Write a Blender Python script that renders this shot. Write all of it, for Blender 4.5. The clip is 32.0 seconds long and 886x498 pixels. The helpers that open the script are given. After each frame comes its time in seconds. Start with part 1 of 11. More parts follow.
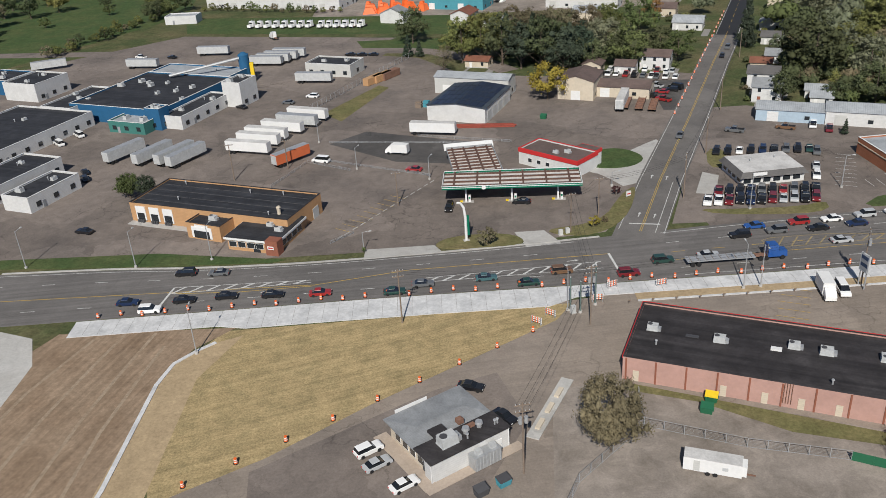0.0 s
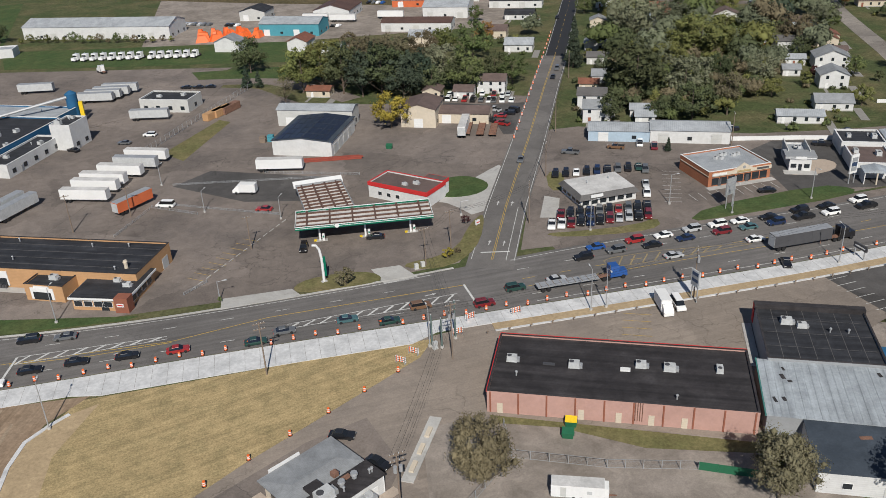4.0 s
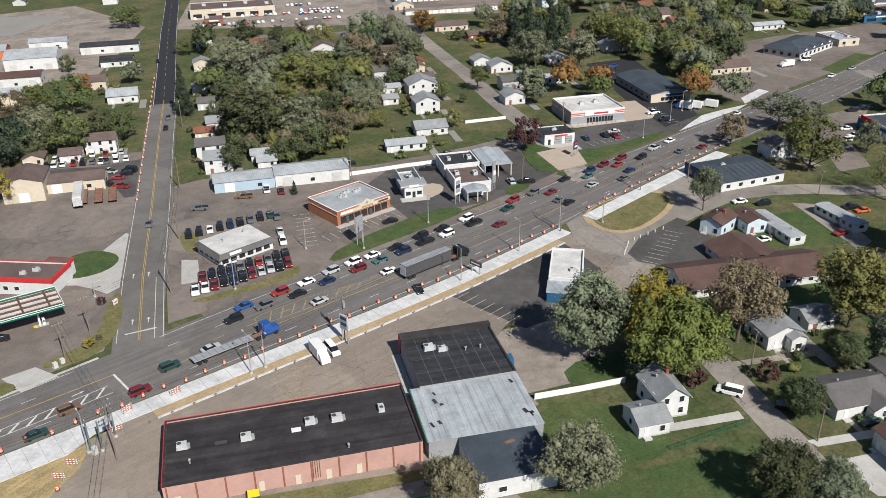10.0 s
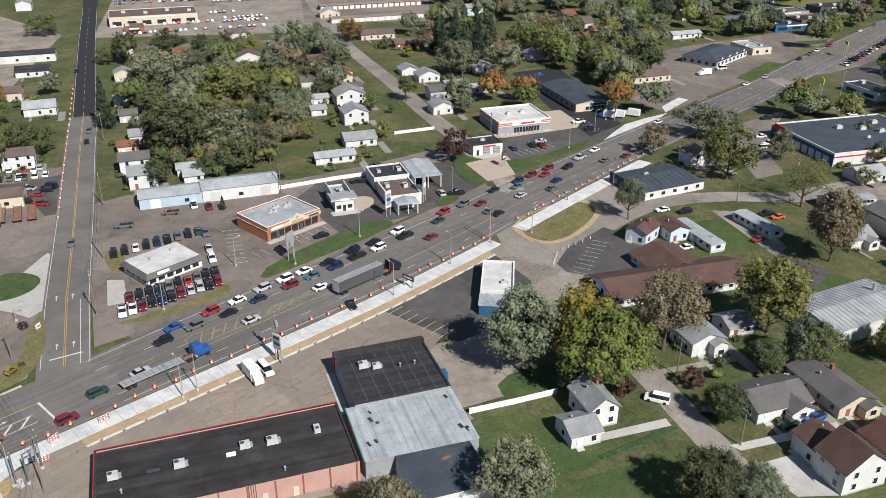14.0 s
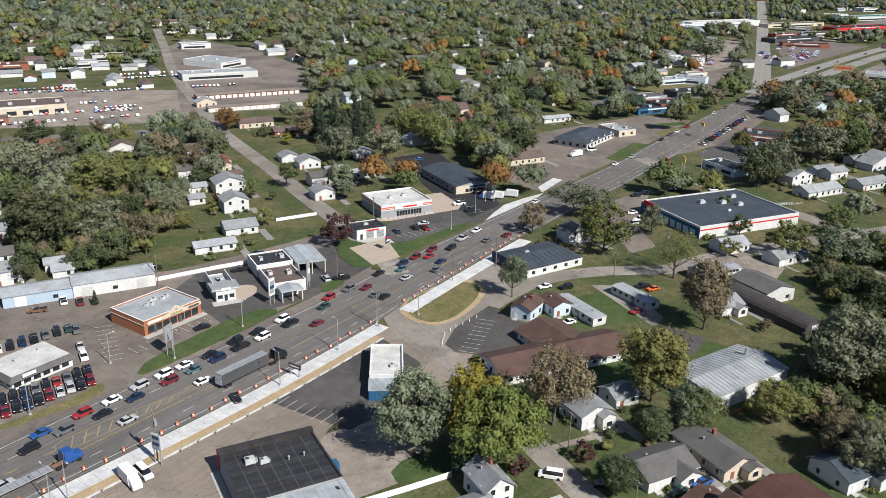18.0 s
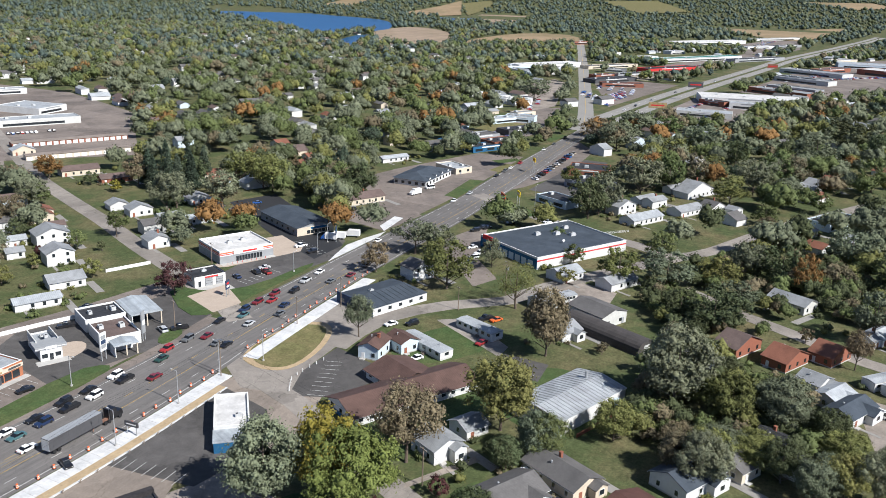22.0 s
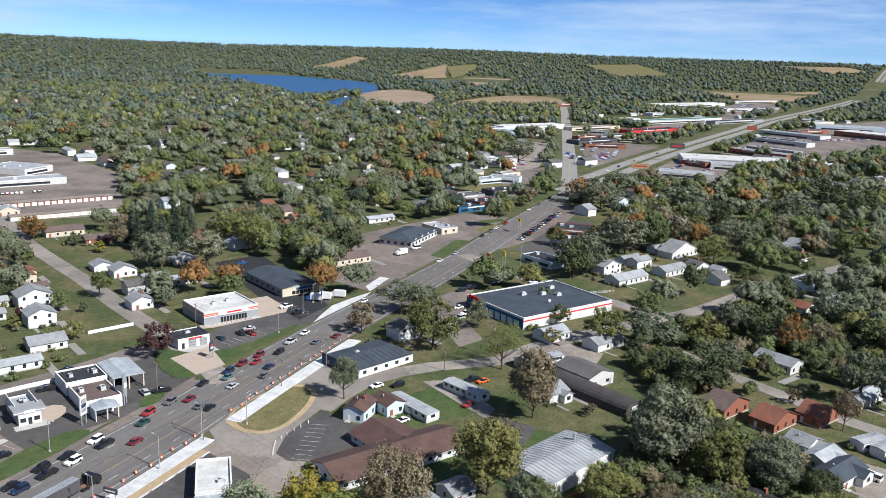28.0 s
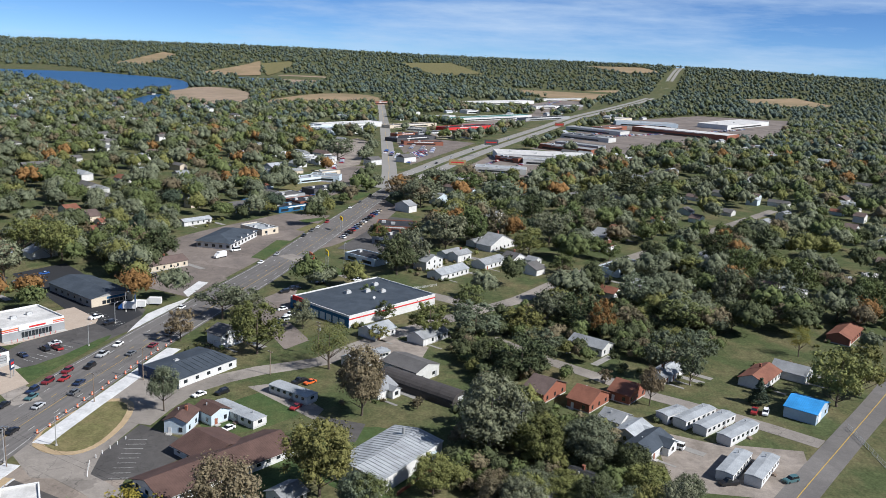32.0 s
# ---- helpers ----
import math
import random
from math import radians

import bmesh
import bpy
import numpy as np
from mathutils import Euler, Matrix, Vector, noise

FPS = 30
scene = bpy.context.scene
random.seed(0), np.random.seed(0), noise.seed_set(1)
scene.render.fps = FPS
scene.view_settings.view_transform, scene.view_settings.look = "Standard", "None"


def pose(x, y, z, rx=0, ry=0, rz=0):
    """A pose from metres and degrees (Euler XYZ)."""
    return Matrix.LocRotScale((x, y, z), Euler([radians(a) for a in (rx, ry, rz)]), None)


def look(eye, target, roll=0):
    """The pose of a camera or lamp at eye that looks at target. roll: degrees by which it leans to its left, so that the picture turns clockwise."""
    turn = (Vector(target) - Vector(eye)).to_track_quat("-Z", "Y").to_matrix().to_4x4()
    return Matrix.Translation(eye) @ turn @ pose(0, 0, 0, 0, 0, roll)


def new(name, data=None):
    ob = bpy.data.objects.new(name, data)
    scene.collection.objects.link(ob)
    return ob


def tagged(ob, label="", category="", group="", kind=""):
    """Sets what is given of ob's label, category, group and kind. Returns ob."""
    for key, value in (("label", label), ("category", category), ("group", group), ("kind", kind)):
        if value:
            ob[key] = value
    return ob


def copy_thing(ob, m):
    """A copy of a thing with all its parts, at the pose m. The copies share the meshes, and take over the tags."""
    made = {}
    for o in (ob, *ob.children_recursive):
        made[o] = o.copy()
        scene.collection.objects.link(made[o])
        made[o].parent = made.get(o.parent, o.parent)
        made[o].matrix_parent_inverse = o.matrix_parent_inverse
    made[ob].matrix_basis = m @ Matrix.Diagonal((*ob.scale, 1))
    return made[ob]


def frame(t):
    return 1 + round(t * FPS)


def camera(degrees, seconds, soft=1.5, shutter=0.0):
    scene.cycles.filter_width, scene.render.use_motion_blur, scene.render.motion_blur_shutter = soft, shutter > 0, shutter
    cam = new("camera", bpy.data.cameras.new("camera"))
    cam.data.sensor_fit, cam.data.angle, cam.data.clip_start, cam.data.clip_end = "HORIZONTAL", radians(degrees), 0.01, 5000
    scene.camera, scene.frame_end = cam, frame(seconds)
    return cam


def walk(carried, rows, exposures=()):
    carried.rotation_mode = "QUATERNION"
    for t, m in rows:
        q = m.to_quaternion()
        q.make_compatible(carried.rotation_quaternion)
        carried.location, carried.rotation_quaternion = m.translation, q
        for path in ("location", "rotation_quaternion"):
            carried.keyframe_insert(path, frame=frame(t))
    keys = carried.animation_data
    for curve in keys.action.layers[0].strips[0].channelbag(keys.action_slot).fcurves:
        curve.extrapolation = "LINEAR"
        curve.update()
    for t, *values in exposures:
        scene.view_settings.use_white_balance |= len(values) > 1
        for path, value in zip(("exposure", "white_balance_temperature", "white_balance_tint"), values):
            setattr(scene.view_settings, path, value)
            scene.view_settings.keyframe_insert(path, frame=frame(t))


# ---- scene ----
cam = camera(55.06, 32.0, soft=0.68)
PATH = [
    (0, (0.00, 0.00, 87.42), (0.00, 89.34, 42.48), -3.81),
    (1, (-0.24, 0.03, 88.96), (4.59, 89.28, 44.12), -3.64),
    (2, (-0.44, 0.53, 90.91), (9.08, 89.31, 45.88), -3.38),
    (2.5, (-0.71, 0.47, 91.77), (10.86, 89.05, 46.83), -3.28),
    (4.5, (-1.27, 0.70, 95.55), (18.80, 87.79, 50.68), -2.71),
    (5, (-1.37, 0.72, 96.55), (21.61, 87.08, 51.67), -2.54),
    (6, (-1.87, 0.88, 98.62), (27.04, 85.48, 53.81), -2.13),
    (7, (-2.07, 0.95, 100.44), (33.00, 83.26, 55.76), -1.73),
    (8, (-1.94, 1.03, 102.29), (40.01, 80.10, 57.70), -1.42),
    (9, (-1.83, 1.04, 103.83), (47.47, 75.80, 59.33), -1.19),
    (10, (-2.05, 1.17, 105.23), (53.37, 71.60, 60.85), -0.81),
    (10.5, (-2.10, 1.32, 105.98), (55.73, 69.79, 61.62), -0.58),
    (11, (-2.13, 1.29, 106.88), (56.40, 69.19, 62.54), -0.41),
    (12, (-2.33, 1.38, 107.93), (56.92, 68.72, 63.72), -0.12),
    (13, (-2.28, 1.60, 108.27), (58.67, 67.49, 64.18), 0.22),
    (14, (-2.27, 1.57, 108.65), (59.43, 66.72, 64.49), 0.37),
    (14.5, (-2.20, 1.55, 108.80), (60.88, 65.32, 64.58), 0.52),
    (16.5, (-2.00, 1.77, 108.27), (65.59, 61.93, 65.71), 0.97),
    (17, (-1.99, 1.80, 108.26), (67.51, 61.58, 68.29), 1.13),
    (17.5, (-1.94, 1.85, 108.21), (69.35, 61.15, 70.78), 1.20),
    (18, (-1.85, 2.00, 108.21), (71.69, 60.05, 73.26), 1.30),
    (18.5, (-1.96, 2.04, 108.10), (74.21, 58.14, 75.67), 1.47),
    (19, (-1.82, 1.87, 108.00), (76.61, 56.20, 78.03), 1.59),
    (19.5, (-1.74, 1.77, 107.78), (78.53, 54.05, 79.09), 1.69),
    (20, (-1.75, 1.85, 107.65), (79.82, 51.93, 78.68), 1.85),
    (21, (-1.53, 1.80, 107.48), (82.59, 47.15, 78.04), 2.02),
    (22, (-1.46, 1.77, 107.36), (83.31, 45.61, 77.48), 2.06),
    (23, (-1.39, 1.76, 107.27), (83.26, 45.87, 77.46), 2.06),
    (24, (-1.28, 1.94, 107.19), (83.77, 46.68, 79.55), 2.09),
    (25, (-1.22, 1.89, 107.16), (84.43, 46.89, 81.86), 2.09),
    (25.5, (-1.35, 1.89, 107.34), (84.43, 47.29, 83.24), 2.13),
    (27.5, (-1.46, 1.87, 107.60), (84.47, 47.44, 84.37), 2.05),
    (28, (-1.41, 2.00, 107.70), (85.68, 45.40, 84.61), 2.16),
    (28.5, (-1.30, 1.86, 107.68), (87.06, 42.66, 84.70), 2.19),
    (29, (-1.50, 1.88, 107.60), (87.77, 40.70, 84.73), 2.25),
    (29.5, (-1.58, 1.88, 107.73), (87.59, 40.90, 84.80), 2.22),
    (30, (-1.46, 2.06, 107.58), (87.97, 40.50, 84.67), 2.24),
    (30.5, (-1.38, 2.15, 107.64), (89.47, 37.17, 84.82), 2.39),
    (31, (-1.40, 2.11, 107.59), (90.93, 33.13, 84.92), 2.58),
    (31.5, (-1.48, 2.03, 107.61), (92.14, 29.03, 85.11), 2.71),
    (32, (-1.55, 2.03, 107.83), (92.89, 26.04, 85.37), 2.87),
]
walk(cam, [(t, look(eye, target, roll)) for t, eye, target, roll in PATH], exposures=[(0, 0.02, 6300, 10), (5, 0.02, 6300, 10), (9, 0.3, 6300, 10), (11.5, 0.45, 6250, 10), (14, 0.45, 6250, 10), (18, 0.48, 6200, 10), (24, 0.78, 5950, 11), (32, 0.5, 5950, 11)])

# ---- world, sun ----
SUN_EL, SUN_AZ = 41.0, 188.5  # height, and the bearing it shines from, clockwise from +y
world = bpy.data.worlds.new("sky")
scene.world = world
world.use_nodes = True
wn = world.node_tree
sky = wn.nodes.new("ShaderNodeTexSky")
sky.sky_type, sky.sun_disc = "NISHITA", False
sky.sun_elevation, sky.sun_rotation = radians(SUN_EL), radians(SUN_AZ)
sky.altitude, sky.air_density, sky.dust_density, sky.ozone_density = 7500, 1.0, 0.35, 3.0
back = wn.nodes["Background"]
back.inputs["Strength"].default_value = 0.064
# thin cirrus high over the horizon
wc = wn.nodes.new("ShaderNodeTexCoord")
wm = wn.nodes.new("ShaderNodeMapping")
wm.inputs["Scale"].default_value = (2.2, 2.2, 16)
wz = wn.nodes.new("ShaderNodeTexNoise")
wz.inputs["Scale"].default_value, wz.inputs["Detail"].default_value, wz.inputs["Roughness"].default_value = 1.6, 8, 0.62
wr = wn.nodes.new("ShaderNodeValToRGB")
wr.color_ramp.elements[0].position, wr.color_ramp.elements[1].position = 0.45, 0.74
wr.color_ramp.elements[1].color = (0.8, 0.8, 0.8, 1)
wx = wn.nodes.new("ShaderNodeMixRGB")
wx.inputs[2].default_value = (6.2, 7.6, 9.2, 1)
wn.links.new(wc.outputs["Generated"], wm.inputs[0])
wn.links.new(wm.outputs[0], wz.inputs["Vector"])
wn.links.new(wz.outputs["Fac"], wr.inputs[0])
wn.links.new(wr.outputs[0], wx.inputs[0])
tone = wn.nodes.new("ShaderNodeVectorMath")
tone.operation = "MULTIPLY"
tone.inputs[1].default_value = (0.76, 0.93, 1.08)
wn.links.new(sky.outputs[0], tone.inputs[0])
wn.links.new(tone.outputs[0], wx.inputs[1])
wn.links.new(wx.outputs[0], back.inputs["Color"])
sun = new("sun", bpy.data.lights.new("sun", "SUN"))
sun.data.energy, sun.data.angle, sun.data.color = 5.0, radians(0.53), (1.0, 0.94, 0.84)
az, el = radians(SUN_AZ), radians(SUN_EL)
sun.matrix_world = look((math.sin(az) * math.cos(el) * 200, math.cos(az) * math.cos(el) * 200, math.sin(el) * 200), (0, 0, 0))

# ---- materials ----
MATS = {}


def mat(name, color, rough=0.7, vary=0.18, grain=2.0, stain=0.12, stain_size=0.12, bump=0.0, metal=0.0, spec=0.4, tint=None, coords="world", bands=None, cracks=0.0, mottle=0.0, streak=None):
    """A surface: base colour, broken by fine grain and by larger stains (tint is the stains' colour); bands: (axis, width, strength) of ribs or courses."""
    if name in MATS:
        return MATS[name]
    m = bpy.data.materials.new(name)
    m.use_nodes = True
    nt = m.node_tree
    L, N = nt.links, nt.nodes
    b = N["Principled BSDF"]
    b.inputs["Roughness"].default_value, b.inputs["Metallic"].default_value = rough, metal
    b.inputs["Specular IOR Level"].default_value = spec
    if coords == "world":
        pos = N.new("ShaderNodeNewGeometry").outputs["Position"]
    else:
        pos = N.new("ShaderNodeTexCoord").outputs["Object"]
    fine, big = N.new("ShaderNodeTexNoise"), N.new("ShaderNodeTexNoise")
    fine.inputs["Scale"].default_value, fine.inputs["Detail"].default_value, fine.inputs["Roughness"].default_value = grain, 6, 0.7
    big.inputs["Scale"].default_value, big.inputs["Detail"].default_value, big.inputs["Roughness"].default_value = stain_size, 7, 0.65
    L.new(pos, fine.inputs["Vector"])
    L.new(pos, big.inputs["Vector"])
    ramp = N.new("ShaderNodeMapRange")
    ramp.inputs["From Min"].default_value, ramp.inputs["From Max"].default_value = 0.3, 0.7
    ramp.inputs["To Min"].default_value, ramp.inputs["To Max"].default_value = 1 - vary, 1 + vary
    L.new(fine.outputs["Fac"], ramp.inputs["Value"])
    two = N.new("ShaderNodeMapRange")
    two.inputs["From Min"].default_value, two.inputs["From Max"].default_value = 0.42, 0.66
    two.inputs["To Min"].default_value, two.inputs["To Max"].default_value = 0, stain
    L.new(big.outputs["Fac"], two.inputs["Value"])
    mixs = N.new("ShaderNodeMixRGB")
    mixs.inputs[1].default_value = (*color, 1)
    mixs.inputs[2].default_value = (*(tint or tuple(c * 0.45 for c in color)), 1)
    L.new(two.outputs[0], mixs.inputs[0])
    mul = N.new("ShaderNodeVectorMath")
    mul.operation = "MULTIPLY"
    L.new(mixs.outputs[0], mul.inputs[0])
    out = ramp.outputs[0]

    def times(value):
        """Multiplies what has been gathered so far."""
        node = N.new("ShaderNodeMath")
        node.operation = "MULTIPLY"
        L.new(out, node.inputs[0])
        L.new(value, node.inputs[1])
        return node.outputs[0]

    if mottle:
        # blotches of a hand's width to some metres
        blot, span = N.new("ShaderNodeTexNoise"), N.new("ShaderNodeMapRange")
        blot.inputs["Scale"].default_value, blot.inputs["Detail"].default_value, blot.inputs["Roughness"].default_value = 0.33, 9, 0.72
        blot.inputs["Distortion"].default_value = 0.6
        L.new(pos, blot.inputs["Vector"])
        span.inputs["From Min"].default_value, span.inputs["From Max"].default_value = 0.32, 0.68
        span.inputs["To Min"].default_value, span.inputs["To Max"].default_value = 1 - mottle, 1 + mottle
        L.new(blot.outputs["Fac"], span.inputs["Value"])
        out = times(span.outputs[0])
    if streak:
        # wear drawn out along one bearing: degrees from x, strength
        turn, lines, span = N.new("ShaderNodeMapping"), N.new("ShaderNodeTexNoise"), N.new("ShaderNodeMapRange")
        turn.vector_type = "TEXTURE"
        turn.inputs["Rotation"].default_value = (0, 0, radians(streak[0]))
        turn.inputs["Scale"].default_value = (40, 1.1, 1)
        lines.inputs["Scale"].default_value, lines.inputs["Detail"].default_value, lines.inputs["Roughness"].default_value = 1.0, 5, 0.6
        L.new(pos, turn.inputs["Vector"])
        L.new(turn.outputs[0], lines.inputs["Vector"])
        span.inputs["From Min"].default_value, span.inputs["From Max"].default_value = 0.34, 0.66
        span.inputs["To Min"].default_value, span.inputs["To Max"].default_value = 1 - streak[1], 1 + streak[1]
        L.new(lines.outputs["Fac"], span.inputs["Value"])
        out = times(span.outputs[0])
    if bands:
        axis, width, strength = bands
        sep = N.new("ShaderNodeSeparateXYZ")
        obj = N.new("ShaderNodeTexCoord").outputs["Object"]
        L.new(obj, sep.inputs[0])
        w = N.new("ShaderNodeMath")
        w.operation = "PINGPONG"
        w.inputs[1].default_value = width / 2
        L.new(sep.outputs["XYZ".index(axis)], w.inputs[0])
        r2 = N.new("ShaderNodeMapRange")
        r2.inputs["From Min"].default_value, r2.inputs["From Max"].default_value = 0, width * 0.14
        r2.inputs["To Min"].default_value, r2.inputs["To Max"].default_value = 1 - strength, 1
        L.new(w.outputs[0], r2.inputs["Value"])
        mm = N.new("ShaderNodeMath")
        mm.operation = "MULTIPLY"
        L.new(out, mm.inputs[0])
        L.new(r2.outputs[0], mm.inputs[1])
        out = mm.outputs[0]
    if cracks:
        vor, warp, add = N.new("ShaderNodeTexVoronoi"), N.new("ShaderNodeTexNoise"), N.new("ShaderNodeVectorMath")
        vor.feature = "DISTANCE_TO_EDGE"
        vor.inputs["Scale"].default_value, warp.inputs["Scale"].default_value, warp.inputs["Detail"].default_value = 0.15, 0.35, 5
        add.operation = "MULTIPLY_ADD"
        add.inputs[1].default_value = (5, 5, 0)
        L.new(pos, warp.inputs["Vector"])
        L.new(warp.outputs["Color"], add.inputs[0])
        L.new(pos, add.inputs[2])
        L.new(add.outputs[0], vor.inputs["Vector"])
        r3 = N.new("ShaderNodeMapRange")
        r3.inputs["From Min"].default_value, r3.inputs["From Max"].default_value = 0.004, 0.02
        r3.inputs["To Min"].default_value, r3.inputs["To Max"].default_value = 1 - cracks, 1
        L.new(vor.outputs["Distance"], r3.inputs["Value"])
        old = N.new("ShaderNodeTexNoise")
        old.inputs["Scale"].default_value = 0.035
        L.new(pos, old.inputs["Vector"])
        worn = N.new("ShaderNodeMapRange")
        worn.inputs["From Min"].default_value, worn.inputs["From Max"].default_value = 0.46, 0.62
        worn.inputs["To Min"].default_value, worn.inputs["To Max"].default_value = 1, 1 - cracks
        L.new(old.outputs["Fac"], worn.inputs["Value"])
        L.new(worn.outputs[0], r3.inputs["To Min"])
        cell = N.new("ShaderNodeTexVoronoi")
        cell.inputs["Scale"].default_value = 0.045
        L.new(add.outputs[0], cell.inputs["Vector"])
        bw = N.new("ShaderNodeSeparateColor")
        L.new(cell.outputs["Color"], bw.inputs[0])
        r4 = N.new("ShaderNodeMapRange")
        r4.inputs["To Min"].default_value, r4.inputs["To Max"].default_value = 1 - cracks * 0.45, 1 + cracks * 0.3
        L.new(bw.outputs[0], r4.inputs["Value"])
        for extra in (r3, r4):
            mm = N.new("ShaderNodeMath")
            mm.operation = "MULTIPLY"
            L.new(out, mm.inputs[0])
            L.new(extra.outputs[0], mm.inputs[1])
            out = mm.outputs[0]
    L.new(out, mul.inputs[1])
    L.new(mul.outputs[0], b.inputs["Base Color"])
    if bump:
        bp = N.new("ShaderNodeBump")
        bp.inputs["Strength"].default_value, bp.inputs["Distance"].default_value = bump, 0.05
        L.new(fine.outputs["Fac"], bp.inputs["Height"])
        L.new(bp.outputs[0], b.inputs["Normal"])
    MATS[name] = m
    return m


def tinted(name, rough=0.35, vary=0.25, spec=0.5, coat=0.0, leaf=False):
    """A surface whose colour is the object's own; leaves vary from piece to piece."""
    m = bpy.data.materials.new(name)
    m.use_nodes = True
    L, N = m.node_tree.links, m.node_tree.nodes
    b = N["Principled BSDF"]
    b.inputs["Roughness"].default_value, b.inputs["Specular IOR Level"].default_value = rough, spec
    b.inputs["Coat Weight"].default_value = coat
    info = N.new("ShaderNodeObjectInfo")
    geo = N.new("ShaderNodeNewGeometry")
    ramp = N.new("ShaderNodeMapRange")
    ramp.inputs["To Min"].default_value, ramp.inputs["To Max"].default_value = 1 - vary, 1 + vary
    if leaf:
        # leaf by leaf, and tree by tree over the wood
        nz = N.new("ShaderNodeTexNoise")
        nz.inputs["Scale"].default_value, nz.inputs["Detail"].default_value = 0.09, 1.0
        L.new(geo.outputs["Position"], nz.inputs["Vector"])
        both = N.new("ShaderNodeMath")
        both.operation = "MULTIPLY_ADD"
        both.inputs[1].default_value = 0.6
        half = N.new("ShaderNodeMath")
        half.operation = "MULTIPLY_ADD"
        half.inputs[1].default_value, half.inputs[2].default_value = 1.6, -0.6
        L.new(nz.outputs["Fac"], half.inputs[0])
        L.new(geo.outputs["Random Per Island"], both.inputs[0])
        L.new(half.outputs[0], both.inputs[2])
        L.new(both.outputs[0], ramp.inputs["Value"])
    else:
        nz = N.new("ShaderNodeTexNoise")
        nz.inputs["Scale"].default_value = 0.8
        L.new(geo.outputs["Position"], nz.inputs["Vector"])
        L.new(nz.outputs["Fac"], ramp.inputs["Value"])
    mul = N.new("ShaderNodeVectorMath")
    mul.operation = "MULTIPLY"
    L.new(info.outputs["Color"], mul.inputs[0])
    L.new(ramp.outputs[0], mul.inputs[1])
    L.new(mul.outputs[0], b.inputs["Base Color"])
    if leaf:
        tr = N.new("ShaderNodeBsdfTranslucent")
        mx = N.new("ShaderNodeMixShader")
        mx.inputs[0].default_value = 0.1
        L.new(mul.outputs[0], tr.inputs["Color"])
        L.new(b.outputs[0], mx.inputs[1])
        L.new(tr.outputs[0], mx.inputs[2])
        L.new(mx.outputs[0], N["Material Output"].inputs["Surface"])
    MATS[name] = m
    return m


def glass_mat(name, color=(0.02, 0.025, 0.03)):
    m = mat(name, color, 0.08, 0.05, 1, 0.05, spec=0.7)
    return m


tinted("leaf", 0.7, 0.3, 0.12, leaf=True)
tinted("paint", 0.28, 0.04, 0.5, 0.6)
mat("grass", (0.064, 0.08, 0.034), 0.9, 0.34, 1.2, 0.9, 0.045, 0.4, spec=0.1, tint=(0.135, 0.115, 0.062), mottle=0.3)
mat("lawn", (0.053, 0.083, 0.031), 0.9, 0.28, 1.5, 0.45, 0.07, 0.4, spec=0.1, tint=(0.115, 0.115, 0.05), mottle=0.24)
mat("dry_lawn", (0.13, 0.125, 0.055), 0.9, 0.28, 1.5, 0.6, 0.09, 0.4, spec=0.1, tint=(0.2, 0.16, 0.085), mottle=0.26)
mat("asphalt", (0.152, 0.142, 0.134), 0.85, 0.16, 3.0, 0.6, 0.05, 0.15, spec=0.25, tint=(0.1, 0.094, 0.09), cracks=0.25, mottle=0.1)
mat("asphalt_main", (0.145, 0.136, 0.13), 0.85, 0.14, 3.0, 0.5, 0.05, 0.15, spec=0.25, tint=(0.1, 0.094, 0.09), cracks=0.2, mottle=0.08, streak=(3, 0.16))
mat("asphalt_new", (0.026, 0.027, 0.03), 0.8, 0.12, 3.0, 0.2, 0.1, 0.1, spec=0.3)
mat("asphalt_dark", (0.088, 0.083, 0.08), 0.85, 0.14, 3.0, 0.4, 0.08, 0.1, spec=0.25, cracks=0.4, mottle=0.18)
mat("lot", (0.195, 0.165, 0.145), 0.9, 0.16, 2.4, 0.75, 0.045, 0.15, spec=0.2, tint=(0.115, 0.1, 0.092), cracks=0.4, mottle=0.16)
mat("lot_dusty", (0.255, 0.215, 0.18), 0.9, 0.14, 2.4, 0.6, 0.05, 0.15, spec=0.2, tint=(0.165, 0.142, 0.125), cracks=0.3, mottle=0.1, streak=(6, 0.07))
mat("street_pale", (0.25, 0.225, 0.2), 0.9, 0.14, 2.4, 0.6, 0.05, 0.1, spec=0.2, tint=(0.16, 0.145, 0.13), cracks=0.4, mottle=0.14)
mat("gravel", (0.27, 0.235, 0.205), 0.95, 0.14, 3.0, 0.75, 0.07, 0.3, spec=0.15, tint=(0.14, 0.12, 0.1), mottle=0.22)
mat("concrete", (0.42, 0.41, 0.39), 0.85, 0.1, 2.0, 0.35, 0.15, 0.1, spec=0.25, tint=(0.3, 0.28, 0.25), cracks=0.2, mottle=0.1)
mat("concrete_new", (0.56, 0.56, 0.56), 0.85, 0.14, 1.6, 0.7, 0.22, 0.1, spec=0.25, tint=(0.36, 0.365, 0.37), mottle=0.08)
mat("track_dirt", (0.3, 0.235, 0.17), 0.95, 0.25, 1.2, 0.6, 0.2, 0.2, spec=0.1, tint=(0.23, 0.165, 0.11))
mat("concrete_old", (0.25, 0.24, 0.225), 0.9, 0.12, 1.0, 0.5, 0.03, 0.05, spec=0.2, tint=(0.2, 0.19, 0.175))
mat("pit", (0.28, 0.215, 0.16), 0.95, 0.2, 0.03, 0.6, 0.01, spec=0.1, tint=(0.16, 0.135, 0.08))
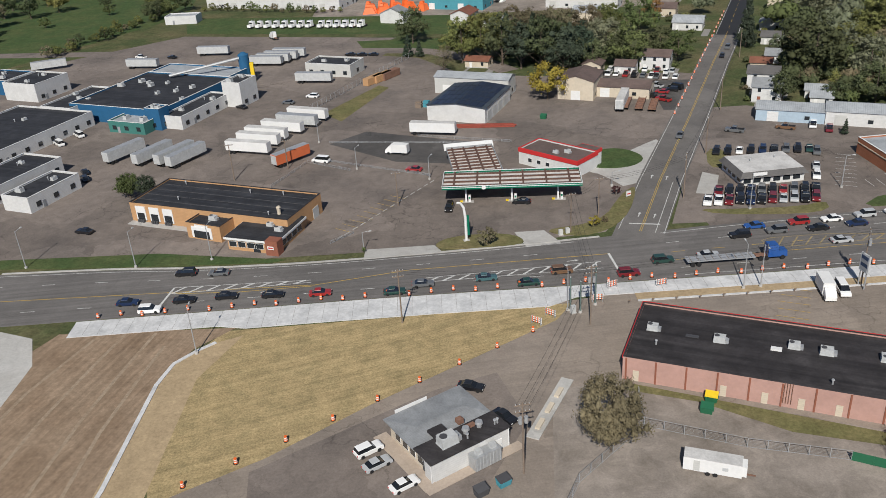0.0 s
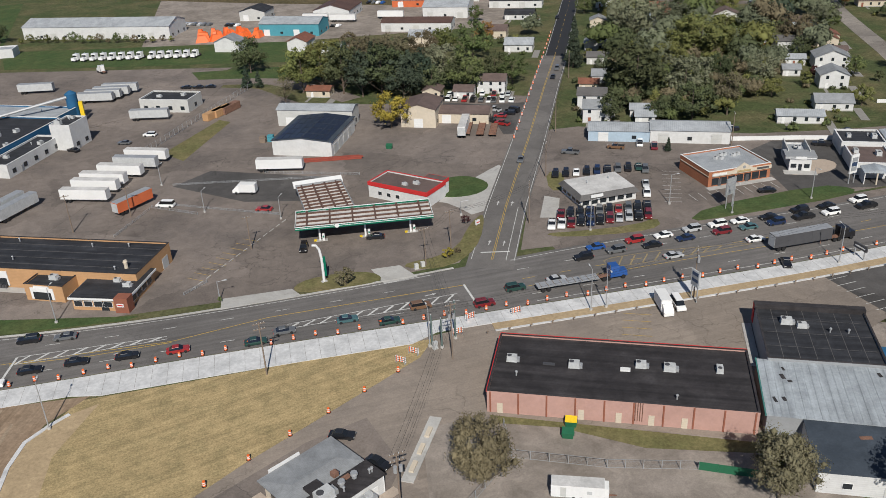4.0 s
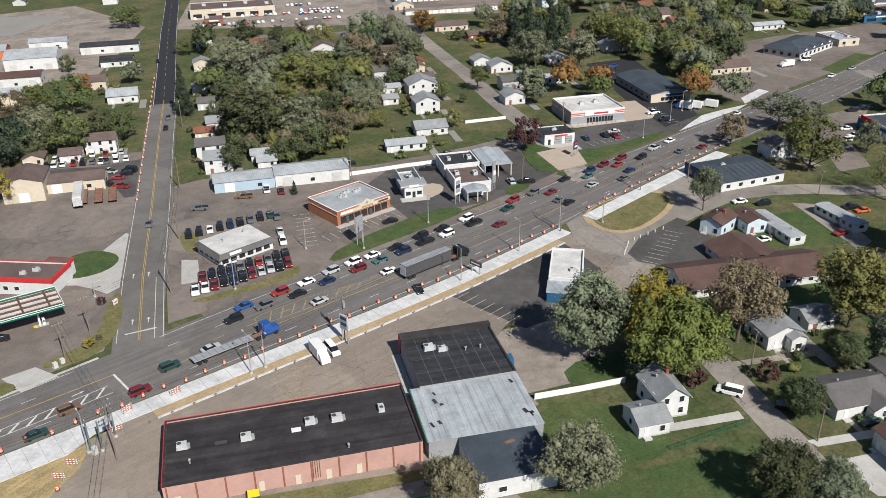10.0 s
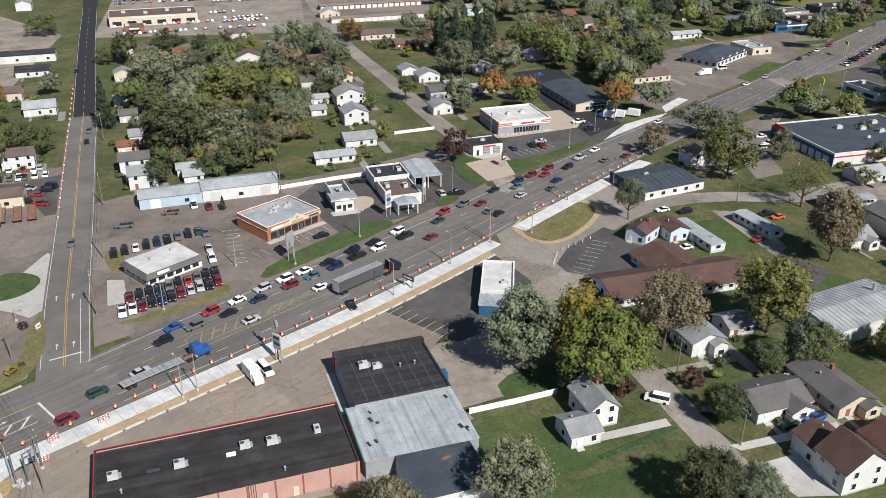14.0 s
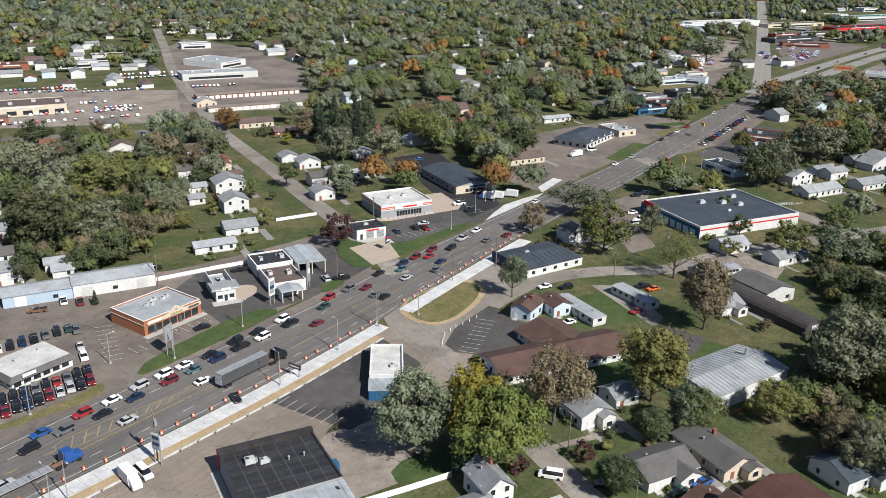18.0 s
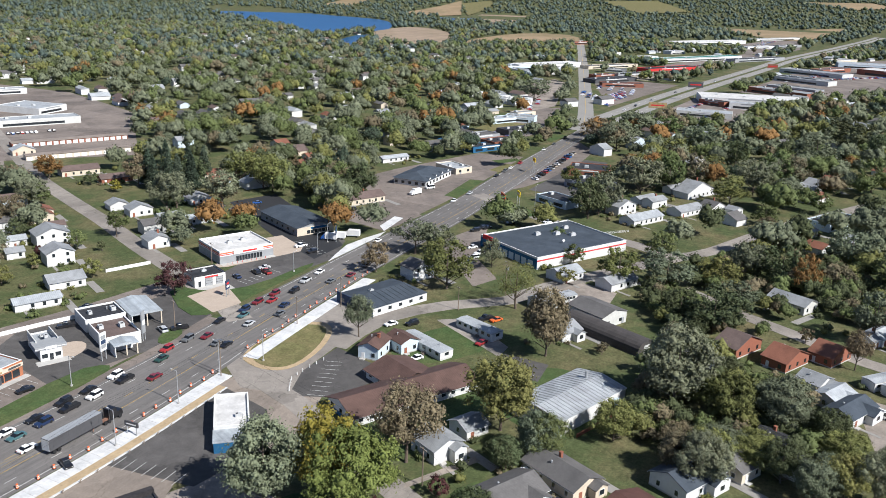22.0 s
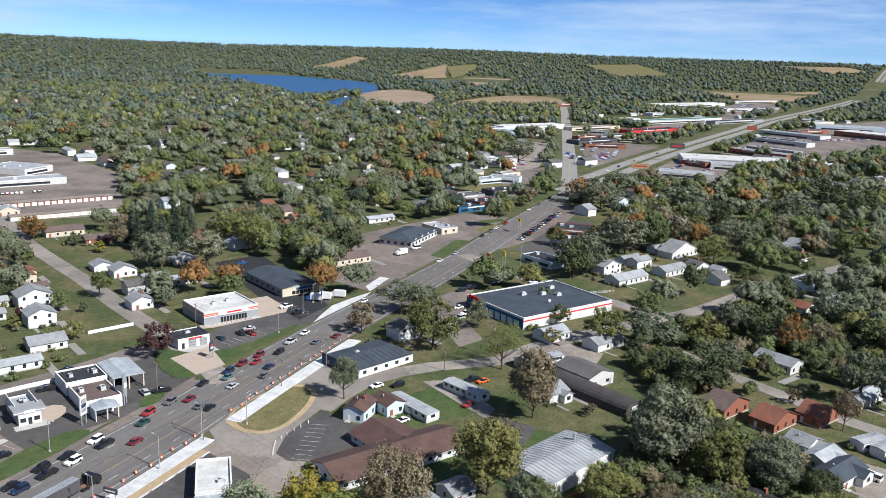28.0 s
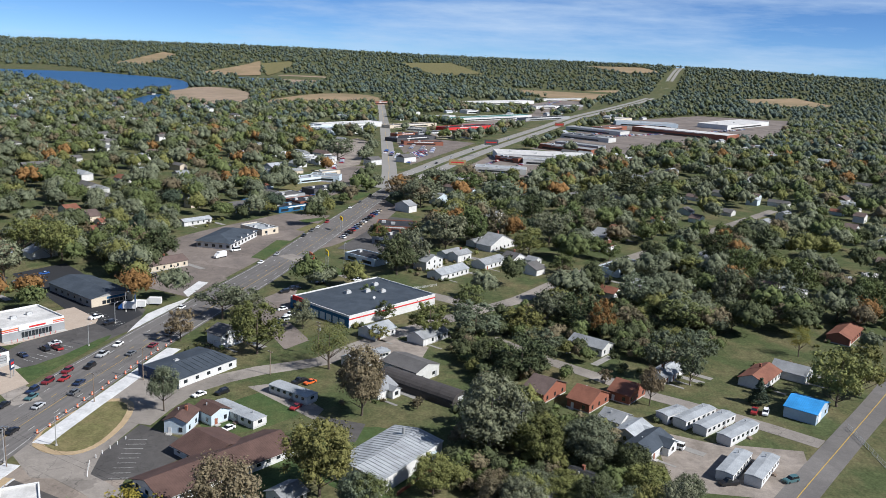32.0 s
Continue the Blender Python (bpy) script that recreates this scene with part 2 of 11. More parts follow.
mat("sand", (0.38, 0.29, 0.18), 0.95, 0.2, 1.5, 0.5, 0.2, 0.2, spec=0.1, tint=(0.28, 0.21, 0.13), mottle=0.12)
mat("straw", (0.36, 0.275, 0.145), 0.95, 0.35, 2.6, 0.8, 0.3, 0.4, spec=0.1, tint=(0.235, 0.19, 0.1), mottle=0.12, streak=(18, 0.14))
mat("dirt", (0.27, 0.2, 0.14), 0.95, 0.2, 1.2, 0.6, 0.09, 0.3, spec=0.1, tint=(0.17, 0.115, 0.075), mottle=0.15, streak=(72, 0.16))
mat("line_white", (0.55, 0.55, 0.53), 0.7, 0.2, 3, 0.4, 0.8)
mat("line_yellow", (0.46, 0.31, 0.07), 0.7, 0.2, 3, 0.4, 0.8)
mat("line_worn", (0.29, 0.225, 0.12), 0.8, 0.25, 2, 0.5, 0.8)
mat("scrub", (0.11, 0.088, 0.048), 0.95, 0.35, 1.2, 0.8, 0.06, 0.4, spec=0.1, tint=(0.065, 0.06, 0.03), mottle=0.35)
mat("stubble", (0.27, 0.2, 0.125), 0.95, 0.15, 0.05, 0.7, 0.006, spec=0.1, tint=(0.15, 0.13, 0.07))
mat("water", (0.012, 0.07, 0.17), 0.3, 0.1, 0.02, 0.2, 0.005, spec=0.5)
mat("bark", (0.11, 0.085, 0.065), 0.9, 0.3, 4, 0.3, 1, coords="object")
WALLS = {
    "white": (0.58, 0.58, 0.57), "cream": (0.55, 0.48, 0.38), "pale": (0.5, 0.5, 0.48), "pale_blue": (0.5, 0.58, 0.64), "blue_pale": (0.36, 0.45, 0.53),
    "blue_wall": (0.02, 0.1, 0.21), "green_wall": (0.05, 0.17, 0.15), "teal": (0.07, 0.27, 0.33), "orange_wall": (0.52, 0.13, 0.05), "brick": (0.25, 0.095, 0.06),
    "tan_wall": (0.46, 0.27, 0.135), "pink_wall": (0.43, 0.265, 0.225), "grey_wall": (0.27, 0.28, 0.29), "dark_wall": (0.07, 0.07, 0.075), "navy": (0.03, 0.05, 0.1), "green_trim": (0.0, 0.13, 0.075), "red_trim": (0.5, 0.03, 0.03),
}
for k, c in WALLS.items():
    mat(k, c, 0.75, 0.07, 1.5, 0.2, 0.25, 0.05, spec=0.3, bands=("Z", 0.25 if k == "brick" else 0.4, 0.12) if k in ("white", "cream", "pale", "pale_blue", "brick", "tan_wall") else None)
ROOFS = {
    "roof_dark": (0.025, 0.026, 0.03), "roof_black": (0.03, 0.027, 0.028), "roof_pale": (0.34, 0.36, 0.38), "roof_grey": (0.25, 0.26, 0.27), "roof_darkgrey": (0.115, 0.11, 0.108), "roof_brown": (0.13, 0.095, 0.085),
    "roof_arch": (0.062, 0.056, 0.054), "roof_tan": (0.24, 0.2, 0.17), "roof_red": (0.2, 0.085, 0.055), "roof_maroon": (0.1, 0.06, 0.05), "roof_russet": (0.085, 0.042, 0.034), "roof_blue": (0.042, 0.053, 0.068), "roof_white": (0.54, 0.53, 0.515), "roof_steel": (0.35, 0.38, 0.405), "roof_bright_blue": (0.04, 0.27, 0.62),
}
for k, c in ROOFS.items():
    mat(k, c, 0.75 if k != "roof_steel" else 0.5, 0.12, 2.5, 0.45, 0.18, 0.08, spec=0.3, tint=tuple(min(1, v * 1.5 + 0.015) for v in c) if k in ("roof_dark", "roof_black", "roof_blue") else None,
        mottle=0.3 if k in ("roof_dark", "roof_black") else 0.14, streak=(-24, 0.3) if k in ("roof_dark", "roof_black") else (66, 0.18) if k == "roof_steel" else None,
        bands=("Y", 0.3, 0.14) if k in ("roof_grey", "roof_darkgrey", "roof_brown", "roof_red") else ("X", 0.6, 0.25) if k in ("roof_maroon", "roof_pale", "roof_bright_blue") else None)
glass_mat("glass")
glass_mat("car_glass", (0.012, 0.014, 0.017))
mat("rubber", (0.015, 0.015, 0.016), 0.8, 0.1, 3, 0.1)
mat("chrome", (0.55, 0.55, 0.56), 0.3, 0.05, 2, 0.1, metal=1.0)
mat("galvanised", (0.42, 0.43, 0.44), 0.5, 0.12, 2, 0.25, 0.6, metal=0.4)
mat("unit_metal", (0.46, 0.47, 0.47), 0.6, 0.1, 2, 0.3, 0.8)
mat("fan_dark", (0.06, 0.06, 0.065), 0.6, 0.1, 2, 0.1)
mat("wood_pole", (0.2, 0.155, 0.12), 0.9, 0.2, 3, 0.3, 0.5)
mat("barrel_orange", (0.75, 0.14, 0.03), 0.55, 0.08, 3, 0.15)
mat("concrete_tan", (0.4, 0.33, 0.27), 0.9, 0.12, 2.0, 0.4, 0.2, 0.1, spec=0.2, tint=(0.3, 0.25, 0.2))
mat("trim_white", (0.68, 0.68, 0.67), 0.6, 0.05, 2, 0.15)
mat("rust", (0.21, 0.115, 0.08), 0.85, 0.25, 3, 0.5, 0.7, tint=(0.1, 0.05, 0.035))
mat("beam_red", (0.27, 0.06, 0.04), 0.75, 0.2, 3, 0.4, 0.7)
mat("signal_green", (0.11, 0.15, 0.14), 0.6, 0.12, 2, 0.2)
mat("yellow", (0.72, 0.5, 0.02), 0.5, 0.08, 2, 0.15)
mat("green_plastic", (0.02, 0.12, 0.06), 0.5, 0.08, 2, 0.15)
mat("lamp_red", (0.5, 0.02, 0.02), 0.3, 0.03, 2, 0.05)
mat("lamp_clear", (0.7, 0.7, 0.68), 0.15, 0.03, 2, 0.05, spec=0.8)


# ---- mesh tools ----
class M:
    """Vertices and faces of one mesh; shapes are added to it."""

    def __init__(self):
        self.v, self.f = [], []

    def add(self, verts, faces):
        n = len(self.v)
        self.v += [tuple(p) for p in verts]
        self.f += [tuple(i + n for i in f) for f in faces]
        return self

    def box(self, x, y, z, sx, sy, sz, rz=0.0, taper=1.0):
        """A box on z, about x, y; taper shrinks its top."""
        c, s = math.cos(radians(rz)), math.sin(radians(rz))
        p = []
        for k, t in ((0, 1.0), (1, taper)):
            for a, b in ((-1, -1), (1, -1), (1, 1), (-1, 1)):
                u, w = a * sx / 2 * t, b * sy / 2 * t
                p.append((x + u * c - w * s, y + u * s + w * c, z + k * sz))
        return self.add(p, [(3, 2, 1, 0), (4, 5, 6, 7), (0, 1, 5, 4), (1, 2, 6, 5), (2, 3, 7, 6), (3, 0, 4, 7)])

    def prism(self, poly, z0, z1):
        n = len(poly)
        p = [(x, y, z0) for x, y in poly] + [(x, y, z1) for x, y in poly]
        return self.add(p, [tuple(range(n))[::-1], tuple(range(n, 2 * n))] + [(i, (i + 1) % n, n + (i + 1) % n, n + i) for i in range(n)])

    def side(self, poly, x0, x1):
        """A profile in y, z drawn out along x."""
        n = len(poly)
        p = [(x0, y, z) for y, z in poly] + [(x1, y, z) for y, z in poly]
        return self.add(p, [tuple(range(n))[::-1], tuple(range(n, 2 * n))] + [(i, (i + 1) % n, n + (i + 1) % n, n + i) for i in range(n)])

    def tube(self, a, b, r0, r1=None, n=8):
        a, b = Vector(a), Vector(b)
        r1 = r0 if r1 is None else r1
        q = (b - a).to_track_quat("Z", "Y")
        p = []
        for end, r in ((a, r0), (b, r1)):
            p += [end + q @ Vector((r * math.cos(2 * math.pi * i / n), r * math.sin(2 * math.pi * i / n), 0)) for i in range(n)]
        return self.add(p, [tuple(range(n))[::-1], tuple(range(n, 2 * n))] + [(i, (i + 1) % n, n + (i + 1) % n, n + i) for i in range(n)])


def part(name, m, material, parent=None, label=""):
    """One mesh object, under its thing or part."""
    me = bpy.data.meshes.new(name)
    me.from_pydata(m.v, [], m.f)
    me.materials.append(MATS[material])
    ob = new(name, me)
    if parent:
        ob.parent = parent
    return tagged(ob, label)


def big_mesh(name, V, F, material, parent=None):
    """A mesh from arrays: V (n, 3), F (m, k)."""
    me = bpy.data.meshes.new(name)
    me.vertices.add(len(V))
    me.vertices.foreach_set("co", np.asarray(V, np.float32).ravel())
    k = F.shape[1]
    me.loops.add(F.size)
    me.loops.foreach_set("vertex_index", F.astype(np.int32).ravel())
    me.polygons.add(len(F))
    me.polygons.foreach_set("loop_start", np.arange(0, F.size, k, dtype=np.int32))
    me.update(calc_edges=True)
    me.validate()
    me.materials.append(MATS[material])
    ob = new(name, me)
    if parent:
        ob.parent = parent
    return ob


def thing(name, x, y, rot, label, category, group="", kind="", z=0.0):
    ob = new(name)
    ob.matrix_basis = pose(x, y, z, 0, 0, rot)
    return tagged(ob, label, category, group, kind)


def bar(points, width, z, material, name, parent=None, thick=0.0, dash=None, label=""):
    """A strip of that width along a line of points, with its sides if thick; dash: (length, gap)."""
    P = [Vector((x, y)) for x, y in points]
    runs = [P]
    if dash:
        runs, step, on, cur = [], dash[0], True, [P[0]]
        left = dash[0]
        for a, b in zip(P, P[1:]):
            d, length, at = (b - a).normalized(), (b - a).length, 0.0
            while length - at > left:
                at += left
                p = a + d * at
                if on:
                    runs.append(cur + [p])
                on, left = not on, dash[1] if on else dash[0]
                cur = [p]
            left -= length - at
            if on:
                cur.append(b)
    m = M()
    for run in runs:
        if len(run) < 2:
            continue
        ls, rs = [], []
        for i, p in enumerate(run):
            a, b = run[max(i - 1, 0)], run[min(i + 1, len(run) - 1)]
            t = (b - a).normalized() if (b - a).length > 1e-6 else Vector((1, 0))
            n = Vector((-t.y, t.x))
            w = width[min(i, len(width) - 1)] if isinstance(width, (list, tuple)) else width
            ls.append(p + n * w / 2)
            rs.append(p - n * w / 2)
        n = len(run)
        vs = [(p.x, p.y, z) for p in ls] + [(p.x, p.y, z) for p in rs]
        fs = [(i, n + i, n + i + 1, i + 1) for i in range(n - 1)]
        if thick:
            vs += [(x, y, zz - thick) for x, y, zz in vs]
            k = 2 * n
            fs += [(i, i + 1, k + i + 1, k + i) for i in range(n - 1)] + [(n + i + 1, n + i, k + n + i, k + n + i + 1) for i in range(n - 1)]
            fs += [(0, k, k + n, n), (n - 1, n + n - 1, k + 2 * n - 1, k + n - 1)]
        m.add(vs, fs)
    return part(name, m, material, parent, label)


def smooth(points, step=12.0):
    """A rounder line through the points."""
    P = [Vector(p) for p in points]
    out = []
    for i in range(len(P) - 1):
        p0, p1, p2, p3 = P[max(i - 1, 0)], P[i], P[i + 1], P[min(i + 2, len(P) - 1)]
        n = max(1, int((p2 - p1).length / step))
        for k in range(n):
            t = k / n
            out.append(0.5 * (2 * p1 + (p2 - p0) * t + (2 * p0 - 5 * p1 + 4 * p2 - p3) * t * t + (3 * p1 - p0 - 3 * p2 + p3) * t ** 3))
    return [tuple(p) for p in out + [P[-1]]]


def shifted(points, off):
    """The line moved to its left by off."""
    P = [Vector(p) for p in points]
    out = []
    for i, p in enumerate(P):
        t = (P[min(i + 1, len(P) - 1)] - P[max(i - 1, 0)]).normalized()
        out.append((p.x - t.y * off, p.y + t.x * off))
    return out


PAVED, KEEP_OUT = [], []  # where no tree grows: outlines, and (x, y, radius)


def patch(name, outline, z, material, label, category="ground", thick=0.0, round_by=0, drape=False):
    """A piece of ground with its own surface, laid on the sheet."""
    P = [Vector(p) for p in outline]
    for _ in range(round_by):
        P = [q for i in range(len(P)) for q in (P[i] * 0.75 + P[(i + 1) % len(P)] * 0.25, P[i] * 0.25 + P[(i + 1) % len(P)] * 0.75)]
    bm = bmesh.new()
    f = bm.faces.new([bm.verts.new((p.x, p.y, z)) for p in P])
    if sum(P[i].x * P[(i + 1) % len(P)].y - P[i].y * P[(i + 1) % len(P)].x for i in range(len(P))) < 0:
        f.normal_flip()
    f.normal_update()
    if thick:
        e = bmesh.ops.extrude_face_region(bm, geom=[f])
        bmesh.ops.translate(bm, verts=[v for v in e["geom"] if isinstance(v, bmesh.types.BMVert)], vec=(0, 0, -thick))
        bmesh.ops.recalc_face_normals(bm, faces=bm.faces)
    bmesh.ops.triangulate(bm, faces=[f for f in bm.faces if len(f.verts) > 4])
    if drape:
        bmesh.ops.subdivide_edges(bm, edges=bm.edges, cuts=6, use_grid_fill=True)
        for v in bm.verts:
            v.co.z += land(v.co.x, v.co.y)
    me = bpy.data.meshes.new(name)
    bm.to_mesh(me)
    bm.free()
    me.materials.append(MATS[material])
    if material not in ("grass", "lawn", "dry_lawn") or drape:
        PAVED.append([tuple(p) for p in P])
    return tagged(new(name, me), label, category, kind="structure")

# ---- ground ----
def land(x, y):
    """The height of the land: level near by, wooded hills far off."""
    r = math.hypot(x, y)
    a = math.atan2(x, y)
    k = min(max((r - 2900) / 1750, 0), 1)
    return k * k * (3 - 2 * k) * (84 + 6 * math.sin(5 * a + 1) + 4 * math.sin(13 * a))


RINGS, SPOKES = [0, 60, 150, 300, 500, 800, 1200, 1700, 2200, 2500, 2800, 3100, 3400, 3700, 4000, 4300, 4600, 4750], 120
gv, gf = [(0.0, 0.0, 0.0)], []
for r in RINGS[1:]:
    for i in range(SPOKES):
        a = 2 * math.pi * i / SPOKES
        x, y = r * math.sin(a), r * math.cos(a)
        gv.append((x, y, land(x, y)))
for i in range(SPOKES):
    gf.append((0, 1 + (i + 1) % SPOKES, 1 + i))
    for k in range(len(RINGS) - 2):
        a, b = 1 + k * SPOKES, 1 + (k + 1) * SPOKES
        gf.append((a + i, a + (i + 1) % SPOKES, b + (i + 1) % SPOKES, b + i))
tagged(part("ground", M().add(gv, gf), "grass"), "wide grassy ground reaching to wooded hills", "ground", kind="structure")

# ---- roads ----
NEAR = smooth([(-330, 147), (-79, 151.6), (-15, 153), (37, 153), (80, 153.2), (122, 154), (165, 157.5), (180, 160), (240, 166.5), (270, 168.5), (330, 171.5), (357, 173), (398, 177), (451, 182), (506, 189), (560, 196), (640, 204), (700, 208)])
FAR = smooth([(-330, 183), (-102, 175.6), (-62, 172.6), (-33, 171), (15, 172.7), (63, 177), (100, 179.4), (141, 180), (173, 182.3), (195, 185), (251, 188.5), (314, 191.5), (345, 192.5), (392, 195), (439, 200.5), (512, 207), (587, 213), (640, 218), (700, 224)])


def along(line, x):
    for (x0, y0), (x1, y1) in zip(line, line[1:]):
        if x0 <= x <= x1:
            return y0 + (y1 - y0) * (x - x0) / (x1 - x0)
    return line[-1][1]


XS = [-330 + 10 * i for i in range(104)]
MID = [(x, (along(NEAR, x) + along(FAR, x)) / 2) for x in XS]
WIDE = [along(FAR, x) - along(NEAR, x) for x in XS]
main = bar(MID, [w * 0.985 for w in WIDE], 0.05, "asphalt_main", "road", thick=0.2)
tagged(main, "wide worn grey asphalt main road with queueing traffic", "road", kind="structure")
HIGHWAY = smooth([(690, 216.5), (760, 215), (938, 211), (1361, 187), (1650, 172), (2150, 120), (2700, 72), (3400, 30), (4600, -30)], 60)


def draped(ob, lift=0.0):
    for v in ob.data.vertices:
        v.co.z += land(v.co.x, v.co.y) + lift
    return ob


def road(name, line, width, material, label, z=0.04, step=10.0):
    line = smooth(line, step)
    ob = bar(line, width, z, material, name, thick=0.15)
    draped(ob)
    wider = {"branch_road": 8, "street_east": 9, "cross_street": 6, "gravel_road": 6, "back_street": 5, "county_road": 6, "north_road_new": 8}.get(name, 4)
    PAVED.append(shifted(line, width / 2 + wider) + shifted(line, -width / 2 - wider)[::-1])
    return tagged(ob, label, "road", kind="structure")


PAVED.append([(x, y - 3) for x, y in NEAR] + [(x, y + 2) for x, y in FAR][::-1])
PAVED.append(shifted(HIGHWAY, 30) + shifted(HIGHWAY, -42)[::-1])
for off, tag in ((9, "northern"), (-9, "southern")):
    hw = draped(bar(shifted(HIGHWAY, off), 12.5, 0.05, "concrete_old", "highway", thick=0.2), 0.0)
    tagged(hw, f"pale concrete {tag} carriageway of a divided highway", "road", kind="structure")
road("north_road", [(44, 172), (58, 205), (79, 252), (107, 316), (125, 356)], 11.5, "asphalt", "grey asphalt side road running straight between lots and houses", 0.058)
road("north_road_new", [(125, 356), (140, 391), (184, 494), (228, 594), (330, 830)], 9.5, "asphalt_new", "freshly paved black asphalt road stretch", 0.06)
road("street_east", [(197, 178), (203, 188), (219, 223), (235, 263), (254, 306), (272, 351), (294, 402), (331, 472), (395, 590), (470, 712), (560, 860)], 8.5, "street_pale", "quiet grey residential street with lawns along it", 0.062)
road("branch_road", [(640, 219), (673, 224), (760, 252), (970, 325), (1383, 471), (1800, 620)], 14, "concrete_old", "straight two-lane road branching off the highway", 0.064)
road("house_street", [(168, 150), (161, 128), (152, 110), (146, 100), (142, 90), (136, 77), (129, 62), (121, 46), (100, 2), (80, -40)], 6.8, "street_pale", "narrow grey street past small white houses", 0.066)
road("gravel_road", [(400, 190), (384, 160), (368, 130), (355, 88), (345, 68)], 9, "street_pale", "pale worn cross street beside a lawn", 0.068)
road("cross_street", [(196, 140), (223, 140), (246, 127), (262, 111), (281, 105), (303, 95), (346, 72), (367, 60), (408, 46), (439, 34), (472, 18), (560, -22), (700, -85)], 8, "street_pale", "pale worn asphalt cross street", 0.07)
road("back_street", [(310, 60), (293, 34), (285, 18), (273, -4), (266, -26), (254, -52)], 7, "street_pale", "narrow residential back street under trees", 0.072)
road("county_road", [(400, -120), (311, -83), (258, -59), (225, -44), (180, -24), (100, 10)], 9, "asphalt", "asphalt county road with a yellow centre line", 0.074)
road("far_street", [(-20, 372), (-54, 262), (-70, 225)], 7, "lot", "access road beside a chain-link fence", 0.076)
road("industrial_road", [(-260, 420), (-33, 372), (10, 352), (30, 322)], 9, "lot", "worn access road past truck yards", 0.078)
road("storage_road", [(297, 405), (250, 430), (190, 465)], 8, "lot", "worn road by storage sheds", 0.08)

# ---- lots, lawns and slabs ----
patch("yard_west", [(-330, 186), (-102, 178), (-60, 175), (15, 174.5), (38, 177), (46, 190), (72, 243), (99, 300), (90, 305), (40, 312), (12, 322), (-5, 352), (-33, 366), (-15, 392), (-120, 425), (-185, 372), (-330, 300)], 0.02, "lot", "worn brown-grey asphalt truck yards and car parks", "car park")
patch("yard_middle", [(54, 179), (62, 178.5), (100, 182), (195, 188), (212, 226), (178, 230), (150, 236), (100, 262), (88, 262), (65, 207)], 0.02, "lot", "worn asphalt car park of a car dealer and shops", "car park")
patch("yard_store", [(30, 149), (80, 149), (122, 150), (160, 153), (172, 150), (170, 125), (150, 118), (132, 112), (118, 128), (104, 122), (100, 100), (70, 96), (20, 112), (26, 130)], 0.02, "lot_dusty", "dusty brown-grey asphalt car park before a store", "car park")
patch("worn_lot", [(114, 148), (158, 150), (154, 132), (140, 120), (118, 123)], 0.03, "asphalt_dark", "dark cracked asphalt lot with faded bays", "car park")
patch("alley", [(18, 146), (31, 148), (36, 138), (28, 118), (16, 80), (8, 50), (-60, 50), (-64, 86), (-46, 97), (-14, 117), (12, 134)], 0.025, "lot_dusty", "brown gravel and broken asphalt alley", "ground")
patch("back_lot", [(17, 118), (28.5, 119), (71, 99.5), (78, 92), (80, 66), (60, 40), (8, 50)], 0.03, "gravel", "grey gravel yard behind the store", "ground")
patch("worn_yard", [(104, 122), (113.5, 126), (126, 121), (123.5, 104), (110, 101), (101, 104)], 0.028, "gravel", "worn gravel yard beside the store", "ground")
patch("yard_lawn", [(113, 106.4), (127.7, 103.7), (127.4, 98.5), (119.2, 95.7), (109.3, 99.8)], 0.05, "lawn", "patch of mown lawn", "lawn", round_by=1)
patch("house_drive", [(115.1, 79.2), (129, 73), (127.8, 70.8), (113.3, 77.6)], 0.09, "concrete", "pale concrete house driveway", "driveway")
patch("bungalow_drive", [(131, 59.5), (153.7, 48.4), (152.4, 46.6), (131.1, 57.1)], 0.09, "concrete", "pale concrete driveway beside a bungalow", "driveway")
patch("cottage_drive", [(141, 83.1), (160.1, 73.3), (161.2, 75.4), (143.3, 84)], 0.08, "gravel", "gravel driveway of a cottage", "driveway")
patch("garage_drive", [(128.9, 53.5), (140.9, 48.1), (134, 37.4), (126.9, 43.5)], 0.09, "concrete", "wide pale concrete driveway", "driveway")
patch("shop_drive", [(203.6, 207.4), (220.1, 204.6), (208.9, 187.6), (197, 189.6)], 0.18, "concrete_tan", "pale concrete driveway of a garage", "driveway")
patch("back_verge", [(29.5, 118.6), (71, 99), (70, 96.5), (52, 103), (40, 112), (29, 116.5)], 0.05, "dry_lawn", "thin weedy verge along a wall", "lawn")
patch("straw_field", [(-44, 144), (25, 146), (21, 140), (12, 134), (-14, 117), (-30, 105), (-46, 96), (-50, 110), (-52, 133), (-48, 137)], 0.04, "straw", "freshly seeded field under yellow straw", "field")
patch("bare_earth", [(-40, 142), (-46, 128), (-47, 96), (-56, 84), (-53, 127), (-51, 134), (-47, 139)], 0.05, "sand", "tan bare earth strip beside a kerb", "ground")
patch("earthworks", [(-78, 147), (-42, 145), (-49, 138), (-53, 127), (-55, 84), (-76, 84), (-84, 136)], 0.045, "dirt", "brown graded earth of a road works site", "ground")
patch("concrete_apron", [(-110, 150), (-92, 150), (-83, 146), (-79, 136), (-80, 110), (-110, 110)], 0.05, "concrete", "pale concrete apron beside the road works", "ground")
patch("station_apron", [(40, 215), (58, 231), (67, 238), (60, 218), (49, 200), (44, 212)], 0.05, "concrete", "pale concrete driveway of the fuel station", "ground", round_by=1)
patch("drive_west", [(-18, 171), (-18, 176), (-2, 176), (0, 172)], 0.06, "concrete", "pale concrete driveway apron", "ground")
patch("drive_station", [(17, 180), (24, 180), (27, 173), (19, 172)], 0.06, "concrete", "pale concrete driveway apron", "ground")
